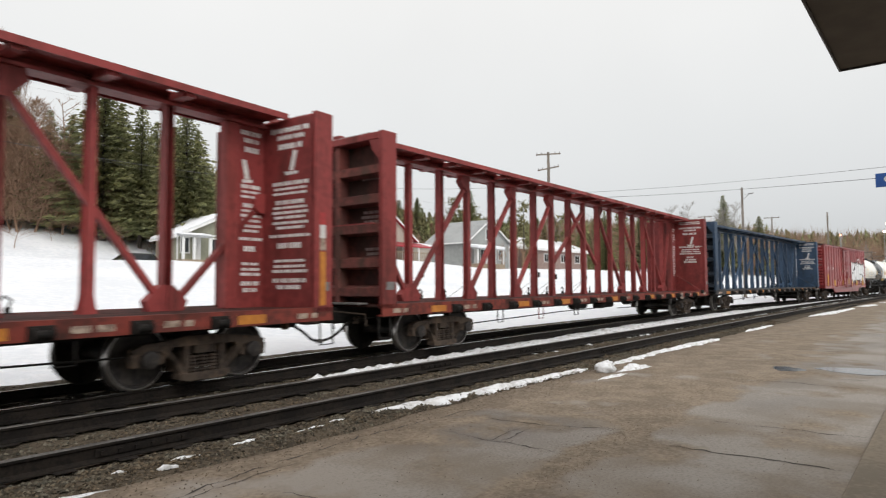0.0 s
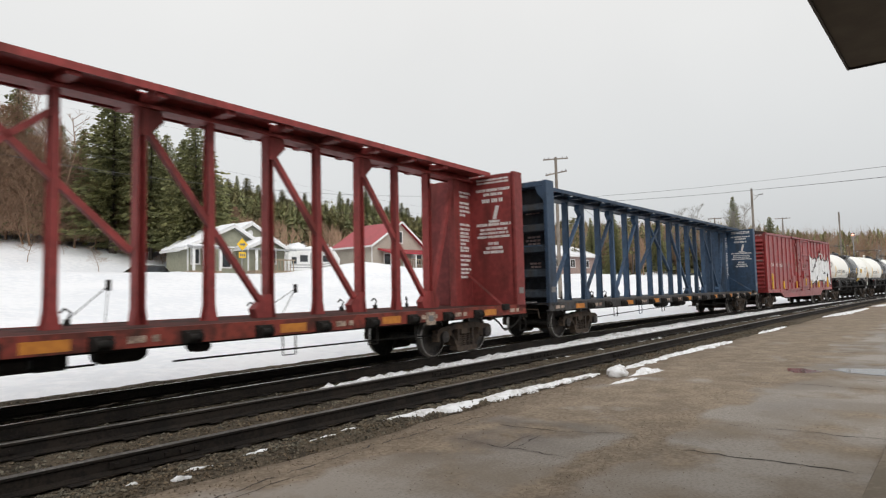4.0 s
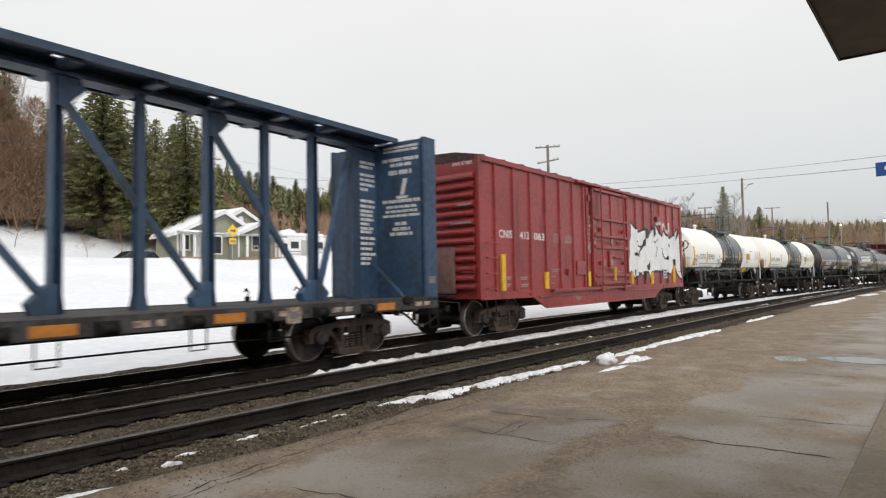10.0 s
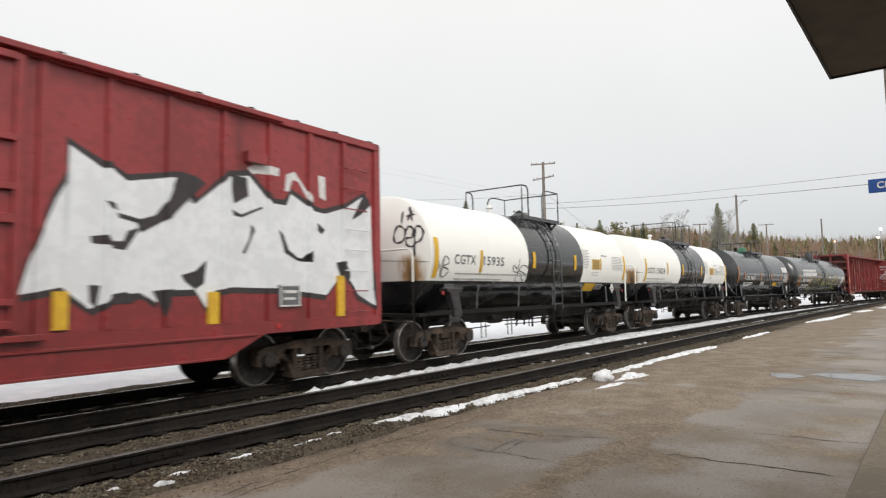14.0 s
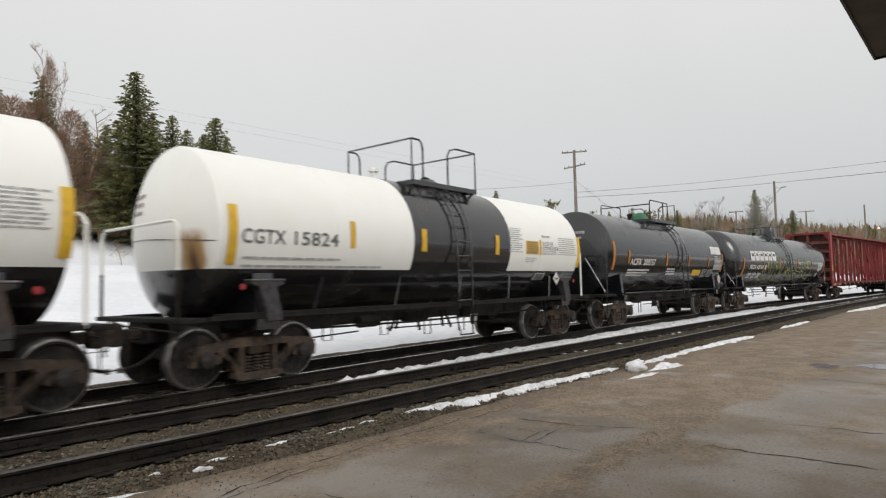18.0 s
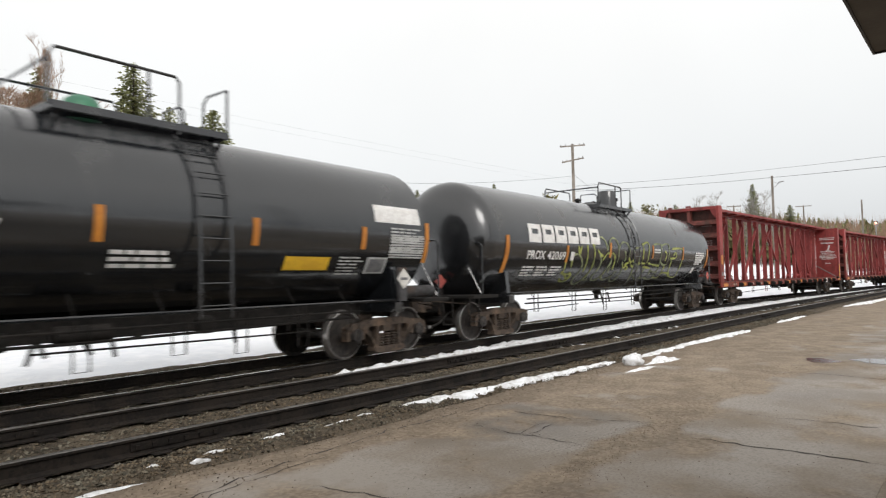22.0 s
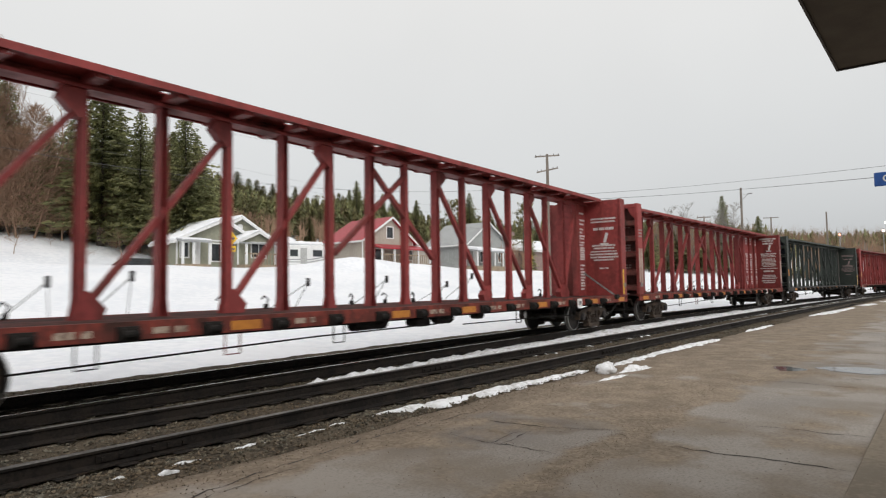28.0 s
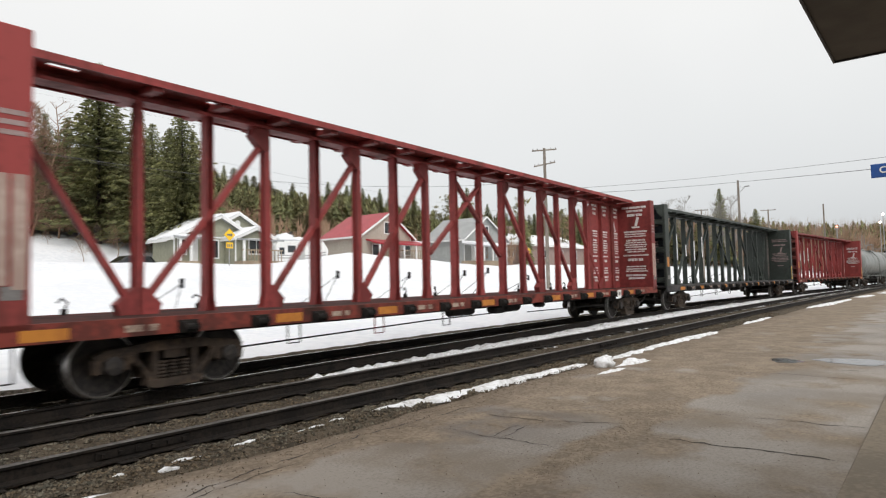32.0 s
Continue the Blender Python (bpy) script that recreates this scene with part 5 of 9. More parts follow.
def boxcar():
    car = thing("boxcar", "red steel boxcar with ribbed sides and a silver graffiti panel", "freight car", "cars of the train")
    hx, hy, z0, z1 = 7.80, 1.48, 0.96, 4.48
    bm = fresh()
    box(bm, -hx, hx, -hy + 0.05, hy - 0.05, z0, z1)
    part("body", bm, RED_BOX, car)
    for s in (-1, 1):
        y = s * hy
        # side sill, deeper between the bogies
        bm = slab(fresh(), [(-hx, z0 - 0.02), (-hx, z0 + 0.16), (hx, z0 + 0.16), (hx, z0 - 0.02), (5.0, z0 - 0.04), (4.3, z0 - 0.36), (-4.6, z0 - 0.36), (-5.3, z0 - 0.04)], *sorted((y, y - s * 0.05)))
        bmesh.ops.recalc_face_normals(bm, faces=bm.faces)
        part("side_sill", bm, RED_BOX, car)
        part("top_rail", bevelled(box(fresh(), -hx, hx, *sorted((y + s * 0.02, y - s * 0.06)), z1 - 0.12, z1 + 0.02), 0.015), RED_BOX, car)
        part("side_ledge", bevelled(box(fresh(), -5.0, 4.85, *sorted((y - s * 0.01, y + s * 0.035)), z0 - 0.06, z0 - 0.02), 0.008), RED_BOX, car)
        part("sill_flange", bevelled(box(fresh(), -4.55, 4.25, *sorted((y - s * 0.05, y + s * 0.03)), z0 - 0.37, z0 - 0.335), 0.006), RED_BOX, car)
        for x in BOX_POSTS:
            bm = fresh()
            a = [bm.verts.new((x + dx, y - s * dy, z)) for z in (z0 + 0.14, z1 - 0.10) for dx, dy in ((-0.055, 0.055), (-0.04, 0.0), (0.04, 0.0), (0.055, 0.055))]
            for i in range(3):
                bm.faces.new((a[i], a[i + 1], a[i + 5], a[i + 4]))
            bm.faces.new((a[0], a[4], a[7], a[3]))
            bm.faces.new((a[0], a[3], a[2], a[1]))
            bm.faces.new((a[4], a[5], a[6], a[7]))
            bmesh.ops.recalc_face_normals(bm, faces=bm.faces)
            part("side_post", bm, RED_BOX, car)
        # sliding door: a framed sheet with raised ribs, two lock rods with their brackets, a lever box
        bm = box(fresh(), -1.50, 1.48, *sorted((y - s * 0.05, y + s * 0.02)), z0 + 0.20, z1 - 0.14)
        door = part("sliding_door", bevelled(bm, 0.01), RED_BOX, car)

        def raised(name, x_0, x_1, lo, hi, out, m=RED_BOX, back=0.02, label=""):
            return part(name, bevelled(box(fresh(), x_0, x_1, *sorted((y + s * back, y + s * (back + out))), lo, hi), 0.008), m, door, label)

        for x in (-1.50, 1.40):
            raised("door_stile", x, x + 0.09, z0 + 0.20, z1 - 0.14, 0.05)
        for z, x_0, x_1, h in ((z1 - 0.19, -1.41, 1.40, 0.045), (3.35, -1.41, 1.40, 0.04), (2.79, -1.41, 1.40, 0.04), (2.43, -1.41, 1.40, 0.055), (2.09, 0.15, 1.0, 0.025), (1.49, -1.41, 1.40, 0.04), (1.24, -1.41, 1.40, 0.045)):
            raised("door_rib", x_0, x_1, z - h, z + h, 0.085)
        raised("door_seam", 0.0, 0.08, 2.49, z1 - 0.24, 0.035)
        for x in (-0.93, 0.97):
            part("lock_rod", rod(fresh(), [(x, y + s * 0.115, z0 - 0.02), (x, y + s * 0.115, z1 - 0.05)], 0.026, 6), RED_BOX, door)
            for z in (1.08, 1.9, 3.0, 4.3):
                raised("rod_bracket", x - 0.07, x + 0.07, z - 0.06, z + 0.06, 0.09)
            raised("rod_foot", x - 0.10, x + 0.10, 0.98, 1.14, 0.12)
        for z, x_0, x_1 in ((2.62, -0.93, -0.30), (2.62, 0.30, 0.97), (1.72, -0.93, 0.0)):
            part("lock_lever", rod(fresh(), [(x_0, y + s * 0.115, z + 0.04), (x_1, y + s * 0.12, z - 0.03)], 0.02, 5), RED_BOX, door)
        raised("lever_box", -0.28, -0.02, 1.72, 2.30, 0.075)
        for x, z, w, h in ((-0.10, 2.62, 0.07, 0.09), (-0.56, 1.90, 0.08, 0.11), (-0.14, 1.90, 0.07, 0.13)):
            raised("placard", x - w, x + w, z - h, z + h, 0.012, PALE, 0.10 if x > -0.3 else 0.025, "small pale placard")
        for x in (-0.85, 0.62):
            bm = fresh()
            for k in range(2):
                for c in range(4):
                    box(bm, x + c * 0.09, x + c * 0.09 + 0.065, *sorted((y + s * 0.021, y + s * 0.026)), 1.57 - k * 0.1, 1.63 - k * 0.1)
            small(part("stencil", bm, FAINT, door, "faded stencilling"))
        for z, x_0, x_1 in ((z0 + 0.12, -4.3, 1.75), (z1 - 0.06, -2.6, 5.3)):
            part("door_track", bevelled(box(fresh(), x_0, x_1, *sorted((y - s * 0.01, y + s * 0.11)), z - 0.04, z + 0.04), 0.01), RED_BOX, car)
        for x_0, x_1, lo, hi, out in ((-2.62, -2.04, 1.52, 1.95, 0.02), (-3.22, -3.02, 1.52, 1.70, 0.03), (-1.76, -1.62, 3.88, 4.08, 0.05), (4.62, 5.0, 3.62, 3.80, 0.07), (-1.80, -1.58, 1.05, 4.30, -0.01)):
            part("side_plate", bevelled(box(fresh(), x_0, x_1, *sorted((y - s * 0.05, y + s * out)), lo, hi), 0.008), RED_BOX, car)
        if s < 0:
            plate = part("reporting_plate", box(fresh(), 5.30, 5.74, y - 0.004, y + 0.05, 1.34, 1.70), INK, car, "framed dark data panel")
            bm = fresh()
            for lo_x, hi_x, lo_z, hi_z in ((5.30, 5.74, 1.34, 1.365), (5.30, 5.74, 1.675, 1.70), (5.30, 5.325, 1.365, 1.675), (5.715, 5.74, 1.365, 1.675), (5.38, 5.66, 1.56, 1.61), (5.38, 5.62, 1.45, 1.49)):
                box(bm, lo_x, hi_x, y - 0.010, y - 0.005, lo_z, hi_z)
            small(part("plate_border", bm, STENCIL, plate, "white painted border"))
            for x in (-5.46, 5.28):
                part("end_light", disc_profile(fresh(), [(y - 0.03, 0.01), (y - 0.025, 0.045), (y, 0.05)], 10, "y", (x, 0, 1.02)), BRIGHT_RED, car, "small red reflector")
        # ladder at the front corner and at the rear
        for base in (-7.55, 6.9):
            for k in range(8 if base > 0 else 4):
                z = z0 + 0.25 + k * 0.38
                part("rung", rod(fresh(), [(base - 0.05, y - s * 0.02, z), (base - 0.05, y + s * 0.06, z), (base + 0.5, y + s * 0.06, z), (base + 0.5, y - s * 0.02, z)], 0.012, 5), RED_BOX if base < 0 or z > 3.1 or z < 1.6 or s > 0 else SILVER, car)
        for x in (-7.35, 7.35):
            part("stirrup_step", rod(fresh(), [(x - 0.2, y - s * 0.04, z0), (x - 0.2, y - s * 0.02, 0.5), (x + 0.2, y - s * 0.02, 0.5), (x + 0.2, y - s * 0.04, z0)], 0.016, 5), DARK_IRON, car)
    # roof: shallow pitch with raised seams
    bm = fresh()
    ridge = [(-hy - 0.02, z1 + 0.01), (-0.6, z1 + 0.17), (0, z1 + 0.20), (0.6, z1 + 0.17), (hy + 0.02, z1 + 0.01), (hy - 0.1, z1 - 0.06), (-hy + 0.1, z1 - 0.06)]
    a = [bm.verts.new((-hx - 0.03, y, z)) for y, z in ridge]
    b = [bm.verts.new((hx + 0.03, y, z)) for y, z in ridge]
    n = len(a)
    for i in range(n):
        bm.faces.new((a[i], a[(i + 1) % n], b[(i + 1) % n], b[i]))
    bm.faces.new(a)
    bm.faces.new(b)
    bmesh.ops.recalc_face_normals(bm, faces=bm.faces)
    roof = part("roof", bm, ROOF_GRIME, car, "grimy dark roof")
    for k in range(17):
        x = -7.6 + k * 0.95
        bm = fresh()
        for y0, q0, y1, q1 in ((-hy, z1 + 0.02, -0.6, z1 + 0.19), (-0.6, z1 + 0.19, 0.6, z1 + 0.19), (0.6, z1 + 0.19, hy, z1 + 0.02)):
            bar(bm, (x, y0, q0), (x, y1, q1), 0.07, 0.05, (0, 0, 1))
        part("roof_seam", bm, ROOF_GRIME, roof)
    # ends: deep horizontal corrugations
    for s in (-1, 1):
        end = part("end_wall", box(fresh(), *sorted((s * hx, s * (hx + 0.012))), -hy + 0.06, hy - 0.06, z0, z1), RED_BOX, car)
        for k in range(13):
            z = 1.26 + k * 0.228
            bm = slab(fresh(), [(s * (hx + 0.012), z - 0.075), (s * (hx + 0.012), z + 0.105), (s * (hx + 0.06), z + 0.065), (s * (hx + 0.105), z + 0.005), (s * (hx + 0.11), z - 0.04), (s * (hx + 0.085), z - 0.07)], -1.32, 1.32)
            bmesh.ops.recalc_face_normals(bm, faces=bm.faces)
            part("corrugation", bm, RED_BOX, end)
        for t in (-1, 1):
            part("corner_post", bevelled(box(fresh(), *sorted((s * (hx - 0.02), s * (hx + 0.06))), *sorted((t * 1.36, t * 1.485)), z0, z1), 0.012), RED_BOX, end)
        part("repair_plate", bevelled(box(fresh(), *sorted((s * (hx + 0.112), s * (hx + 0.13))), -0.76, 1.30, 1.10, 2.26), 0.006), PLATE_GREY, end, "dull grey-brown repair plate")
        bm = letters_of("CNIS 413063", 0.66, 1.26, 4.30, 4.385, 0.02)
        for v in bm.verts:
            v.co = Vector((s * (hx + 0.016), s * v.co.x, v.co.y))
        part("end_mark", bm, STENCIL, end, "white stencilled lettering")
        for z, y_0, y_1 in ((3.30, -1.28, -0.86), (2.85, -1.28, -0.62)):
            part("end_line", box(fresh(), *sorted((s * (hx + 0.112), s * (hx + 0.118))), *sorted((s * -y_0, s * -y_1)) if s > 0 else (y_0, y_1), z - 0.035, z + 0.02), FAINT, end)
        for z in (1.3, 1.62, 1.94, 2.26):
            part("grab_iron", rod(fresh(), [(s * (hx + 0.06), -1.38, z), (s * (hx + 0.16), -1.36, z), (s * (hx + 0.16), -0.98, z), (s * (hx + 0.06), -0.96, z)], 0.013, 5), RED_BOX, end)
        part("crossover_board", box(fresh(), *sorted((s * (hx + 0.12), s * (hx + 0.5))), -0.8, 0.8, 1.02, 1.06), DARK_IRON, end)
        coupler(car, s * (CAR_HALF - 0.45), s)
        bogie(car, s * BOGIE_X[3])
    part("center_sill", box(fresh(), -8.3, 8.3, -0.3, 0.3, 0.60, z0), DARK_IRON, car)
    part("air_reservoir", disc_profile(fresh(), [(-2.2, 0.05), (-2.1, 0.15), (-0.6, 0.15), (-0.5, 0.05)], 12, "x", (0, -0.7, 0.70)), DARK_IRON, car, smooth=True)
    part("brake_cylinder", disc_profile(fresh(), [(1.0, 0.05), (1.0, 0.15), (1.6, 0.15), (1.6, 0.05)], 12, "x", (0, -0.6, 0.68)), DARK_IRON, car, smooth=True)
    y = -hy - 0.006
    for x, lo, hi in ((-6.80, 1.14, 2.07), (-4.51, 1.14, 1.61), (-1.70, 1.15, 1.62), (0.10, 1.3, 1.76), (1.96, 1.15, 1.61), (4.06, 1.12, 1.59), (6.74, 1.13, 1.87)):
        part("reflector", box(fresh(), x - (0.085 if abs(x) > 1 else 0.05), x + (0.085 if abs(x) > 1 else 0.05), y - 0.13 if abs(x) < 1 else y, -hy + 0.05 if abs(x) > 1 else y - 0.08, lo, hi), YELLOW, car, "yellow reflector strip")
    yy = -hy + 0.05
    for word, x_0, x_1 in (("CNIS", -6.92, -6.29), ("413", -5.90, -5.41), ("063", -5.14, -4.54)):
        part("lettering", lettered_side(word, x_0, x_1, 2.50, 2.71, yy - 0.004, 0.022), STENCIL, car, "white stencilled lettering")
    bm = fresh()
    for lo_x, hi_x, lo_z, hi_z in ((-4.0, -3.73, 2.47, 2.495), (-4.0, -3.73, 2.70, 2.725), (-4.0, -3.975, 2.495, 2.70), (-3.755, -3.73, 2.495, 2.70), (-3.93, -3.80, 2.53, 2.56), (-3.93, -3.80, 2.585, 2.615), (-3.93, -3.80, 2.64, 2.67), (-3.93, -3.90, 2.53, 2.67)):
        box(bm, lo_x, hi_x, yy - 0.004, yy, lo_z, hi_z)
    small(part("framed_mark", bm, FAINT, car, "small framed white mark"))
    bm = fresh()
    for k, (x_0, x_1) in enumerate(((-3.20, -2.80), (-3.22, -2.80), (-3.27, -2.75), (-3.27, -2.74), (-3.30, -2.70))):
        lines_of_writing(bm, x_0, x_1, 2.73 - k * 0.055, 1, yy, 0.05, 0.032, 2 + k, 0.1)
    for x_0, x_1, top in ((-6.70, -6.36, 1.50), (-6.70, -6.41, 1.32), (-5.90, -5.53, 1.49), (-5.87, -5.50, 1.30)):
        box(bm, x_0, x_1, yy - 0.004, yy, top - 0.035, top)
        box(bm, x_0, x_1 - 0.06, yy - 0.004, yy, top - 0.08, top - 0.048)
    for x_0, x_1, top in ((-4.18, -3.64, 1.70), (-4.12, -3.72, 1.65), (-4.15, -3.90, 1.50), (-4.15, -3.98, 1.30)):
        box(bm, x_0, x_1, yy - 0.004, yy, top - 0.03, top)
    for x_0, x_1, top in ((-2.95, -2.12, 0.95), (-2.95, -2.60, 0.90), (-2.75, -2.32, 0.85), (-2.70, -2.40, 0.79)):
        box(bm, x_0, x_1, -hy - 0.004, -hy, top - 0.032, top)
    small(part("stencil", bm, FAINT, car, "faded stencilling"))
    bm = fresh()
    r = random.Random(5)
    for k in range(9):
        box(bm, -1.80 + 0.08 * r.random(), -1.66 + 0.10 * r.random(), y - 0.002, y + 0.01, 2.2 + k * 0.14, 2.29 + k * 0.14 + 0.05 * r.random())
        if k not in (1, 4, 6):
            box(bm, -1.43 + 0.04 * r.random(), -1.31 + 0.06 * r.random(), y - 0.058, y - 0.04, 2.25 + k * 0.13, 2.33 + k * 0.13 + 0.05 * r.random())
    small(part("paper_label", bm, PALE, car, "row of weathered paper labels"))
    # graffiti: silver shapes with dark outlines
    def spray(name, outline, depth, m, label):
        bm = fresh()
        bm.faces.new([bm.verts.new((x, 0, z)) for x, z in outline])
        bmesh.ops.triangulate(bm, faces=bm.faces[:])
        for post in BOX_POSTS[8:]:
            for dx in (-0.055, -0.04, 0.04, 0.055):
                bmesh.ops.bisect_plane(bm, geom=bm.verts[:] + bm.edges[:] + bm.faces[:], plane_co=(post + dx, 0, 0), plane_no=(1, 0, 0))
        for v in bm.verts:
            away = min(abs(v.co.x - post) for post in BOX_POSTS)
            v.co.y = -hy - depth + 0.05 * min(1.0, max(0.0, (away - 0.04) / 0.015))
        bmesh.ops.recalc_face_normals(bm, faces=bm.faces)
        if bm.faces and sum(f.normal.y for f in bm.faces) > 0:
            bmesh.ops.reverse_faces(bm, faces=bm.faces)
        part(name, bm, m, car, label)

    # company mark above the graffiti, plain cream strokes
    for outline in ([(4.69, 3.55), (4.84, 3.63), (5.32, 3.64), (5.32, 3.50), (4.84, 3.48), (4.72, 3.41)], [(6.21, 3.65), (6.38, 3.64), (6.40, 3.21), (6.24, 3.26)],
                    [(5.47, 3.55), (5.66, 3.63), (5.74, 3.47), (5.61, 3.48), (5.53, 3.27), (5.44, 3.27)], [(5.66, 3.63), (6.10, 3.18), (6.01, 3.11), (5.74, 3.47)]):
        spray("company_mark", outline, 0.003, STENCIL, "plain cream painted stroke")
    whole = [(2.03, 3.41), (2.44, 3.18), (2.57, 3.19), (2.76, 3.06), (3.45, 3.21), (3.74, 3.06), (3.66, 2.86), (3.76, 2.86), (4.35, 3.35), (4.71, 3.42), (5.15, 3.03), (5.48, 3.03), (5.57, 3.24), (6.10, 3.0), (6.37, 2.97),
             (6.92, 3.14), (7.38, 3.40), (7.62, 3.25), (7.64, 2.52), (7.70, 1.31), (7.25, 1.51), (7.03, 1.78), (6.75, 1.85), (6.40, 1.52), (5.30, 1.64), (4.39, 1.66), (4.11, 1.61), (3.96, 1.36), (3.77, 1.63), (3.23, 1.61),
             (3.20, 1.45), (2.95, 1.59), (2.70, 1.55), (2.44, 1.44), (2.31, 1.39), (1.98, 1.66), (1.52, 1.57), (1.62, 1.94), (1.74, 2.28), (1.90, 2.72), (2.05, 3.0)]
    spray("graffiti", [(x + (-0.03 if x < 2.2 else 0.05 * math.sin(i * 2.1)), z + (0.09 if z > 2.4 else 0.0 if z > 1.8 else -0.09)) for i, (x, z) in enumerate(whole)], 0.004, SPRAY_BLACK, "black sprayed outline")
    spray("graffiti", whole, 0.006, SILVER, "silver sprayed fill")
    strokes = ([(3.43, 3.31), (3.69, 3.27), (3.86, 3.19), (3.56, 2.9), (3.31, 2.63), (2.87, 2.38), (2.81, 2.55), (3.07, 2.64), (3.25, 2.87)], [(2.39, 2.76), (2.53, 2.75), (2.56, 2.66), (2.45, 2.68)],
               [(2.56, 2.63), (2.86, 2.57), (2.84, 2.51), (2.58, 2.56)], [(2.22, 2.3), (2.43, 2.33), (2.48, 2.25), (2.64, 2.26), (2.7, 2.4), (2.87, 2.46), (2.67, 2.14), (2.51, 2.16), (2.45, 2.2), (2.24, 2.21)],
               [(4.31, 3.38), (4.59, 3.38), (4.62, 3.09), (4.35, 2.94), (4.31, 3.14)], [(4.31, 2.85), (4.49, 2.79), (4.87, 2.95), (4.91, 2.93), (4.49, 2.74), (4.35, 2.76)])
    more = ([(4.68, 2.66), (4.75, 2.56), (4.56, 2.17), (4.51, 2.2), (4.64, 2.42)], [(5.23, 2.61), (5.33, 2.54), (5.44, 2.29), (5.65, 2.16), (5.96, 2.14), (5.92, 2.25), (6.01, 2.33), (5.99, 2.09), (5.65, 2.1), (5.36, 2.23)],
            [(3.47, 1.83), (3.69, 1.89), (3.88, 2.06), (3.84, 1.71), (3.69, 1.63), (3.53, 1.74)], [(6.57, 2.1), (6.82, 2.15), (6.95, 1.92), (6.92, 1.78), (6.68, 1.85)], [(6.11, 2.8), (6.29, 2.68), (6.21, 2.6), (6.12, 2.65)],
            [(6.99, 2.92), (7.12, 3.13), (7.32, 3.43), (7.54, 3.26), (7.25, 3.05)], [(3.05, 1.61), (3.38, 1.64), (3.23, 1.25), (3.15, 1.42)], [(2.21, 1.69), (2.36, 1.68), (2.31, 1.39), (2.23, 1.48)], [(2.41, 1.44), (2.51, 1.57), (2.68, 1.6), (2.84, 1.54), (2.79, 1.45)])
    for shape in strokes + more:
        spray("graffiti", [(x + 0.08, z) for x, z in shape], 0.009, SPRAY_BLACK, "black sprayed stroke")
    return car


CAR_HALF = 8.75


# ---- tank cars ----
def tank_shell(half, radius, zc, zones, bands, head=0.50, seg=48, slope=False):
    """zones(x, up) gives a material slot from the place along and the sine of the height angle."""
    stops = {-half, half}
    for b in bands:
        stops.update((b - 0.032, b - 0.02, b + 0.02, b + 0.032))
    for k in range(-8, 9):
        stops.add(half * k / 8)
    body = [(x, radius + (0.008 if any(abs(x - b) < 0.025 for b in bands) else 0)) for x in sorted(stops)]
    # a rounded head, or a shallow dish that meets the shell at a plain edge
    if slope:
        cap = [(half + 0.02 + (head - 0.02) * (1 - u * u), radius * u) for u in (0.985, 0.93, 0.86, 0.78, 0.69, 0.59, 0.48, 0.36, 0.23, 0.10, 0.02)]
    else:
        cap = [(half + head * math.sin(a), radius * math.cos(a) ** 0.60) for a in [radians(v) for v in (8, 17, 26, 35, 44, 53, 61, 69, 76, 82, 87)]]
    line = [(-x, r) for x, r in cap[::-1]] + body + cap
    bm = fresh()
    disc_profile(bm, line, seg, "x", (0, 0, zc))
    bmesh.ops.bisect_plane(bm, geom=bm.verts[:] + bm.edges[:] + bm.faces[:], plane_co=(0, 0, zc - 0.455 * radius), plane_no=(0, 0, 1))
    for f in bm.faces:
        c = f.calc_center_median()
        f.material_index = zones(c.x, (c.z - zc) / radius)
    return bm


def patch(bm, x0, x1, a0, a1, r, zc, side=-1, n=6, lift=0.011):
    """A curved panel on the tank's side, between two height angles in degrees."""
    rows = []
    for k in range(n + 1):
        a = radians(a0 + (a1 - a0) * k / n)
        rows.append([bm.verts.new((x, side * (r + lift) * math.cos(a), zc + (r + lift) * math.sin(a))) for x in (x0, x1)])
    for p, q in zip(rows, rows[1:]):
        bm.faces.new((p[0], p[1], q[1], q[0]) if side < 0 else (q[0], q[1], p[1], p[0]))
    return bm


def patch_writing(bm, x0, x1, a_top, rows, r, zc, step=2.6, high=1.5, seed=1, ragged=0.4):
    rng = random.Random(seed)
    for k in range(rows):
        a = a_top - k * step
        x, end = x0, x1 - (x1 - x0) * ragged * rng.random() ** 2
        while x < end - 0.03:
            w = min(rng.uniform(0.10, 0.30), end - x)
            patch(bm, x, x + w, a - high, a, r, zc, n=1)
            x += w + 0.03
    return bm


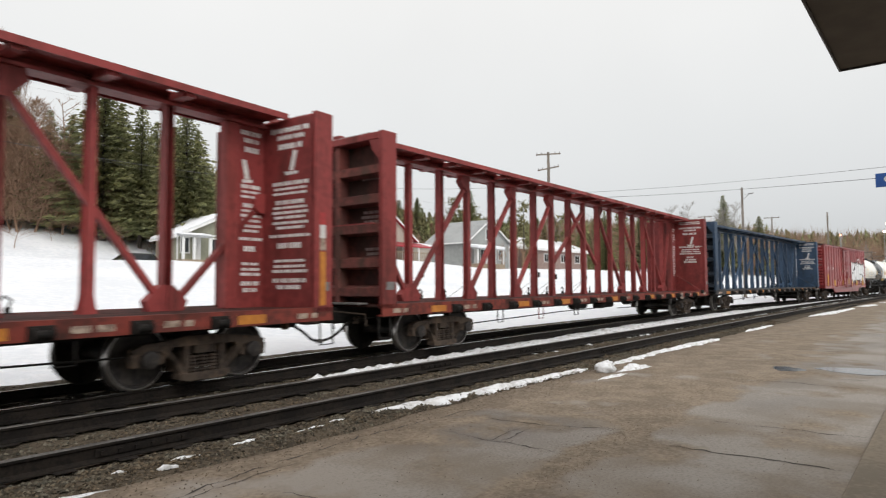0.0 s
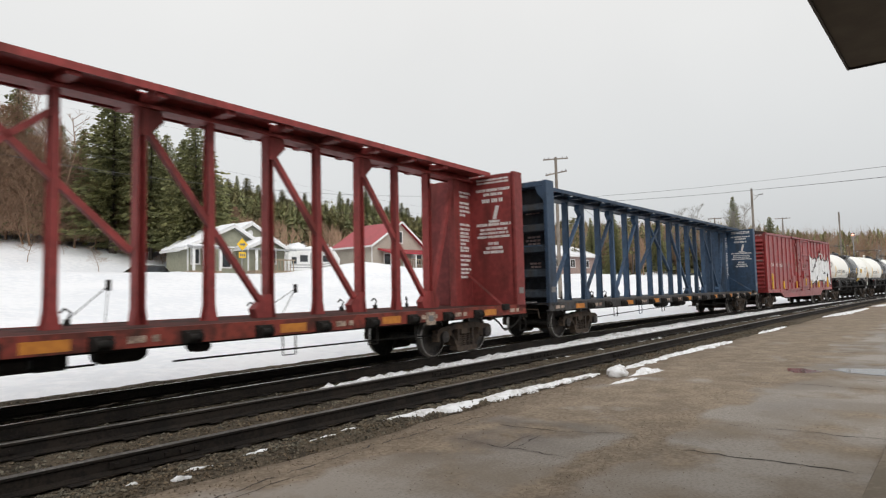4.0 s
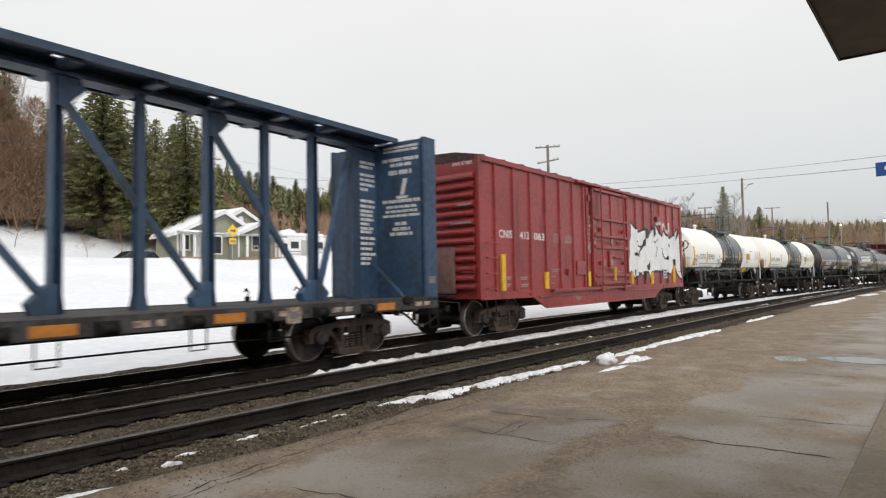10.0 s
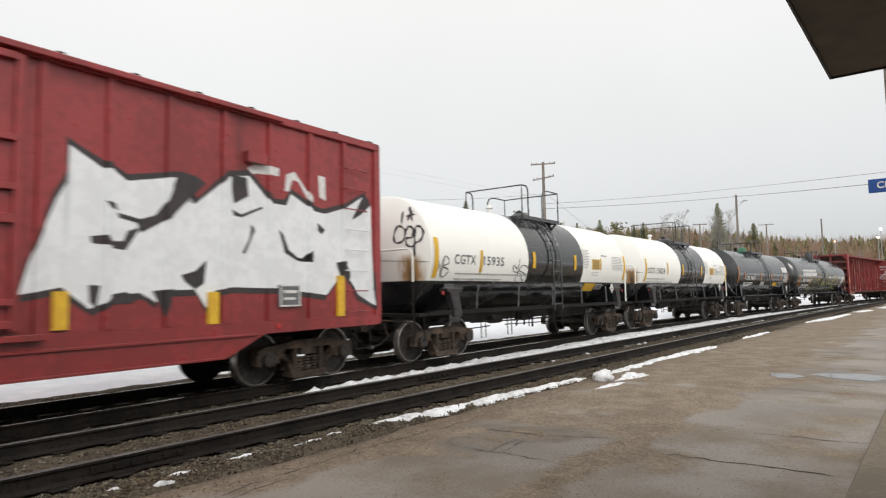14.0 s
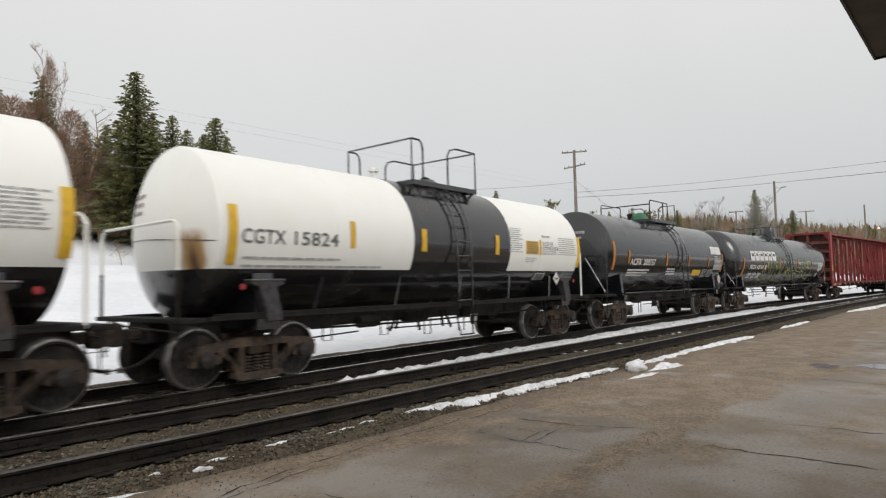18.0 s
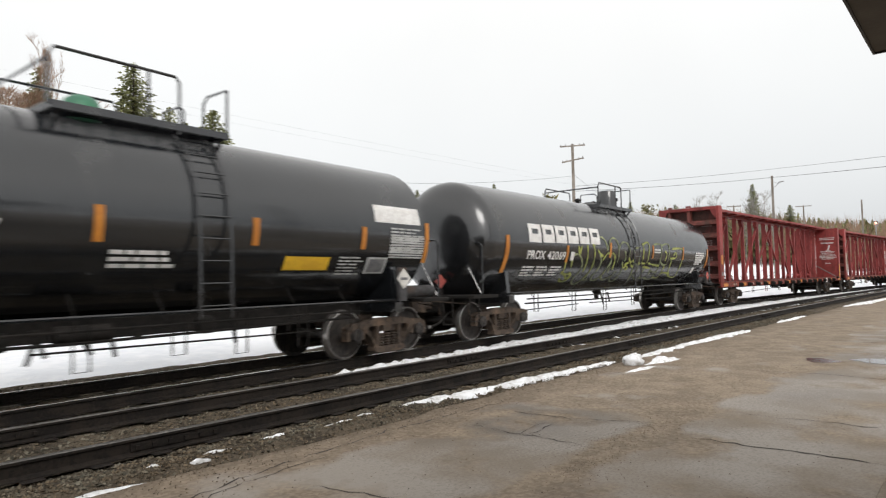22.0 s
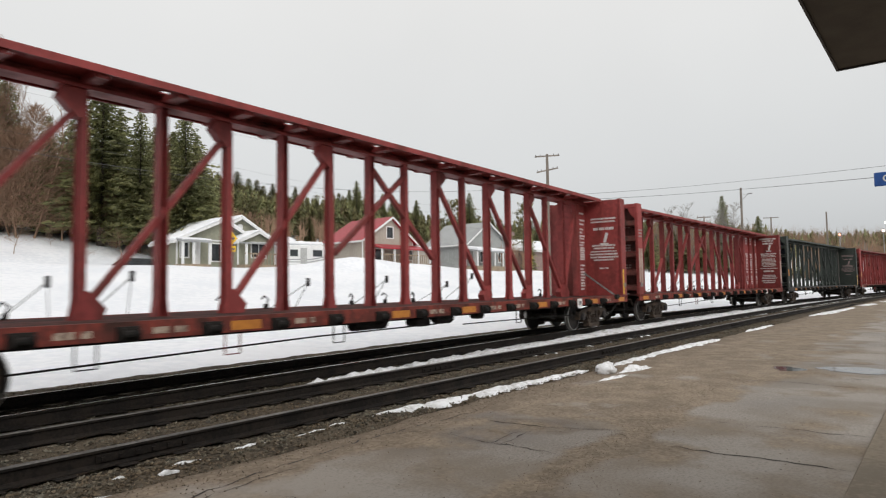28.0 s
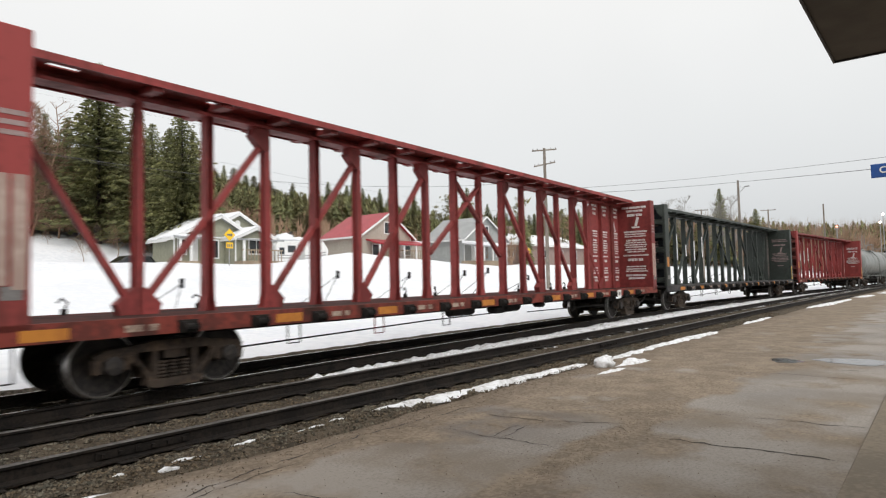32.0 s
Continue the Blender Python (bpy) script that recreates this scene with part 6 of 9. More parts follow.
def tank_car(label, half, radius, zc, zones, paints, bands, bogie_x, reach, platform, ladder_x, reflectors, style, seed, frame_paint=None, head=0.42, dished=True, gear_below=True, placard=None):
    """platform: (x0, x1) of the walkway on top. style: 'long_sill' has a frame along the sides, 'stub' has stub sills."""
    car = thing("tank_car", label, "freight car", "tank cars of the train")
    dark = frame_paint or BLACK
    part("tank", tank_shell(half, radius, zc, zones, bands, head, slope=dished), paints, car, smooth=True, sharp=22 if dished else 60)
    top = zc + radius
    p0, p1 = platform
    pm = (p0 + p1) / 2
    # manway and valves
    disc = disc_profile(fresh(), [(top - 0.1, 0.32), (top + 0.10, 0.32), (top + 0.13, 0.27), (top + 0.19, 0.2), (top + 0.2, 0.02)], 20, "z", (pm + (0.45 if style == "long_sill" else 0.0), 0, 0))
    part("manway", disc, dark, car, smooth=True)
    for k, dx in enumerate((-0.62, 0.55)):
        part("valve", disc_profile(fresh(), [(top - 0.05, 0.07), (top + 0.18, 0.07), (top + 0.2, 0.11), (top + 0.26, 0.11), (top + 0.3, 0.03)], 10, "z", (pm + (dx if k or style != "long_sill" else -1.20), 0.1, 0)), DARK_IRON if k or style != "long_sill" else TANK_WHITE, car, smooth=True)
    # walkway with open grating, rails
    z = zc + (1.25 if style == "long_sill" else 1.32)
    lip = 0.05
    walkway = part("walkway", box(fresh(), p0, p1, -1.02, -0.94, z - lip, z + lip), dark, car)
    bm = fresh()
    box(bm, p0, p1, 0.94, 1.02, z - lip, z + lip)
    for x in (p0, p1 - 0.06):
        box(bm, x, x + 0.06, -0.94, 0.94, z - 0.05, z + 0.05)
    for k in range(16):
        yk = 0.42 + k * 0.033
        for s in (-1, 1):
            box(bm, p0, p1, *sorted((s * yk, s * (yk + 0.008))), z, z + 0.03)
    for k in range(9):
        x = p0 + (p1 - p0) * k / 8
        box(bm, x - 0.006, x + 0.006, -0.94, 0.94, z, z + 0.028)
    small(part("grating", bm, dark, walkway))
    for s in (-1, 1):
        for x in (p0 + 0.1, p1 - 0.1):
            part("bracket", bar(fresh(), (x, s * 0.98, z - 0.04), (x, s * 0.84, zc + radius * 0.80), 0.05, 0.04, (1, 0, 0)), dark, walkway)
    rail_z = zc + (2.18 if style == "long_sill" else 2.06)
    r = 0.022
    if style == "long_sill":
        # each end of the walkway has a rail across it, with short returns along the sides
        for x, back in ((p0, 0.36), (p1, -1.05)):
            part("railing", rod(fresh(), [(x, -0.98, z), (x, -0.98, rail_z), (x, 0.98, rail_z), (x, 0.98, z)], r, 6), dark, walkway)
            for y in (-0.98, 0.98):
                part("railing", rod(fresh(), [(x, y, rail_z), (x + back * 0.7, y, rail_z), (x + back * 0.92, y, rail_z - 0.07), (x + back, y, rail_z - 0.2), (x + back, y, z)], r, 6), dark, walkway)
    else:
        for s in (-1, 1):
            y = s * 0.98
            part("railing", rod(fresh(), [(p0 - 0.02, y, z), (p0 - 0.02, y, rail_z - 0.1), (p0 + 0.06, y, rail_z), (p1 - 0.86, y, rail_z), (p1 - 0.80, y, rail_z - 0.08), (p1 - 0.80, y, z - 0.1)], r, 6), dark, walkway)
        part("railing", rod(fresh(), [(p0 - 0.02, -0.98, rail_z - 0.15), (p0 - 0.02, 0.98, rail_z - 0.15)], r, 6), dark, walkway)
        for y in (-0.30, 0.30):
            part("railing", rod(fresh(), [(p1, y * 3.2, z), (p1, y * 3.2, rail_z), (p1, y * 1.4, rail_z), (p1, y, rail_z - 0.1), (p1, y, z)], r, 6), dark, walkway)
        part("railing", rod(fresh(), [(pm, -0.98, z), (pm, -0.98, rail_z)], r, 6), dark, walkway)
    # ladder over the shoulder and down
    for dx in (-0.25, 0.25):
        arc = [(ladder_x + dx, -(radius + 0.07) * math.cos(a), zc + (radius + 0.07) * math.sin(a)) for a in [radians(v) for v in (58, 45, 32, 18, 4)]]
        part("ladder_rail", rod(fresh(), arc + [(ladder_x + dx, -radius - 0.09, zc - 0.4), (ladder_x + dx, -radius - 0.09, 0.98)], 0.022, 6), dark, car)
    for k in range(4):
        a = radians(52 - k * 13)
        y, zz = -(radius + 0.07) * math.cos(a), zc + (radius + 0.07) * math.sin(a)
        part("rung", rod(fresh(), [(ladder_x - 0.25, y, zz), (ladder_x + 0.25, y, zz)], 0.013, 5), dark, car)
    zz = zc
    while zz > 1.0:
        part("rung", rod(fresh(), [(ladder_x - 0.25, -radius - 0.09, zz), (ladder_x + 0.25, -radius - 0.09, zz)], 0.013, 5), dark, car)
        zz -= 0.32
    # frame, saddles, end platforms
    bottom = zc - radius
    for s in (-1, 1):
        bx = s * bogie_x
        bm = fresh()
        box(bm, *sorted((bx - s * 1.5, s * (reach - 0.45))), -0.33, 0.33, 0.72, 1.05)
        part("stub_sill", bm, DARK_IRON, car)
        bm = fresh()
        deep = 0.18 if style == "long_sill" else 0.07
        box(bm, bx - deep - 0.04, bx + deep + 0.04, -1.38, 1.38, 0.86, 1.04)
        for t in (-1, 1):
            arc = [(t * radius * math.cos(radians(a)), zc + radius * math.sin(radians(a))) for a in (-30, -42, -54, -66, -80)]
            ring = [bm.verts.new((bx - deep, y * 1.01, w)) for y, w in arc] + [bm.verts.new((bx - deep, 0.1 * t, 1.0)), bm.verts.new((bx - deep, t * 1.30, 1.0))]
            ring2 = [bm.verts.new((bx + deep, v.co.y, v.co.z)) for v in ring]
            bm.faces.new(ring)
            bm.faces.new(ring2)
            for i in range(len(ring)):
                j = (i + 1) % len(ring)
                bm.faces.new((ring[i], ring[j], ring2[j], ring2[i]))
        bmesh.ops.recalc_face_normals(bm, faces=bm.faces)
        part("saddle", bm, dark, car)
        part("end_platform", bevelled(box(fresh(), *sorted((s * (half + (0.25 if style == "long_sill" else -0.10)), s * (reach - 0.40))), -1.42, 1.42, 1.02, 1.09), 0.01), DARK_IRON, car)
        for t in (-1, 1):
            x = s * (reach - 0.42)
            if style == "stub":
                part("brace", rod(fresh(), [(s * (half + 0.46), t * 1.36, 1.07), (s * (half + 0.46), t * 0.62, 2.30)], 0.016, 5), dark, car)
            else:
                rail_x = x if s < 0 else s * (reach - 0.72)
                # rails on posts, their feet dark at the front
                held = [(rail_x, t * 1.24, 1.78), (rail_x, t * 1.24, 2.36), (rail_x, t * 1.2, 2.45)] if s < 0 else [(rail_x, t * 1.3, 1.05), (rail_x, t * 1.3, 2.35), (rail_x, t * 1.2, 2.45)]
                part("grab_rail", rod(fresh(), held, 0.026, 6), paints[0], car)
                if s < 0:
                    part("rail_foot", rod(fresh(), [(rail_x, t * 1.24, 1.05), (rail_x, t * 1.24, 1.78)], 0.026, 6), DARK_IRON, car)
            part("stirrup_step", rod(fresh(), [(x - 0.17, t * 1.4, 1.05), (x - 0.17, t * 1.4, 0.5), (x + 0.17, t * 1.4, 0.5), (x + 0.17, t * 1.4, 1.05)], 0.016, 5), DARK_IRON, car)
        x = s * (reach - 0.42)
        if style == "stub":
            x = s * (half + 0.46)
            line = [(x, -1.36, 1.07), (x, -1.36, 2.22), (x, -1.33, 2.28), (x, -1.26, 2.31), (x, 1.26, 2.31), (x, 1.33, 2.28), (x, 1.36, 2.22), (x, 1.36, 1.07)]
        else:
            x = x if s < 0 else s * (reach - 0.72)
            line = [(x, -1.2, 2.45), (x, -1.1, 2.5), (x, 1.1, 2.5), (x, 1.2, 2.45)]
        part("grab_rail", rod(fresh(), line, 0.024, 6), dark if style == "stub" else paints[0], car)
        coupler(car, s * (reach - 0.5), s)
        bogie(car, bx)
        # bolster box by the head
        if style == "long_sill":
            # a bracket plate that flares to a lip on the tank's side
            outline = [(bx - 0.34, 1.62), (bx + 0.26, 1.62), (bx + 0.26, 1.56), (bx + 0.12, 1.52), (bx + 0.22, 1.12), (bx + 0.22, 0.98), (bx - 0.06, 0.98), (bx - 0.06, 1.12), (bx - 0.20, 1.52), (bx - 0.34, 1.56)]
            bm = slab(fresh(), outline, -1.43, -1.20)
            bmesh.ops.recalc_face_normals(bm, faces=bm.faces)
            part("bolster_bracket", bevelled(bm, 0.015), SILL_GRIME, car, "worn grey bracket")
            part("bracket_lip", bevelled(box(fresh(), bx - 0.36, bx + 0.28, -1.435, -1.25, 1.62, 1.645), 0.006), GREY_STEEL, car)
            part("marker", disc_profile(fresh(), [(-1.405, 0.005), (-1.40, 0.05), (-1.39, 0.05)], 10, "y", (s * (half - 0.34), 0, 1.53)), BRIGHT_RED, car, "small red reflector")
    if style == "long_sill":
        for t in (-1, 1):
            part("side_sill", bevelled(box(fresh(), -half - 0.2, half + 0.2, *sorted((t * 1.40, t * 1.33)), 1.03, 1.10), 0.01), DARK_IRON, car)
        part("running_board", box(fresh(), -half, half, -1.40, -1.15, 1.10, 1.13), DARK_IRON, car)
        for k in range(5):
            x = -half * 0.7 + k * half * 0.35
            part("strut", bar(fresh(), (x, -1.36, 1.1), (x + 0.35, -radius * 0.86, zc - radius * 0.55), 0.04, 0.03, (0, 0, 1)), dark, car)
        part("center_sill", box(fresh(), -half, half, -0.3, 0.3, 0.75, max(bottom, 0.95)), DARK_IRON, car)
    else:
        part("brake_pipe", rod(fresh(), [(-bogie_x + 0.9, -1.25, 0.92), (bogie_x - 0.9, -1.25, 0.92)], 0.020, 6), DARK_IRON, car)
        for k in range(7):
            x = -bogie_x + 1.2 + k * (2 * bogie_x - 2.4) / 6
            part("pipe_bracket", rod(fresh(), [(x, -1.25, 0.95), (x, -0.9, bottom + radius * 0.25)], 0.012, 5), DARK_IRON, car)
    if style == "stub":
        for s in (-1, 1):
            bm = fresh()
            for k in range(3):
                for c in range(9 - 2 * k):
                    yk, zk = -0.55 + 0.1 * c + 0.1 * k, zc + 0.62 - 0.16 * k
                    hk = 0.09 if k == 0 else 0.06
                    rho = math.hypot(yk + 0.035, zk + hk / 2 - zc) / radius
                    xk = s * (half + (0.02 + 0.40 * (1 - rho * rho) if dished else 0.42 * math.sqrt(1 - rho ** 3.33)) + 0.012)
                    box(bm, *sorted((xk, xk - s * 0.05)), yk, yk + 0.07, zk, zk + hk)
            small(part("end_stencil", bm, DULL_WHITE, car, "pale stencilling on the head"))
    part("bottom_outlet", disc_profile(fresh(), [(bottom + 0.05, 0.18), (bottom - 0.12, 0.15), (bottom - 0.2, 0.08), (bottom - 0.35, 0.08), (bottom - 0.36, 0.01)], 12, "z", (0.2, 0, 0)), DARK_IRON, car, smooth=True)
    if gear_below:
        part("brake_cylinder", disc_profile(fresh(), [(-2.2, 0.02), (-2.2, 0.12), (-1.7, 0.12), (-1.7, 0.02)], 12, "x", (0, -0.55, 0.80)), DARK_IRON, car, smooth=True)
    part("brake_rod", rod(fresh(), [(-bogie_x + 0.6, -0.5, 0.55), (-2.2, -0.55, 0.62)], 0.016, 5), DARK_IRON, car)
    part("brake_rod", rod(fresh(), [(-1.4, -0.55, 0.62), (bogie_x - 0.6, -0.5, 0.55)], 0.016, 5), DARK_IRON, car)
    if style == "long_sill":
        step = fresh()
        for dx in (-0.22, 0.22):
            rod(step, [(ladder_x + dx * 1.3, -1.42, 0.95), (ladder_x + dx, -1.5, 0.42)], 0.016, 5)
        rod(step, [(ladder_x - 0.24, -1.5, 0.42), (ladder_x + 0.24, -1.5, 0.42)], 0.016, 5)
        part("ladder_step", step, DARK_IRON, car)
    # brake gear, pipes and their hangers between the bogies
    gear = random.Random(seed * 7)
    part("train_pipe", rod(fresh(), [(-bogie_x + 1.0, -1.12, 0.80), (-1.2, -1.12, 0.76), (bogie_x - 1.0, -1.12, 0.80)], 0.022, 6), DARK_IRON, car)
    if gear_below:
        part("air_reservoir", disc_profile(fresh(), [(-0.25, 0.03), (-0.21, 0.12), (0.46, 0.12), (0.50, 0.03)], 12, "x", (-1.1, -0.95, 0.86)), DARK_IRON, car, smooth=True)
        part("control_valve", bevelled(box(fresh(), 0.60, 0.86, -1.08, -0.84, 0.74, 1.0), 0.05), DARK_IRON, car)
    for k in range(7):
        x = -bogie_x + 1.25 + k * (2 * bogie_x - 2.5) / 6 + gear.uniform(-0.15, 0.15)
        drop = gear.choice((0.42, 0.50, 0.58))
        part("hanger", rod(fresh(), [(x, -1.30, 1.05), (x, -1.30, drop), (x + 0.20, -1.30, drop), (x + 0.20, -1.30, 1.05)], 0.014, 5), DARK_IRON, car)
    for k in range(6 if gear_below else 2):
        x = gear.uniform(-1.6, 2.4)
        part("brake_lever", bar(fresh(), (x, -1.0, 0.95), (x + gear.uniform(-0.25, 0.25), -1.0, gear.uniform(0.52, 0.66)), 0.05, 0.03, (0, 1, 0)), DARK_IRON, car)
    if style == "stub":
        part("side_rail", rod(fresh(), [(-bogie_x, -1.36, 1.09), (bogie_x, -1.36, 1.09)], 0.026, 6), dark, car)
    for x, a0, a1, m, w in reflectors:
        part("reflector", patch(fresh(), x - w, x + w, a0, a1, radius, zc, lift=0.014), m, car, "upright reflector strip")
    # diamond placard on its holder at the rear
    px, pz, size = placard or (half - 1.45 if style == "long_sill" else half + 0.02, 1.60 if style == "long_sill" else 1.42, 0.17)
    bm = slab(fresh(), [(px, pz - size), (px + size, pz), (px, pz + size), (px - size, pz)], -1.46, -1.445)
    bmesh.ops.recalc_face_normals(bm, faces=bm.faces)
    sign = part("placard", bm, PLACARD[1 if seed == 3 else 0], car, "diamond hazard placard")
    part("placard_line", box(fresh(), px - size * 0.5, px + size * 0.5, -1.465, -1.4605, pz - 0.025, pz + 0.025), INK, sign)
    if placard:
        part("placard_holder", bevelled(box(fresh(), px - 0.11, px + 0.11, -1.443, -1.36, 1.06, pz + size + 0.02), 0.01), SILL_GRIME, car)
        part("end_reservoir", disc_profile(fresh(), [(half - 0.46, 0.02), (half - 0.44, 0.11), (half - 0.40, 0.125), (half + 0.42, 0.125), (half + 0.46, 0.11), (half + 0.48, 0.02)], 16, "x", (0, -1.16, 1.235)), SILL_GRIME, car, "grey cylinder on the end platform", smooth=True)
    return car


VALVE_GREEN = surface("green valve paint", (0.05, 0.20, 0.11), (0.04, 0.15, 0.09), rough=0.5, bump=0.05)
PLACARD = (surface("white placard", (0.62, 0.60, 0.56), (0.5, 0.48, 0.45), rough=0.5, bump=0.02), surface("red placard", (0.55, 0.10, 0.07), (0.45, 0.08, 0.06), rough=0.5, bump=0.02))


def two_tone(x, up):
    if up < -0.455:
        return 1
    return 1 if -1.22 < x < 2.0 else 0


def wrapped_text(word, x0, angle, high, r, zc):
    """Letters laid on the tank's near side, their foot at a height angle in degrees."""
    curve = bpy.data.curves.new("lettering", "FONT")
    curve.body, curve.size, curve.space_character = word, high * 1.40, 1.05
    source = bpy.data.objects.new("lettering", curve)
    me = bpy.data.meshes.new_from_object(source)
    bm = fresh()
    bm.from_mesh(me)
    bmesh.ops.triangulate(bm, faces=bm.faces[:])
    for v in bm.verts:
        a = radians(angle) + v.co.y / r
        v.co = Vector((x0 + v.co.x, -(r + 0.005) * math.cos(a), zc + (r + 0.005) * math.sin(a)))
    bpy.data.objects.remove(source)
    bpy.data.meshes.remove(me)
    bpy.data.curves.remove(curve)
    return bm


def white_tank(label, seed, index):
    half, radius, zc = 5.75 if index == 4 else 5.68, 1.39, 2.44
    first = index == 4
    refl = [(-5.62 if first else -5.5, -24, 14, YELLOW, 0.08), (-1.12, -10.5, 8.5, YELLOW, 0.08), (1.54, -10.5, 8.5, YELLOW, 0.08), (3.55, -9, 7.5, YELLOW, 0.045), (5.72, -22, 14, YELLOW, 0.08)]
    refl.append((-3.80, -17.5, 5, YELLOW, 0.06) if first else (-3.08, -10.5, 9.5, YELLOW, 0.06))
    car = tank_car(label, half, radius, zc, two_tone, [TANK_WHITE, BLACK], (-3.4, 0.0, 3.6), BOGIE_X[index], 6.7, (-1.0, 1.27), 0.12, refl, "long_sill", seed, BLACK)
    for word, x_0, x_1 in ((("CGTX", -4.93, -4.04), ("15935", -3.70, -2.74)) if first else (("CGTX", -5.34, -4.54), ("15824", -4.36, -3.42))):
        part("lettering", lettered_tank(word, x_0, x_1, -10.0, -0.6, radius, zc, 0.014, 0.010), INK, car, "dark stencilled lettering")
    bm = fresh()
    start, end = (-4.84, -1.5) if first else (-5.3, -2.2)
    patch_writing(bm, start, end, -18.5, 1, radius, zc, high=1.6, seed=seed)
    patch_writing(bm, start, end, -24, 1, radius, zc, high=1.6, seed=seed + 1)
    patch_writing(bm, 2.06, 2.7, 18, 12, radius, zc, 2.2, 0.9, seed=seed + 2, ragged=0.35)
    patch_writing(bm, 4.55, 5.55, 11.5, 9, radius, zc, 2.3, 0.9, seed=seed + 3, ragged=0.15)
    patch_writing(bm, 2.85, 3.4, -12.2, 3, radius, zc, 2.0, 0.8, seed=seed + 6, ragged=0.6)
    patch_writing(bm, 3.66, 4.15, 12.6, 1, radius, zc, 2.0, 2.2, seed=seed + 8, ragged=0.1)
    small(part("stencil", bm, SOFT_INK, car, "small worn grey stencilling"))
    panel = part("warning_panel", patch(fresh(), 2.84, 3.46, -8.5, 5.5, radius, zc, lift=0.008), YELLOW, car, "yellow warning panel")
    bm = fresh()
    patch_writing(bm, 2.89, 3.42, 4.2, 6, radius + 0.006, zc, 2.1, 0.9, seed=seed + 11, ragged=0.1)
    small(part("stencil", bm, INK, panel, "dark stencilling"))
    if seed == 2:
        for word, a in (("SODIUM", 1.4), ("HYDROXIDE", -3.4), ("SOLUTION", -8.2)):
            part("lettering", wrapped_text(word, 3.66, a, 0.105, radius, zc), INK, car, "dark stencilled words")
    # rust running down the front head from the handrail bracket, sprayed loops above it
    def head_x(y, z):
        rho = min(0.985, math.hypot(y, z - zc) / radius)
        return -(half + 0.02 + 0.40 * (1 - rho * rho)) - 0.008

    def on_head(y, z):
        return (head_x(y, z) - 0.004, y, z)

    part("head_seam", painted_line([(0.9, 2.30), (0.18, 2.30), (-0.6, 2.26), (-1.33, 2.22)], 0.018, on_head), INK, car)
    if seed == 1:
        for line in ([(-0.59, 3.06), (-0.54, 2.85), (-0.59, 2.68), (-0.77, 2.71), (-0.8, 2.94), (-0.67, 3.05), (-0.59, 3.06)], [(-0.66, 3.40), (-0.69, 3.1)],
                     [(-0.83, 2.94), (-0.86, 3.04), (-0.97, 2.97), (-0.97, 2.78), (-0.85, 2.77), (-0.86, 2.62), (-0.99, 2.57), (-1.07, 2.69)],
                     [(-1.03, 2.34), (-1.03, 2.77), (-1.02, 3.01), (-1.12, 3.02), (-1.20, 2.89), (-1.16, 2.72), (-1.06, 2.65)], [(-0.79, 3.51), (-0.93, 3.16)], [(-0.76, 3.28), (-0.98, 3.32)], [(-0.82, 3.18), (-0.90, 3.42)]):
            part("graffiti", painted_line(line, 0.055, on_head), SPRAY_BLACK, car, "black sprayed stroke")
    bm = fresh()
    for k in range(3):
        for c in range(6 - k):
            yk, zk = 0.30 + 0.10 * c, zc + 0.55 - 0.14 * k
            bm.faces.new([bm.verts.new((head_x(yy, zz), yy, zz)) for yy, zz in ((yk + 0.07, zk), (yk, zk), (yk, zk + 0.07), (yk + 0.07, zk + 0.07))])
    small(part("end_stencil", bm, FAINT, car, "faint stencilling on the head"))
    return car


def dark_tank(label, half, seed, index, paint, reach, platform, ladder_x, refl):
    car = tank_car(label, half, 1.40, 2.44, lambda x, up: 0, [paint], (), BOGIE_X[index], reach, platform, ladder_x, refl, "stub", seed, paint, head=0.66 if index == 7 else 0.42, dished=index == 6, gear_below=index != 7, placard=(half - 0.75, 1.50, 0.20) if index == 6 else (half - 0.12, 1.40, 0.17) if index == 7 else None)
    return car


cars[3] = boxcar()
cars[4] = white_tank("white and black tank car with yellow reflector strips", 1, 4)
cars[5] = white_tank("white and black tank car with yellow reflector strips", 2, 5)
# sprayed loops on the first white tank, its yellow notice and small plates
for line in ([(-5.58, -6.3), (-5.63, -11.5), (-5.54, -16.6), (-5.49, -11.3), (-5.58, -6.3)], [(-5.31, -3.2), (-5.42, -11.2), (-5.38, -22.8), (-5.33, -4.1), (-5.16, -5.5), (-5.16, -9.9), (-5.36, -12.9), (-5.11, -16.1), (-5.25, -22.7), (-5.38, -21.9)],
             [(-1.92, -0.1), (-1.97, -12.4), (-1.94, -21.5)], [(-2.01, -12.4), (-2.23, -8.3), (-2.21, -14.9), (-1.98, -16.9), (-2.04, -23.9), (-1.93, -26.2)],
             [(-1.96, -14.6), (-1.74, -7.6), (-1.42, -11.7), (-1.34, -21.1), (-1.65, -16.6), (-1.92, -14.6), (-1.67, -23.7), (-1.55, -26.1)]):
    flat = [(x, radians(a) * 1.4) for x, a in line]
    part("graffiti", painted_line(flat, 0.034, lambda u, v: (u, -1.399 * math.cos(v / 1.4), 2.44 + 1.399 * math.sin(v / 1.4))), SPRAY_BLACK, cars[4], "black sprayed loops")
part("notice_panel", patch(fresh(), 2.55, 3.42, -41, -28.5, 1.39, 2.44), YELLOW, cars[4], "yellow notice panel")
for number in (4, 5):
    plate = part("data_plate", patch(fresh(), 3.52, 4.05, -38, -29, 1.39, 2.44), DULL_WHITE, cars[number], "white framed data plate")
    part("plate_centre", patch(fresh(), 3.58, 3.99, -37, -30, 1.39, 2.44, lift=0.015), INK, plate)
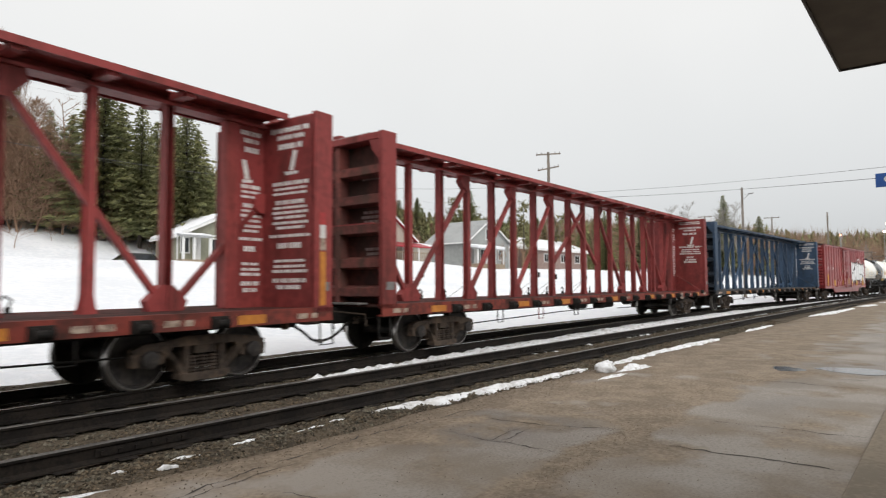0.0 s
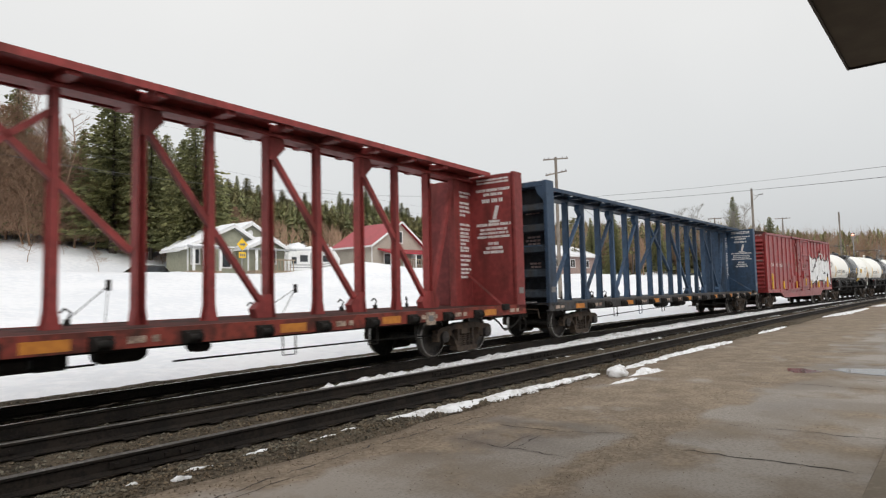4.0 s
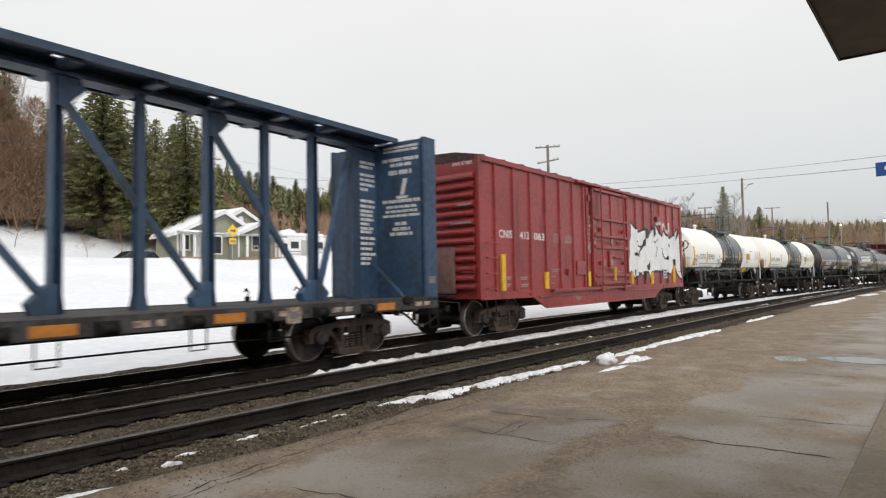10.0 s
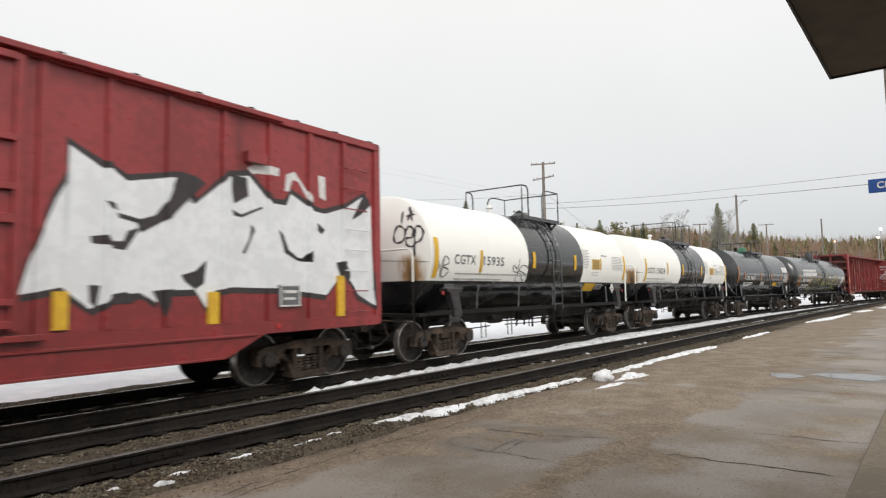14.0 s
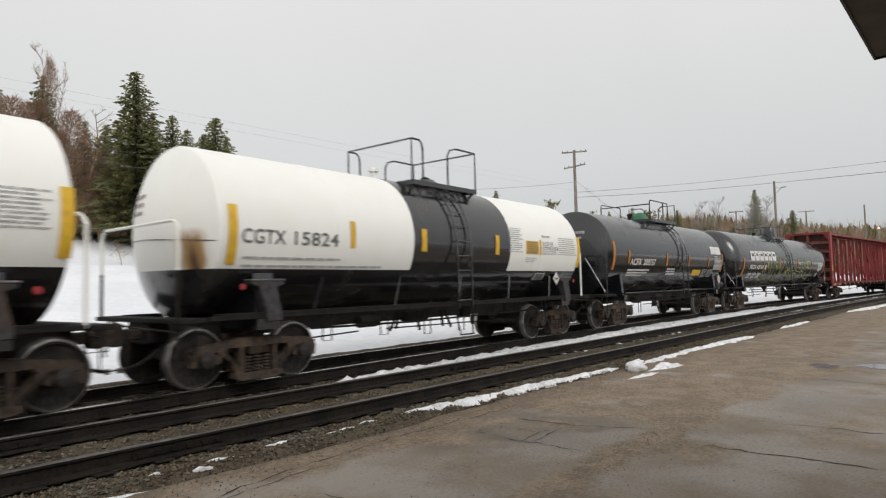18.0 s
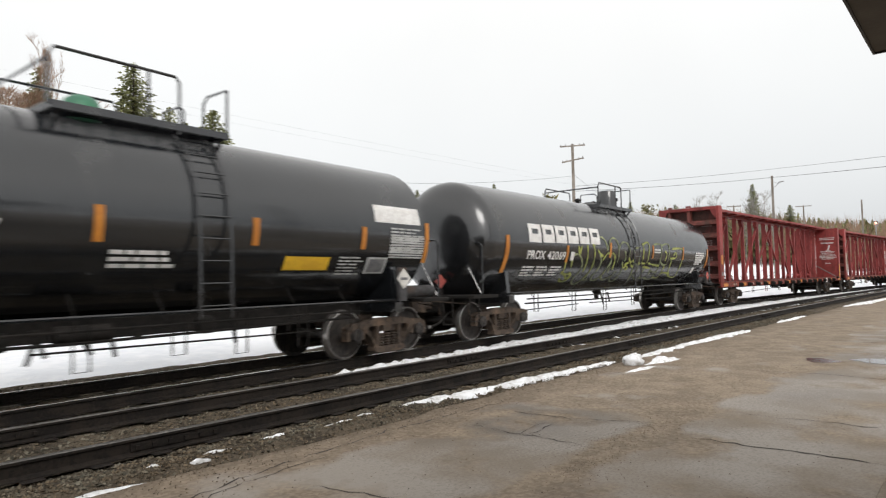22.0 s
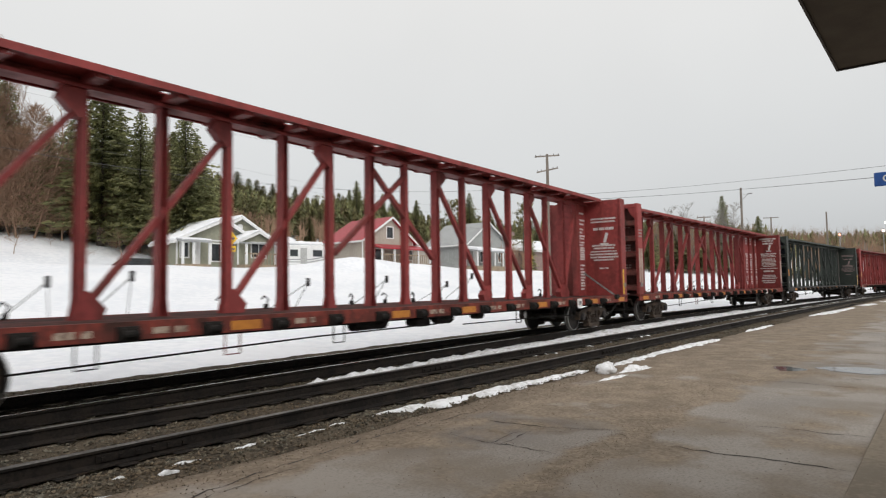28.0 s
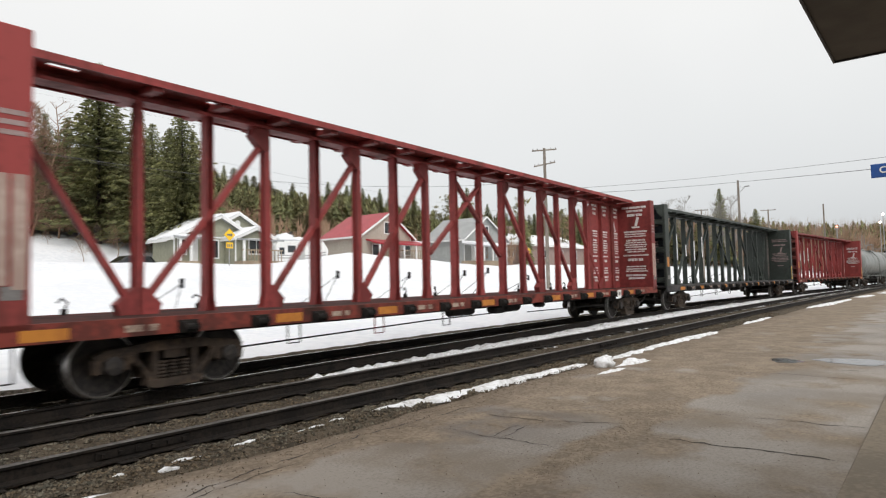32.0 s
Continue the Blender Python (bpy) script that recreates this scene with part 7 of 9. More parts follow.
ORANGES = [(-5.38, -24, 14, ORANGE, 0.08), (-4.27, -15, 3, ORANGE, 0.06), (-0.97, -17, 2, ORANGE, 0.06), (1.34, -16, 1.5, ORANGE, 0.06), (3.68, -16, 1, ORANGE, 0.06), (5.5, -26, 8, ORANGE, 0.06)]
cars[6] = dark_tank("dark grey tank car with orange reflectors and white marks", 5.45, 4, 6, CHARCOAL, 6.6, (-1.4, 1.12), 0.60, ORANGES)
for word, x_0, x_1 in (("ACFX", -4.14, -3.20), ("200757", -3.08, -2.02)):
    part("lettering", lettered_tank(word, x_0, x_1, -17.2, -7.6, 1.40, 2.44, 0.022, 0.012), STENCIL, cars[6], "white stencilled lettering")
bm = fresh()
patch_writing(bm, -4.2, -2.4, -23, 3, 1.40, 2.44, 4.0, 2.4, 8)
patch_writing(bm, -0.8, 0.1, -21, 3, 1.40, 2.44, 4.0, 2.4, 9)
small(part("car_mark", bm, STENCIL, cars[6], "pale painted marks"))
part("center_sill", box(fresh(), -4.2, 4.2, -0.42, 0.42, 0.74, 1.05), DARK_IRON, cars[6])
bm = fresh()
patch(bm, 3.97, 5.28, 5.5, 19.5, 1.40, 2.44)
part("notice_panel", bm, STENCIL, cars[6], "white notice panel")
bm = fresh()
part("valve_cover", disc_profile(fresh(), [(3.70, 0.26), (3.95, 0.26), (4.06, 0.21), (4.12, 0.12), (4.14, 0.01)], 18, "z", (-0.75, -0.30, 0)), VALVE_GREEN, cars[6], "green valve cover", smooth=True)
patch_writing(bm, 4.40, 5.4, 2, 9, 1.40, 2.44, 2.6, 1.3, 10)
patch_writing(bm, 3.16, 3.75, -22, 6, 1.40, 2.44, 2.7, 1.3, 12)
for k in range(9):
    patch(bm, 4.42, 5.42, -6.2 - k * 2.0, -4.8 - k * 2.0, 1.40, 2.44)
small(part("stencil", bm, DULL_WHITE, cars[6], "pale stencilling"))
part("warning_panel", patch(fresh(), 1.97, 2.93, -33, -22.6, 1.40, 2.44), YELLOW, cars[6], "yellow warning panel")
plate = part("data_plate", patch(fresh(), 3.86, 4.40, -36, -22, 1.40, 2.44), DULL_WHITE, cars[6], "white framed data plate")
part("plate_centre", patch(fresh(), 3.92, 4.34, -34.5, -23.5, 1.40, 2.44, lift=0.015), INK, plate)
REFL7 = [(-7.4, -34, 3, ORANGE, 0.08), (-4.41, -22, -3.6, ORANGE, 0.06), (-1.69, -15.5, 3.0, ORANGE, 0.06), (1.75, -14.5, 3.5, ORANGE, 0.06), (4.80, -15.6, 4, ORANGE, 0.06), (7.74, -28, 3, ORANGE, 0.08)]
cars[7] = dark_tank("long black tank car with white marks and green graffiti", 7.86, 3, 7, BLACK, 9.1, (-1.42, 1.10), 0.13, REFL7)
part("valve_housing", disc_profile(fresh(), [(3.80, 0.30), (4.42, 0.30), (4.47, 0.27), (4.48, 0.02)], 20, "z", (0.62, -0.30, 0)), CHARCOAL, cars[7], "grey valve housing", smooth=True)
part("relief_valve", disc_profile(fresh(), [(3.80, 0.08), (4.15, 0.08), (4.18, 0.13), (4.27, 0.13), (4.30, 0.02)], 12, "z", (1.25, -0.30, 0)), DARK_IRON, cars[7], smooth=True)
bm = slab_x(-8.62, 0.015, [(-0.35, 1.25), (-0.18, 1.42), (-0.35, 1.59), (-0.52, 1.42)])
part("placard", bm, PLACARD[1], cars[7], "red diamond hazard placard")
part("placard_holder", box(fresh(), -8.61, -8.58, -0.38, -0.32, 1.05, 1.5), DARK_IRON, cars[7])
bm = fresh()
for k in range(6):
    # plain blocks with a slit
    x_0, up = -6.44 + k * 0.678, 0.35 * k
    for a, b, lo, hi in ((0.0, 0.60, 11.4, 16.4), (0.0, 0.60, -2.4, 6.2), (0.0, 0.16, 6.2, 11.4), (0.46, 0.60, 6.2, 11.4)):
        patch(bm, x_0 + a, x_0 + b, lo + up, hi + up, 1.40, 2.44, n=3, lift=0.012)
small(part("company_mark", bm, STENCIL, cars[7], "six plain white block shapes"))
bm = fresh()
for word, x_0, x_1 in (("PROX", -6.46, -5.58), ("42069", -5.47, -4.50)):
    part("lettering", lettered_tank(word, x_0, x_1, -19.5, -10.4, 1.40, 2.44, 0.022, 0.012), STENCIL, cars[7], "white stencilled lettering")
patch(bm, -4.21, -4.01, -20, -10.2, 1.40, 2.44, n=5, lift=0.012)
small(part("car_mark", bm, STENCIL, cars[7], "white painted marks"))
bm = fresh()
for x0 in (-6.52, -5.85, -5.15):
    patch_writing(bm, x0, x0 + 0.6, -27, 4, 1.40, 2.44, 3.2, 1.8, int(-x0 * 10))
patch_writing(bm, 6.25, 7.3, -3, 6, 1.40, 2.44, 3.5, 2.4, 44)
patch_writing(bm, 1.88, 2.42, -1.5, 2, 1.40, 2.44, 3.4, 2.0, 45)
patch(bm, 6.24, 6.52, -38, -28, 1.40, 2.44)
small(part("stencil", bm, STENCIL, cars[7], "small white stencilling"))


# a word of rounded outlines, then one of square outlines: strokes along the tank and by height angle; g is bright, d is dim
ROUND_STROKES = (
    ("g", [(-3.79, -3.4), (-3.7, -12.9), (-3.6, -2.9)]),
    ("d", [(-4.01, -13.5), (-3.79, -12.7), (-3.59, -15.6), (-3.42, -22.0), (-3.35, -28.2), (-3.39, -35.8), (-3.48, -42.1), (-3.46, -46.1), (-3.29, -51.2)]),
    ("g", [(-3.26, -2.1), (-3.19, -11.4), (-3.14, -23.3), (-3.12, -34.5)]),
    ("g", [(-2.9, -0.4), (-2.79, -6.1), (-2.7, -16.6), (-2.7, -29.6), (-2.76, -40.6), (-2.81, -45.7)]),
    ("d", [(-3.29, -51.2), (-3.03, -53.6), (-2.81, -45.7), (-2.66, -47.0), (-2.53, -44.9)]),
    ("g", [(-4.15, -37.4), (-3.97, -37.4), (-3.81, -36.6), (-3.83, -41.9), (-3.93, -42.8), (-4.06, -39.1)]),
    ("g", [(-4.06, -19.1), (-3.97, -29.3)]),
    ("d", [(-2.79, -3.1), (-2.65, 4.8), (-2.41, 8.6), (-2.18, 7.0), (-1.99, 0.3), (-1.93, -7.5)]),
    ("g", [(-2.56, -6.4), (-2.41, -10.7), (-2.15, -14.3)]),
    ("d", [(-2.43, -10.8), (-2.25, -17.6), (-2.18, -24.2), (-2.25, -32.1), (-2.36, -39.8), (-2.22, -46.3), (-2.01, -47.7), (-1.83, -44.3), (-1.75, -39.0)]),
    ("g", [(-2.12, -19.1), (-1.92, -10.7), (-1.66, -10.3)]),
)
ARCH_STROKES = (
    ("d", [(-1.66, -10.3), (-1.55, -20.2), (-1.63, -29.2), (-1.71, -37.9), (-1.64, -43.3), (-1.39, -47.1), (-1.07, -42.5), (-0.93, -40.3), (-0.89, -32.9)]),
    ("d", [(-1.88, -6.6), (-1.83, 0.7), (-1.61, 7.9), (-1.39, 8.5), (-1.18, 3.1), (-1.1, -5.1), (-1.03, -21.5)]),
    ("g", [(-1.55, -10.1), (-1.39, -11.5), (-1.27, -18.2), (-1.23, -31.0)]),
    ("d", [(-1.51, -18.5), (-1.49, -27.3), (-1.42, -35.9)]),
    ("d", [(-1.1, -5.1), (-0.93, 2.1), (-0.66, 4.5), (-0.38, 1.6), (-0.21, -7.0), (-0.25, -13.4)]),
    ("d", [(-0.7, -20.3), (-0.52, -28.8), (-0.47, -37.1), (-0.49, -49.3), (-0.77, -50.3), (-0.97, -43.8)]),
    ("d", [(-0.62, -6.0), (-0.5, -13.8), (-0.53, -19.2)]),
    ("g", [(-0.69, -21.2), (-0.43, -28.7), (-0.3, -23.8), (-0.17, -20.8), (-0.42, -23.8), (-0.11, -28.6), (-0.27, -31.8)]),
    ("g", [(-0.25, -14.3), (-0.04, -20.7), (0.2, -17.6)]),
    ("g", [(-0.16, -17.0), (0.07, -24.5), (0.3, -27.4)]),
    ("d", [(0.11, -3.7), (0.27, -24.4), (0.69, -50.6)]),
)
SQUARE_STROKES = (
    ("d", [(0.21, -2.6), (0.59, -1.9), (0.63, -22.1), (0.28, -22.4)]),
    ("g", [(0.77, 3.2), (0.88, 1.6), (0.93, -19.9), (0.63, -22.1), (1.22, -22.1)]),
    ("d", [(0.63, -22.1), (0.8, -35.0), (0.68, -41.0), (1.38, -49.8), (1.41, -44.0)]),
    ("g", [(0.81, 3.3), (1.35, 5.5), (1.37, -21.6)]),
    ("g", [(1.13, -27.1), (1.82, -29.0)]),
    ("d", [(1.33, -28.1), (1.41, -44.0), (1.98, -44.3), (1.98, -31.4)]),
    ("g", [(1.48, -21.1), (1.87, -23.4), (2.58, -25.3)]),
    ("d", [(1.78, 4.5), (2.51, 3.9), (2.53, -20.7), (2.56, -35.0), (1.93, -33.0)]),
    ("d", [(2.57, 7.3), (2.59, -18.5), (3.24, -22.6), (3.26, 5.5), (2.6, 4.1)]),
    ("g", [(2.87, -4.0), (3.06, -7.0), (3.05, -18.1)]),
    ("d", [(2.58, -25.3), (2.59, -44.7), (2.43, -49.2), (1.89, -45.7)]),
)
LAST_STROKES = (
    ("g", [(3.1, -22.7), (3.13, -40.5), (3.09, -46.6), (2.59, -44.7)]),
    ("g", [(3.1, -39.1), (3.43, -36.4), (4.1, -39.4)]),
    ("g", [(3.44, -13.2), (3.6, -15.3), (3.7, -29.7)]),
    ("g", [(-4.04, 0.1), (-4.2, 3.1), (-4.36, 0.4)]),
    ("g", [(-4.45, -15.7), (-4.3, -32.7), (-4.41, -34.9), (-4.06, -37.7), (-3.88, -35.4), (-3.74, -39.9), (-3.82, -46.4), (-4.11, -47.8), (-4.28, -42.8)]),
    ("g", [(3.55, 0.1), (4.66, 1.2), (4.78, -9.7), (4.78, -30.6), (4.87, -45.7), (4.13, -42.7), (3.68, -30.9)]),
    ("g", [(3.75, -9.0), (4.0, -4.9), (4.08, -12.4), (3.52, -14.1)]),
)
for tone, line in ROUND_STROKES + ARCH_STROKES + SQUARE_STROKES + LAST_STROKES:
    flat = [(x, radians(a) * 1.4) for x, a in line]
    bm = painted_line(flat, 0.085 if tone == "g" else 0.075, lambda u, v: (u, -1.408 * math.cos(v / 1.4), 2.44 + 1.408 * math.sin(v / 1.4)))
    part("graffiti", bm, SPRAY_GREEN if tone == "g" else SPRAY_DIM, cars[7], "pale green sprayed stroke")
# the long tank is a little wider than the others, with all that is painted on it
wider = Matrix.Translation((0, 0, 2.42)) @ Matrix.Diagonal((1.0, 1.055, 1.055, 1.0)) @ Matrix.Translation((0, 0, -2.42))
for ob in cars[7].children:
    if ob.name.split(".")[0] in ("tank", "lettering", "graffiti", "reflector", "stencil", "car_mark", "company_mark", "end_stencil", "ladder_rail", "rung"):
        ob.data.transform(wider)
GREY_TANK = surface("grey tank paint", (0.22, 0.23, 0.22), (0.17, 0.18, 0.17), rough=0.45, bump=0.05, dirt=(0.08, 0.07, 0.06), dirt_amount=0.1, streak=1)
cars[12] = dark_tank("pale grey tank car at the tail, dusty", 5.9, 6, 12, GREY_TANK, 6.9, (-1.0, 1.0), 0.75, [])
cars[13] = copy_thing(cars[12], Matrix.Identity(4))


# ---- snow and stones about the tracks ----
def snow_strip(name, points, widths, height, label, seed, z0=ASPHALT_Z, sections=8, m=None):
    """A low, ragged ridge of old snow along a line of points."""
    rng = random.Random(seed)
    line, wide = [], []
    for i in range(len(points) - 1):
        (ax, ay), (bx, by) = points[i], points[i + 1]
        n = max(3, int(math.hypot(bx - ax, by - ay) / 0.12))
        n = min(n, 60)
        for k in range(n):
            u = k / n
            line.append((ax + (bx - ax) * u, ay + (by - ay) * u))
            wide.append((widths[i] + (widths[i + 1] - widths[i]) * u))
    line.append(points[-1])
    wide.append(widths[-1])
    bm = fresh()
    rows = []
    for i, ((x, y), w) in enumerate(zip(line, wide)):
        a, b = line[max(i - 1, 0)], line[min(i + 1, len(line) - 1)]
        d = Vector((b[0] - a[0], b[1] - a[1], 0)).normalized()
        nrm = Vector((-d.y, d.x, 0))
        taper = min(1.0, min(i, len(line) - 1 - i) / 3 + 0.12)
        left, right = w * taper * rng.uniform(0.3, 1.35), w * taper * rng.uniform(0.4, 1.35)
        h = height * taper * rng.uniform(0.6, 1.2)
        row = []
        for k in range(sections + 1):
            u = -1 + 2 * k / sections
            off = u * (left if u < 0 else right) / 2
            row.append(bm.verts.new((x + nrm.x * off, y + nrm.y * off, z0 - 0.02 + (h + 0.02) * max(0, 1 - u * u) ** 0.6 * (rng.uniform(0.75, 1.15) if abs(u) < 0.95 else 1))))
        rows.append(row)
    for p, q in zip(rows, rows[1:]):
        for k in range(sections):
            bm.faces.new((p[k], q[k], q[k + 1], p[k + 1]))
    bmesh.ops.recalc_face_normals(bm, faces=bm.faces)
    return tagged(part(name, bm, m or OLD_SNOW, smooth=True, sharp=0), label, "snow")


snow_strip("snow_strip", [(5.85, 5.99), (6.78, 5.83), (8.54, 5.75), (10.11, 5.69), (11.39, 5.61)], (0.10, 0.38, 0.34, 0.28, 0.10), 0.045, "long strip of dirty snow along the platform edge", 1)
snow_strip("snow_strip", [(12.09, 5.45), (13.67, 5.54), (15.85, 5.56), (17.64, 5.52), (19.74, 5.41)], (0.20, 0.34, 0.24, 0.40, 0.18), 0.04, "strip of dirty snow along the platform edge", 2)
snow_strip("snow_strip", [(22.95, 5.47), (24.97, 5.42), (27.00, 5.40)], (0.10, 0.26, 0.1), 0.05, "thin patch of dirty snow on the platform edge", 3)
snow_strip("snow_strip", [(34.67, 5.33), (38.81, 5.07), (46.13, 4.70)], (0.3, 0.6, 0.3), 0.05, "thin patch of dirty snow on the platform edge", 4)
snow_strip("snow_strip", [(49.83, 4.64), (54.09, 4.22)], (0.7, 0.7), 0.06, "small patch of dirty snow by the track", 5)
snow_strip("snow_strip", [(58.92, 3.59), (72.00, 2.71)], (1.6, 1.6), 0.08, "patch of dirty snow beyond the platform", 6)
snow_strip("snow_strip", [(10.09, 4.82), (10.63, 4.76), (11.22, 4.70)], (0.10, 0.16, 0.08), 0.04, "small patch of wet snow on the platform", 7)
snow_strip("snow_strip", [(11.22, 4.94), (11.81, 4.86), (12.40, 4.70)], (0.14, 0.30, 0.10), 0.10, "small heap of snow on the platform", 8)
for k, (x, y, n, w) in enumerate(((2.0, 5.48, 0.66, 0.30), (2.56, 5.88, 0.16, 0.07), (2.94, 5.72, 0.20, 0.07), (3.18, 5.88, 0.34, 0.05), (3.95, 5.95, 0.4, 0.045), (4.78, 5.87, 0.5, 0.05), (5.22, 5.95, 0.3, 0.04),
                                 (1.27, 5.20, 0.7, 0.25), (0.12, 5.06, 0.6, 0.2))):
    snow_strip("snow_patch", [(x - n / 2, y + 0.01), (x, y), (x + n / 2, y - 0.02)], (w * 0.4, w, w * 0.3), 0.03, "small scrap of snow in the gravel", 20 + k)

lump = fresh()
bmesh.ops.create_icosphere(lump, subdivisions=3, radius=0.17)
for v in lump.verts:
    n = v.co.normalized()
    v.co *= 1 + 0.35 * noise.noise(n * 1.7) + 0.12 * noise.noise(n * 5)
    v.co.z = max(v.co.z * 0.85, -0.09)
    v.co.x *= 1.25
tagged(part("snow_lump", lump, OLD_SNOW, smooth=True, sharp=0), "rounded lump of snow on the platform edge", "snow").location = (11.19, 5.15, ASPHALT_Z + 0.07)

# snow lying between the two tracks
mid_x = np.linspace(6.5, 78, 60)
snow_strip("snow_strip", [(float(x), float(0.42 * (near_y(x) + 0.95) + 0.58 * (train_y(x) - 1.25))) for x in mid_x],
           [float(max(0.12, min(1.0, (x - 5.0) / 8) * (train_y(x) - near_y(x) - 1.72))) for x in mid_x], 0.13, "band of snow lying between the two tracks", 9, z0=-0.19)


# loose stones, one object of stuff
def stones():
    rng = np.random.default_rng(4)
    base = np.array([(1, 0, 0), (-1, 0, 0), (0, 1, 0), (0, -1, 0), (0, 0, 1), (0, 0, -1)], float)
    tri = [(0, 2, 4), (2, 1, 4), (1, 3, 4), (3, 0, 4), (2, 0, 5), (1, 2, 5), (3, 1, 5), (0, 3, 5)]
    n = 60000
    x = np.concatenate([rng.uniform(-3, 12, int(n * 0.62)), rng.uniform(12, 30, n - int(n * 0.62))])
    y = np.where(rng.random(n) < 0.24, rng.uniform(5.45, 6.35, n), rng.uniform(5.70, 12.4, n))
    keep = np.ones(n, bool)
    for off in (-0.752, 0.752):
        keep &= np.abs(y - near_y(x) - off) > 0.10
        keep &= np.abs(y - train_y(x) - off) > 0.10
    keep &= (y > 5.80) | (rng.random(n) < np.clip((y - 5.40) / 0.45, 0, 1))
    x, y = x[keep], y[keep]
    n = len(x)
    size = rng.uniform(0.009, 0.026, n)
    z = np.maximum(bed_z(x, y), np.where(y < platform_edge(x), ASPHALT_Z - 0.01, -1)) + size * 0.25
    verts = base[None] * (size[:, None, None] * rng.uniform(0.6, 1.25, (n, 6, 1)))
    verts = verts + rng.normal(0, 0.18, (n, 6, 3)) * size[:, None, None]
    a = rng.uniform(0, 6.28, n)
    c, s = np.cos(a)[:, None], np.sin(a)[:, None]
    vx, vy = verts[..., 0] * c - verts[..., 1] * s, verts[..., 0] * s + verts[..., 1] * c
    verts = np.stack([vx + x[:, None], vy + y[:, None], verts[..., 2] * 0.8 + z[:, None]], -1).reshape(-1, 3)
    faces = (np.array(tri)[None] + 6 * np.arange(n)[:, None, None]).reshape(-1, 3)
    me = bpy.data.meshes.new("ballast_stones")
    me.from_pydata(verts.tolist(), [], faces.tolist())
    me.materials.append(STONE)
    return tagged(new("ballast_stones", me), "loose crushed stones between and beside the rails", "stones", kind="stuff")


stones()

# ties, just showing through the gravel, and joint bars on the rails
tie_bm = bevelled(box(fresh(), -0.11, 0.11, -1.25, 1.25, -0.40, -0.215), 0.012)
first_tie = part("tie", tie_bm, varied(TIE), near_track)
first_tie.location = (-6.0, float(near_y(-6.0)), 0)
plate_mesh = part("tie_plate", bevelled(box(fresh(), -0.09, 0.09, -0.17, 0.17, -0.178, -0.168), 0.004), RAIL_SIDE, near_track)
plate_mesh.location = (-6.0, float(near_y(-6.0)) - 0.752, 0)
for track, y_of in ((near_track, near_y), (main_track, train_y)):
    for k in range(110):
        x = -5.45 + k * 0.55
        y = float(y_of(x))
        turn = math.atan2(float(y_of(x + 0.1)) - y, 0.1)
        here = Matrix.Translation((x, y, -0.012 * (k % 3))) @ Matrix.Rotation(turn + 0.02 * math.sin(k * 1.7), 4, "Z")
        piece("tie", first_tie.data, track, here)
        if k < 60:
            for off in (-0.752, 0.752):
                piece("tie_plate", plate_mesh.data, track, Matrix.Translation((x, y + off, 0)) @ Matrix.Rotation(turn, 4, "Z"))
joint = fresh()
for s in (-1, 1):
    slab(joint, [(-0.46, -0.128), (0.46, -0.128), (0.46, -0.055), (-0.46, -0.055)], *sorted((s * 0.014, s * 0.034)))
    for k in range(6):
        box(joint, -0.40 + k * 0.16 - 0.018, -0.40 + k * 0.16 + 0.018, *sorted((s * 0.034, s * 0.062)), -0.11, -0.075)
bmesh.ops.recalc_face_normals(joint, faces=joint.faces)
joint_first = part("joint_bar", joint, RAIL_SIDE, near_track)
joint_first.location = (3.0, float(near_y(3.0)) - 0.752, 0)
for x, off in ((1.75, 0.752), (14.0, -0.752), (12.9, 0.752), (25.0, -0.752), (24.0, 0.752), (9.4, 0.752)):
    piece("joint_bar", joint_first.data, near_track, Matrix.Translation((x, float(near_y(x)) + off, 0)))


# ---- platform details ----
def ribbon(name, points, width, m, label, z, seed, category="crack", jitter=0.03, kind="structure"):
    """A thin, crooked line lying on the platform."""
    rng = random.Random(seed)
    pts = []
    for (ax, ay), (bx, by) in zip(points, points[1:]):
        n = max(2, int(math.hypot(bx - ax, by - ay) / 0.10))
        pts += [(ax + (bx - ax) * k / n + rng.uniform(-jitter, jitter), ay + (by - ay) * k / n + rng.uniform(-jitter, jitter)) for k in range(n)]
    pts.append(points[-1])
    bm = fresh()
    rows = []
    for i, (x, y) in enumerate(pts):
        a, b = pts[max(i - 1, 0)], pts[min(i + 1, len(pts) - 1)]
        d = Vector((b[0] - a[0], b[1] - a[1], 0)).normalized()
        w = width * rng.choice((0.15, 0.5, 0.8, 1.0, 1.3)) * min(1, (min(i, len(pts) - 1 - i) + 0.4) / 3)
        base = ASPHALT_Z + 0.02 * float(wave(np.float64(x), np.float64(y), 3.0)) * max(0.0, min(1.0, (6 - abs(y - 3)) / 3))
        rows.append([bm.verts.new((x - d.y * s * w, y + d.x * s * w, base + z)) for s in (-0.5, 0.5)])
    for p, q in zip(rows, rows[1:]):
        bm.faces.new((p[0], q[0], q[1], p[1]))
    bmesh.ops.recalc_face_normals(bm, faces=bm.faces)
    return tagged(part(name, bm, m), label, category, kind=kind)


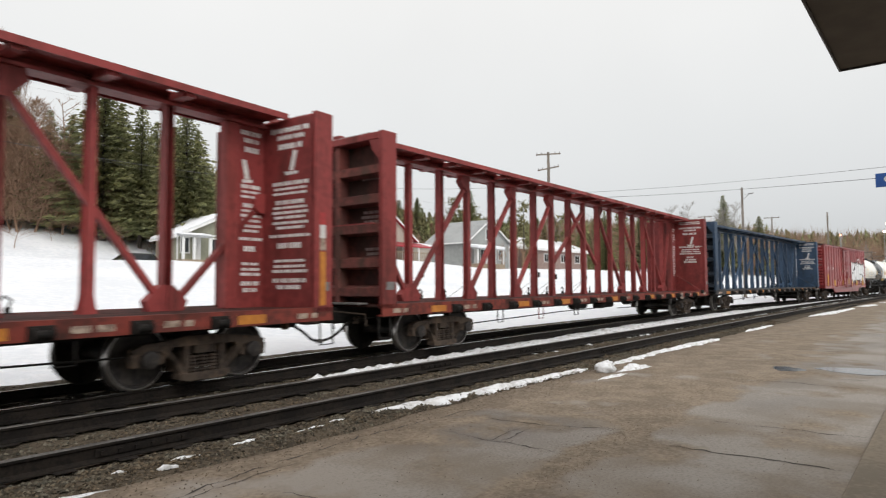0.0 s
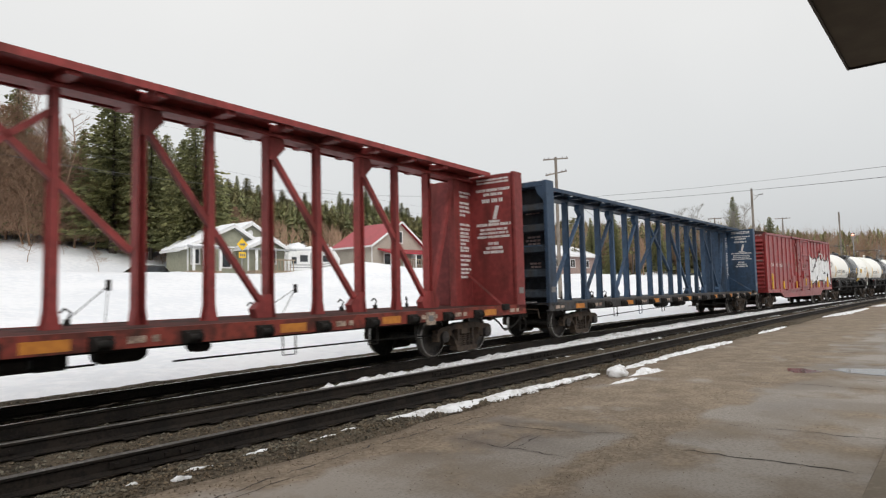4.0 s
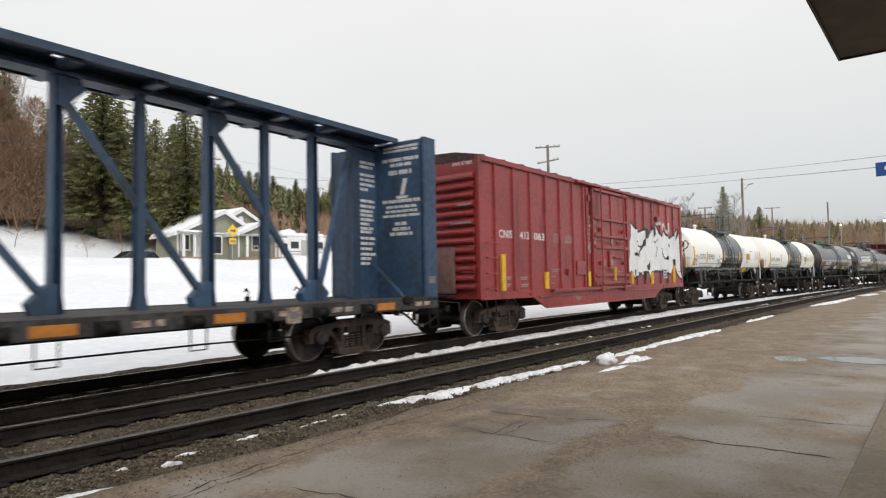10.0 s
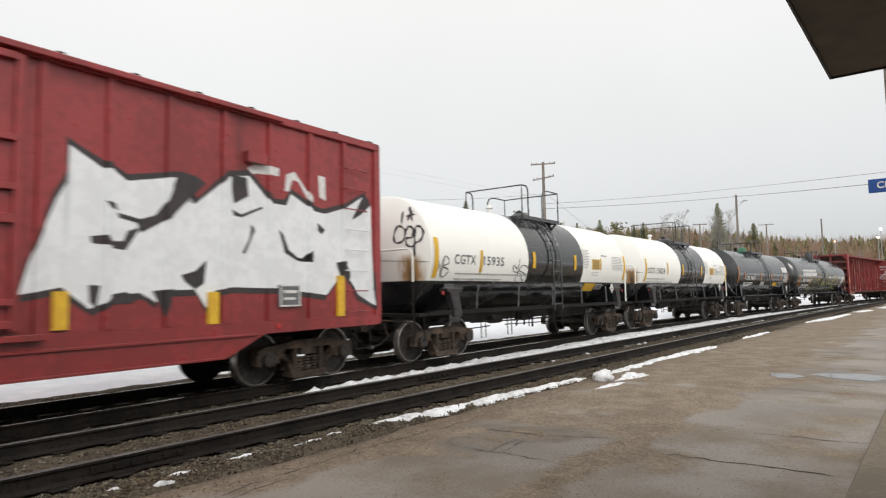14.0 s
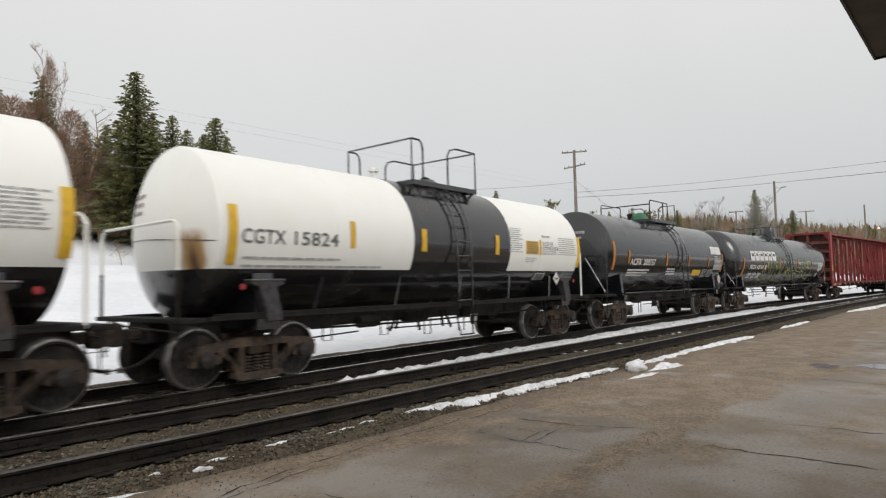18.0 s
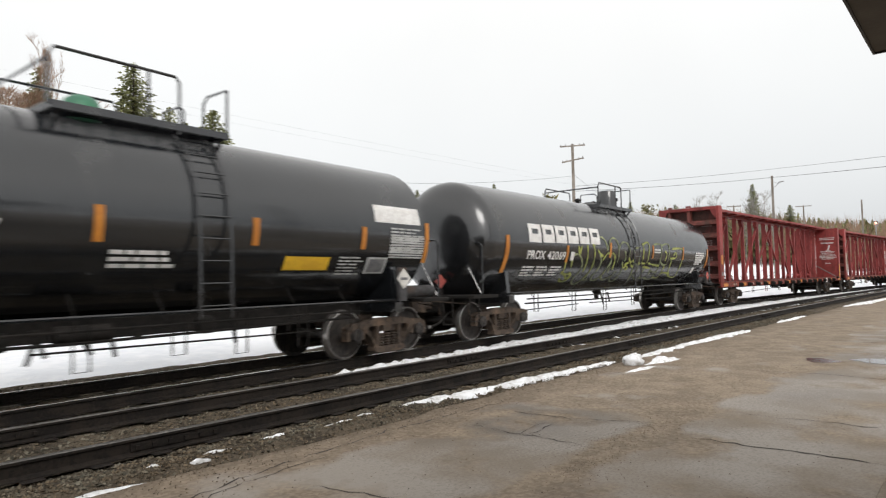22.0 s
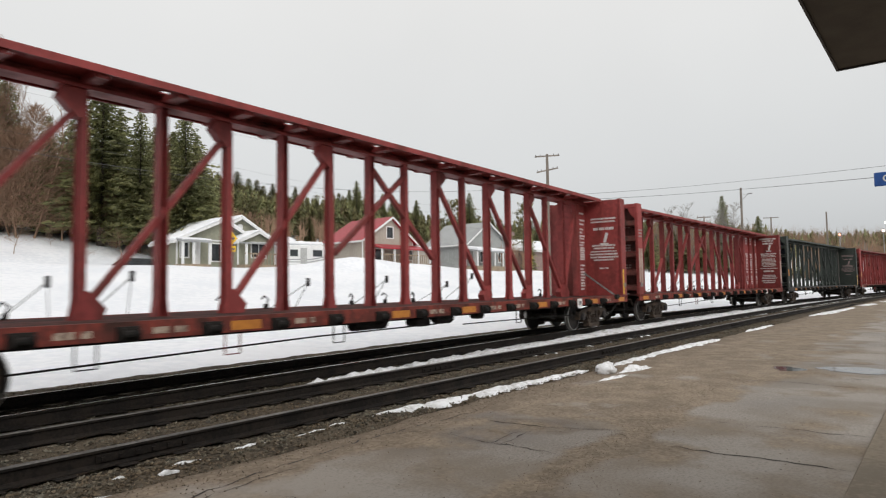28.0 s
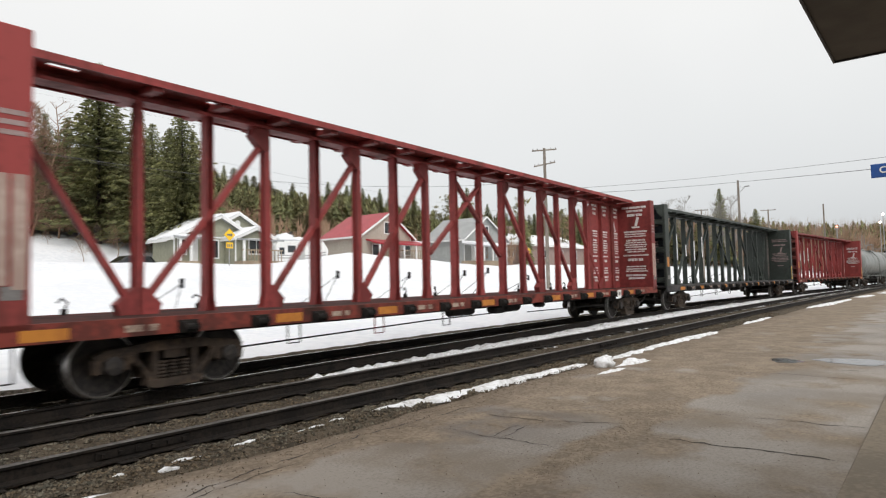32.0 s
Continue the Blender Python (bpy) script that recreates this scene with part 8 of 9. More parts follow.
CRACK = surface("crack shadow", (0.04, 0.033, 0.028), rough=0.95, bump=0.0)
for k, (line, w) in enumerate((([(6.58, 2.46), (6.60, 1.89), (6.62, 1.41), (6.63, 0.74)], 0.034), ([(8.02, 2.32), (8.01, 1.87), (8.15, 1.52), (8.16, 1.10), (8.22, 0.74)], 0.026), ([(5.36, 5.19), (5.67, 4.58), (5.57, 3.93), (6.26, 3.95)], 0.02),
                              ([(6.46, 4.80), (6.55, 3.82), (6.97, 2.98)], 0.02), ([(5.59, 4.26), (5.62, 3.82), (5.63, 3.09)], 0.02), ([(5.62, 3.82), (6.35, 3.84)], 0.018),
                              ([(1.96, 4.66), (3.31, 5.00), (4.85, 5.15), (7.00, 5.04)], 0.03), ([(1.39, 4.37), (2.73, 4.76), (3.89, 4.90)], 0.02), ([(11.63, 0.80), (11.79, 2.08), (11.56, 3.26)], 0.02), ([(17.55, 0.77), (17.69, 3.24)], 0.03),
                              ([(12.80, 0.94), (12.59, 1.68)], 0.02), ([(3.00, 2.51), (3.36, 3.49), (3.14, 4.27)], 0.016))):
    ribbon("pavement_crack", line, w * (0.6 if k in (2, 6, 7) else 0.9), CRACK, "dark crack across the asphalt", 0.003, 40 + k)
# scattered grit crumbs
STREAK_X, STREAK_Y = (4.55, 5.29, 6.11, 6.78, 7.52, 9.73, 12.35), (2.75, 2.84, 2.94, 2.85, 2.8, 3.01, 2.81)
rng = np.random.default_rng(8)
n = 420
gx, gy = rng.uniform(2.5, 9, n), rng.uniform(1.0, 5.7, n)
gs = rng.uniform(0.003, 0.009, n)
# thicker towards the tracks
m = 3200
gx = np.concatenate([gx, rng.uniform(0.6, 12.0, m)])
gy = np.concatenate([gy, 5.62 - np.abs(rng.normal(0, 0.42, m))])
gs = np.concatenate([gs, rng.uniform(0.003, 0.010, m)])
n += m
# crumbs gathered along a crooked streak across the platform
m = 1500
along = rng.uniform(0, 1, m)
sx = np.interp(along, (0, 0.18, 0.34, 0.5, 0.66, 0.84, 1), STREAK_X)
sy = np.interp(along, (0, 0.18, 0.34, 0.5, 0.66, 0.84, 1), STREAK_Y)
gx = np.concatenate([gx, sx + rng.normal(0, 0.25, m)])
gy = np.concatenate([gy, sy + rng.normal(0, 0.17, m)])
gs = np.concatenate([gs, rng.uniform(0.002, 0.007, m)])
n += m
cv = np.array([(1, 0, 0), (-0.6, 0.9, 0), (-0.6, -0.9, 0), (0, 0, 1)], float)
crumbs = cv[None] * gs[:, None, None] + np.stack([gx, gy, np.full(n, ASPHALT_Z + 0.012)], -1)[:, None]
me = bpy.data.meshes.new("grit_crumbs")
me.from_pydata(crumbs.reshape(-1, 3).tolist(), [], (np.array([(0, 1, 3), (1, 2, 3), (2, 0, 3)])[None] + 4 * np.arange(n)[:, None, None]).reshape(-1, 3).tolist())
me.materials.append(GRIT)
tagged(new("grit_crumbs", me), "crumbs of grit scattered on the asphalt", "grit", kind="stuff")

WATER = surface("puddle water", (0.05, 0.045, 0.04), (0.06, 0.055, 0.05), rough=0.085, spec=0.6, bump=0.0, grain=4)


def blob(name, cx, cy, rx, ry, z, m, label, category, seed):
    bm = fresh()
    rng = random.Random(seed)
    ph = [rng.uniform(0, 6) for _ in range(4)]
    ring = []
    for k in range(40):
        a = 2 * math.pi * k / 40
        w = 1 + 0.16 * math.sin(2 * a + ph[0]) + 0.12 * math.sin(3 * a + ph[1]) + 0.07 * math.sin(7 * a + ph[2])
        ring.append(bm.verts.new((cx + rx * w * math.cos(a), cy + ry * w * math.sin(a), z)))
    bm.faces.new(ring)
    bm.normal_update()
    return tagged(part(name, bm, m), label, category, kind="structure")


blob("puddle", 13.50, 2.48, 0.36, 0.26, ASPHALT_Z + 0.0185, WATER, "shallow puddle reflecting the sky", "puddle", 2)
blob("puddle", 13.95, 1.45, 0.40, 0.66, ASPHALT_Z + 0.0172, WATER, "shallow puddle reflecting the sky", "puddle", 3)
# walkway under the canopy
bm = box(fresh(), -14, 60, -4.0, 0.72, -0.5, ASPHALT_Z + 0.028)
tagged(part("walkway", bevelled(bm, 0.012), CONCRETE), "brown concrete walkway along the station", "pavement", kind="structure")
bm = box(fresh(), -14, 5.93, -4.2, 0.62, 3.215, 3.36)
canopy = tagged(part("canopy", bm, SOFFIT), "flat brown station canopy overhead", "canopy", kind="structure")
bm = fresh()
box(bm, -14, 5.945, 0.62, 0.635, 3.20, 3.44)
box(bm, 5.93, 5.945, -4.2, 0.62, 3.20, 3.44)
part("fascia", bm, FASCIA, canopy, "thin dark metal fascia")
bm = box(fresh(), -14, 5.8, -4.4, -4.2, -0.3, 3.4)
tagged(part("wall_south", bm, CONCRETE), "plain station wall behind the platform", "wall", kind="structure")

# ---- station sign on its pole ----
sign_post = thing("station_sign", "blue station name sign on a weathered wooden pole", "sign", at=Matrix.Translation((13.25, 0.46, ASPHALT_Z)))
part("pole", rod(fresh(), [(0, 0, -0.3), (0.0, 0.0, 3.5), (0.02, 0.0, 7.5)], 0.17, 14, 0.14), WOOD_POLE, sign_post, smooth=True, sharp=60)
part("board", bevelled(box(fresh(), -0.205, -0.185, -0.66, 0.47, 3.31, 3.55), 0.004), SIGN_BLUE, sign_post, "blue enamel board")
part("bracket", bevelled(box(fresh(), -0.20, -0.17, -0.20, 0.10, 3.14, 3.69), 0.004), SIGN_BLUE, sign_post)
text = bpy.data.curves.new("name", "FONT")
text.body, text.size, text.extrude, text.offset, text.space_character = "CHAMBORD", 0.155, 0.002, 0.004, 1.05
text.align_x, text.align_y = "CENTER", "CENTER"
text.materials.append(WHITE)
letters = new("lettering", text)
letters.parent = sign_post
letters.matrix_local = Matrix.Translation((-0.209, -0.10, 3.435)) @ Matrix(((0, 0, -1, 0), (-1, 0, 0, 0), (0, 1, 0, 0), (0, 0, 0, 1)))
part("strap", bevelled(box(fresh(), -0.19, -0.17, -0.13, 0.07, 3.72, 3.79), 0.003), PALE, sign_post, "faded paper strip")
part("number_plate", bevelled(box(fresh(), -0.195, -0.175, -0.17, 0.15, 2.55, 2.74), 0.004), SIGN_YELLOW, sign_post, "small yellow plate")
bm = fresh()
for k in range(3):
    box(bm, -0.199, -0.196, -0.10 + k * 0.08, -0.05 + k * 0.08, 2.59, 2.70)
part("plate_marks", bm, INK, sign_post)
part("conduit", rod(fresh(), [(-0.17, 0.02, 4.4), (-0.17, 0.03, 5.6)], 0.02, 6), WHITE, sign_post, "pale conduit")


# ---- poles and wires ----
def utility_pole(x, y, top, label, arms=(), lamp=False, r=0.15):
    base = float(ground_z(x, y))
    p = thing("utility_pole", label, "utility pole", "utility poles along the line", at=Matrix.Translation((x, y, base)))
    h = top - base
    part("pole", rod(fresh(), [(0, 0, -0.5), (0, 0, h)], r, 10, r * 0.65), WOOD_POLE, p, smooth=True, sharp=60)
    for drop, half, turn, tilt in arms:
        arm = part("crossarm", bar(fresh(), (-half * math.cos(turn), -half * math.sin(turn), h - drop - tilt), (half * math.cos(turn), half * math.sin(turn), h - drop + tilt), 0.09, 0.10, (0, 0, 1)), WOOD_POLE, p)
        for u in (-0.92, -0.55, 0.55, 0.92):
            part("insulator", disc_profile(fresh(), [(h - drop + tilt * u + 0.04, 0.02), (h - drop + tilt * u + 0.08, 0.04), (h - drop + tilt * u + 0.15, 0.035), (h - drop + tilt * u + 0.17, 0.01)], 8, "z",
                                           (u * half * math.cos(turn), u * half * math.sin(turn), 0)), GREY_PAINT, arm)
    if lamp:
        part("lamp_arm", rod(fresh(), [(0, 0, h - 1.2), (0.25, -0.25, h - 0.95), (0.5, -0.5, h - 0.6)], 0.03, 6), GREY_PAINT, p)
        part("lamp_head", bevelled(bar(fresh(), (0.45, -0.45, h - 0.60), (0.80, -0.80, h - 0.52), 0.20, 0.11, (0, 0, 1)), 0.03), GREY_PAINT, p)
        part("cross_brace", rod(fresh(), [(0, 0, h - 0.5), (0.45, -0.45, h - 0.75)], 0.02, 5), GREY_PAINT, p)
    return p


utility_pole(43.7, 24.6, 12.0, "tall wooden utility pole with two crossarms", ((0.15, 0.98, -0.95, 0.04), (1.30, 0.85, -0.95, 0.16)), r=0.16)
utility_pole(64.4, 15.2, 10.6, "thin wooden pole with a street lamp bracket", (), True)
utility_pole(93.1, 11.9, 10.4, "thin bare wooden pole beside the line", (), r=0.14)
utility_pole(105.0, 20.7, 11.4, "pale pole with a short crossarm among the trees", ((0.12, 1.05, -1.38, 0.0),))
utility_pole(76.8, 22.3, 9.4, "pale pole with a short crossarm among the trees", ((0.12, 0.75, -1.29, 0.0),), r=0.12)


def wire(p, q, sag, label, r=0.014):
    p, q = Vector(p), Vector(q)
    pts = [p.lerp(q, k / 16) - Vector((0, 0, sag * 4 * (k / 16) * (1 - k / 16))) for k in range(17)]
    tagged(part("overhead_wire", rod(fresh(), pts, r, 4), WIRE), label, "cable", "overhead wires")


wire((64.4, 15.1, 10.45), (21.0, -10.1, 4.4), 0.1, "dark overhead cable between poles", 0.022)
wire((64.4, 15.1, 11.25), (21.0, -10.1, 4.8), 0.1, "dark overhead cable between poles", 0.016)
wire((64.4, 15.1, 10.45), (43.7, 24.6, 8.22), 0.12, "dark overhead cable between poles", 0.020)
wire((64.4, 15.1, 11.25), (43.7, 24.6, 8.62), 0.12, "thin overhead cable between poles", 0.016)
wire((43.7, 24.6, 9.45), (10.0, 37.5, 9.0), 1.25, "thin overhead cable beside the houses", 0.012)
wire((43.7, 24.6, 9.6), (56.6, 20.3, 2.0), 0.0, "stay wire of the pole", 0.010)
for z in (9.6, 8.9, 7.9):
    wire((0.0, 41.0, z + 2.6), (75.0, 40.0, z), 0.9, "thin overhead cable along the street", 0.006)
for z in (13.75, 13.2):
    wire((-12.0, 41.0, z), (90.0, 40.0, z + 0.5), 0.4, "thin overhead cable along the street", 0.004)


def crossing_light(x, y, z, colour, strength, label, r=0.16, name="lamp_post"):
    p = thing(name, label, "lamp post", at=Matrix.Translation((x, y, 0)))
    part("post", rod(fresh(), [(0, 0, -0.5), (0, 0, z + 0.2)], 0.06, 8), GREY_PAINT, p)
    bm = fresh()
    bmesh.ops.create_uvsphere(bm, u_segments=12, v_segments=8, radius=r)
    for v in bm.verts:
        v.co += Vector((-0.1, 0, z))
    part("bulb", bm, glow("lit lamp", colour, strength), p, "lit lamp", smooth=True)
    part("hood", bevelled(box(fresh(), -0.05, 0.15, -0.2, 0.2, z + 0.08, z + 0.2), 0.02), DARK_IRON, p)
    return p


crossing_light(131.9, 8.05, 11.5, (1.0, 0.90, 0.80), 4.0, "lit white yard lamp on a slender post", 0.20)
crossing_light(133.4, 8.6, 10.2, (1.0, 0.72, 0.60), 4.0, "lit warm yard lamp on a slender post", 0.20)
crossing_light(96.6, 10.95, 7.6, (1.0, 0.35, 0.22), 3.0, "red railway signal lamp on a post", 0.12, "signal_post")


# ---- trees ----
def needle_crown(h, wide, seed, dens=1.0, low=0.10, ragged=0.22, open_top=0.66):
    """Points and faces of many small drooping needle clumps, in tiers, with gaps."""
    r = np.random.default_rng(seed)
    verts, faces = [], []
    z = h * low
    while z < h * 0.985:
        u = z / h
        reach = wide * min(1.0, (1 - u) * 1.12) ** open_top * r.uniform(1 - ragged, 1 + ragged) + 0.06
        count = max(6, int((10 + 11 * (1 - u)) * dens))
        turn = r.uniform(0, 6.28)
        for k in range(count):
            a = turn + 6.283 * k / count + r.normal(0, 0.25)
            length = reach * r.uniform(0.55, 1.15)
            if r.random() < 0.08:
                continue
            steps = max(2, int(length / 0.22) + 1)
            for s in range(steps):
                f = (s + r.uniform(0.3, 1.0)) / steps
                droop = -0.22 * length * f ** 1.5 + 0.10 * length * f
                c = np.array([math.cos(a) * length * f, math.sin(a) * length * f, z + droop + r.normal(0, 0.05)])
                size = (0.21 + 0.09 * length / max(wide, 0.1)) * r.uniform(0.6, 1.4) * (0.55 + 0.45 * (1 - u))
                out = np.array([math.cos(a), math.sin(a), -0.25])
                side = np.array([-math.sin(a), math.cos(a), 0])
                for roll in (r.uniform(-0.5, 0.5), r.uniform(0.9, 1.6)):
                    w = side * math.cos(roll) + np.array([0, 0, 1]) * math.sin(roll)
                    i = len(verts)
                    verts += [c - w * size * 0.5, c + out * size * r.uniform(0.7, 1.2), c + w * size * 0.5, c - out * size * 0.45 + np.array([0, 0, -0.1 * size])]
                    faces.append((i, i + 1, i + 2, i + 3))
        z += h * 0.007 + 0.06 + 0.06 * (1 - u)
    i = len(verts)
    for k in range(4):
        a = k * 1.57
        verts += [np.array([0.10 * math.cos(a), 0.10 * math.sin(a), h * 0.95]), np.array([0.10 * math.cos(a + 1.5), 0.10 * math.sin(a + 1.5), h * 0.95]), np.array([0, 0, h])]
        faces.append((i + 3 * k, i + 3 * k + 1, i + 3 * k + 2))
    return verts, faces


def pine_crown(h, wide, seed):
    """An uneven, layered crown on a bare lower trunk."""
    r = np.random.default_rng(seed)
    verts, faces = [], []
    for _ in range(26):
        u = r.uniform(0.35, 1.0)
        a, d = r.uniform(0, 6.28), wide * math.sin(min(1, (1 - u) * 1.6 + 0.15) * 1.4) * r.uniform(0.3, 1.0)
        c0 = np.array([math.cos(a) * d, math.sin(a) * d, h * u])
        for k in range(26):
            p = c0 + r.normal(0, 1, 3) * np.array([0.55, 0.55, 0.22]) * (h / 14)
            s = r.uniform(0.14, 0.32) * (h / 14)
            d1, d2 = r.normal(0, 1, 3), r.normal(0, 1, 3)
            i = len(verts)
            verts += [p - d1 * s * 0.5, p + d2 * s, p + d1 * s * 0.5, p - d2 * s * 0.4]
            faces.append((i, i + 1, i + 2, i + 3))
    return verts, faces


def twig_crown(h, wide, seed, count=7000):
    """A dense haze of fine bare twigs round a trunk."""
    r = np.random.default_rng(seed)
    verts, faces = [], []
    for _ in range(count):
        u = r.uniform(0.10, 1.0)
        reach = wide * math.sin(min(1.0, (1 - u) * 1.25 + 0.10) * 1.5)
        a, d = r.uniform(0, 6.28), reach * r.uniform(0.0, 1.0) ** 0.6
        p = np.array([math.cos(a) * d, math.sin(a) * d, h * u])
        out = np.array([math.cos(a) * r.uniform(0.2, 1.0), math.sin(a) * r.uniform(0.2, 1.0), r.uniform(0.2, 1.2)])
        q = p + out * r.uniform(0.18, 0.6)
        t = r.uniform(0, 6.28)
        w = np.array([math.cos(t), math.sin(t), 0]) * r.uniform(0.010, 0.026)
        i = len(verts)
        verts += [p - w, p + w, q]
        faces.append((i, i + 1, i + 2))
    return verts, faces


def mesh_of(name, verts, faces, m, smooth=False):
    me = bpy.data.meshes.new(name)
    me.from_pydata([tuple(v) for v in verts], [], faces)
    me.materials.append(m)
    if smooth:
        me.shade_smooth()
    return me


def branch_mesh(name, h, seed, m, spread=0.5, levels=3, thick=0.010, lean=0.0, start=0.25):
    """A bare tree: tapering limbs that fork into fine twigs."""
    r = random.Random(seed)
    verts, faces = [], []

    def limb(p, d, length, rad, level):
        steps = 4 if level == 0 else 2
        prev = None
        pts = [p.copy()]
        for k in range(steps):
            d = (d + Vector((r.gauss(0, 0.10), r.gauss(0, 0.10), 0.06))).normalized()
            p = p + d * length / steps
            pts.append(p.copy())
        for k, q in enumerate(pts):
            rr = rad * (1 - 0.75 * k / steps)
            side = d.orthogonal().normalized()
            other = d.cross(side)
            ring = []
            for j in range(3):
                a = 2.094 * j
                ring.append(len(verts))
                verts.append(q + rr * (math.cos(a) * side + math.sin(a) * other))
            if prev:
                for j in range(3):
                    faces.append((prev[j], prev[(j + 1) % 3], ring[(j + 1) % 3], ring[j]))
            prev = ring
        if level < levels:
            n = 26 if level == 0 else (5 if level < 3 else 3)
            for k in range(n):
                f = start + (1 - start) * (k + r.random()) / n if level == 0 else r.uniform(0.3, 1.0)
                i = min(int(f * steps), steps - 1)
                q = pts[i].lerp(pts[i + 1], f * steps - i)
                a = r.uniform(0, 6.28)
                out = Vector((math.cos(a), math.sin(a), 0))
                nd = (d * (1 - spread) + out * spread * r.uniform(0.7, 1.3) + Vector((0, 0, 0.25))).normalized()
                limb(q, nd, length * (r.uniform(0.20, 0.34) * (1.25 - 0.95 * f) if level == 0 else r.uniform(0.35, 0.6)), max(0.012, rad * (0.30 if level == 0 else 0.5)), level + 1)

    limb(Vector((0, 0, -0.3)), Vector((lean, 0, 1)).normalized(), h, h * thick, 0)
    return mesh_of(name, verts, faces, m, True)


def trunk_mesh(h, m=BARK):
    bm = rod(fresh(), [(0, 0, -0.6), (0, 0, h * 0.5), (0.03, 0, h * 0.97)], h * 0.011 + 0.04, 7, 0.02)
    me = bpy.data.meshes.new("trunk")
    bm.to_mesh(me)
    bm.free()
    me.materials.append(m)
    me.shade_smooth()
    return me


SPRUCES = []
for k, (h, w, d) in enumerate(((14, 2.7, 1.0), (14, 2.2, 1.0), (14, 3.2, 1.15), (14, 2.4, 0.9), (14, 2.9, 1.05))):
    SPRUCES.append((trunk_mesh(h), mesh_of("crown", *needle_crown(h, w, 100 + k, d, 0.06 + 0.05 * (k % 3)), SPRUCE)))
PINES = []
for k in range(3):
    PINES.append((trunk_mesh(14), mesh_of("crown", *pine_crown(14, 2.6, 200 + k), PINE)))
MIXED = []
for k in range(2):
    MIXED.append((trunk_mesh(14), mesh_of("crown", *needle_crown(14, 2.9, 300 + k, 1.1, 0.08, 0.35, 0.55), PINE)))
BARE = [branch_mesh("crown", 12, 400 + k, TWIG, 0.62 + 0.1 * (k % 2), 3, 0.008) for k in range(4)]
BIRCHES = [branch_mesh("crown", 12, 500 + k, BIRCH, 0.5, 3, 0.007, start=0.3) for k in range(3)]
HAZY = [(branch_mesh("trunk", 12, 450 + k, TWIG, 0.62, 2, 0.008), mesh_of("crown", *twig_crown(12, 2.0 + 0.4 * k, 460 + k), TWIG)) for k in range(3)]
TREE_LABELS = {"hazy": "bare brown tree with a haze of fine twigs",
               "spruce": "dark green spruce on the snowy slope", "pine": "dark green pine with an open layered crown", "mixed": "yellow-green conifer in the wood",
               "bare": "bare brown tree with fine twigs", "birch": "leafless pale birch in the wood"}


def plant(kind, x, y, top, seed, wide=1.0):
    rng2 = random.Random(seed)
    base = float(ground_z(x, y)) - 0.1
    h = top - base
    t = thing("bare_tree" if kind in ("bare", "birch", "hazy") else kind + "_tree" if kind != "mixed" else "conifer_tree", TREE_LABELS[kind], "tree", "trees on the slope")
    if kind in ("bare", "birch"):
        me = rng2.choice(BARE if kind == "bare" else BIRCHES)
        ob = new("crown", me)
        ob.parent = t
        s = h / 12.2
    else:
        pair = rng2.choice({"spruce": SPRUCES, "pine": PINES, "mixed": MIXED, "hazy": HAZY}[kind])
        for nm, me in zip(("trunk", "crown"), pair):
            ob = new(nm, me)
            ob.parent = t
        s = h / (12.2 if kind == "hazy" else 14)
    t.matrix_world = Matrix.LocRotScale((x, y, base), Euler((0, 0, rng2.uniform(0, 6.28))), (s * wide, s * wide, s))
    return t


# the near group on the slope: bearing from the tracks in degrees, distance, height of the top
def polar(bearing, distance):
    return distance * math.cos(radians(bearing)), distance * math.sin(radians(bearing))


NEAR_GROUP = (("spruce", 74.6, 69.4, 22.5, 0.95), ("bare", 74.1, 69.0, 24.5, 0.55), ("hazy", 74.15, 69.1, 24.0, 0.36), ("hazy", 78.4, 67.0, 19.5, 1.3), ("hazy", 76.6, 65.5, 18.9, 1.3), ("hazy", 79.4, 66.5, 18.2, 1.4), ("hazy", 75.2, 68.5, 19.5, 1.2), ("hazy", 80.6, 68.0, 17.6, 1.4), ("hazy", 73.6, 65.2, 16.0, 1.4), ("spruce", 68.0, 65.4, 22.8, 1.35), ("spruce", 65.2, 64.2, 18.5, 0.9), ("spruce", 61.7, 62.8, 18.2, 1.1),
              ("spruce", 62.7, 63.5, 16.7, 0.8), ("spruce", 60.8, 63.0, 16.5, 0.85), ("spruce", 71.7, 68.0, 18.1, 0.9), ("hazy", 72.6, 66.0, 18.4, 1.2), ("hazy", 70.7, 66.0, 14.4, 1.3), ("hazy", 75.7, 66.5, 16.4, 1.3),
              ("hazy", 69.2, 66.5, 13.4, 1.4), ("spruce", 77.5, 72.0, 21.4, 1.1), ("spruce", 79.9, 74.0, 19.9, 1.1), ("hazy", 77.3, 68.0, 17.9, 1.3), ("hazy", 74.0, 66.5, 14.9, 1.3),
              ("spruce", 66.7, 67.0, 19.3, 1.0), ("spruce", 64.0, 67.0, 17.9, 1.0), ("hazy", 66.9, 65.0, 12.4, 1.2), ("spruce", 82.0, 76.0, 18.9, 1.2), ("spruce", 84.6, 78.0, 19.4, 1.2),
              ("spruce", 70.2, 71.0, 18.7, 1.1), ("spruce", 73.3, 73.0, 17.9, 1.1), ("spruce", 76.1, 75.0, 18.5, 1.1), ("mixed", 68.8, 72.0, 16.9, 1.1))
for k, (kind, b, d, top, w) in enumerate(NEAR_GROUP):
    x, y = polar(b, d)
    plant(kind, x, y, top, 1000 + k, w * 1.2)

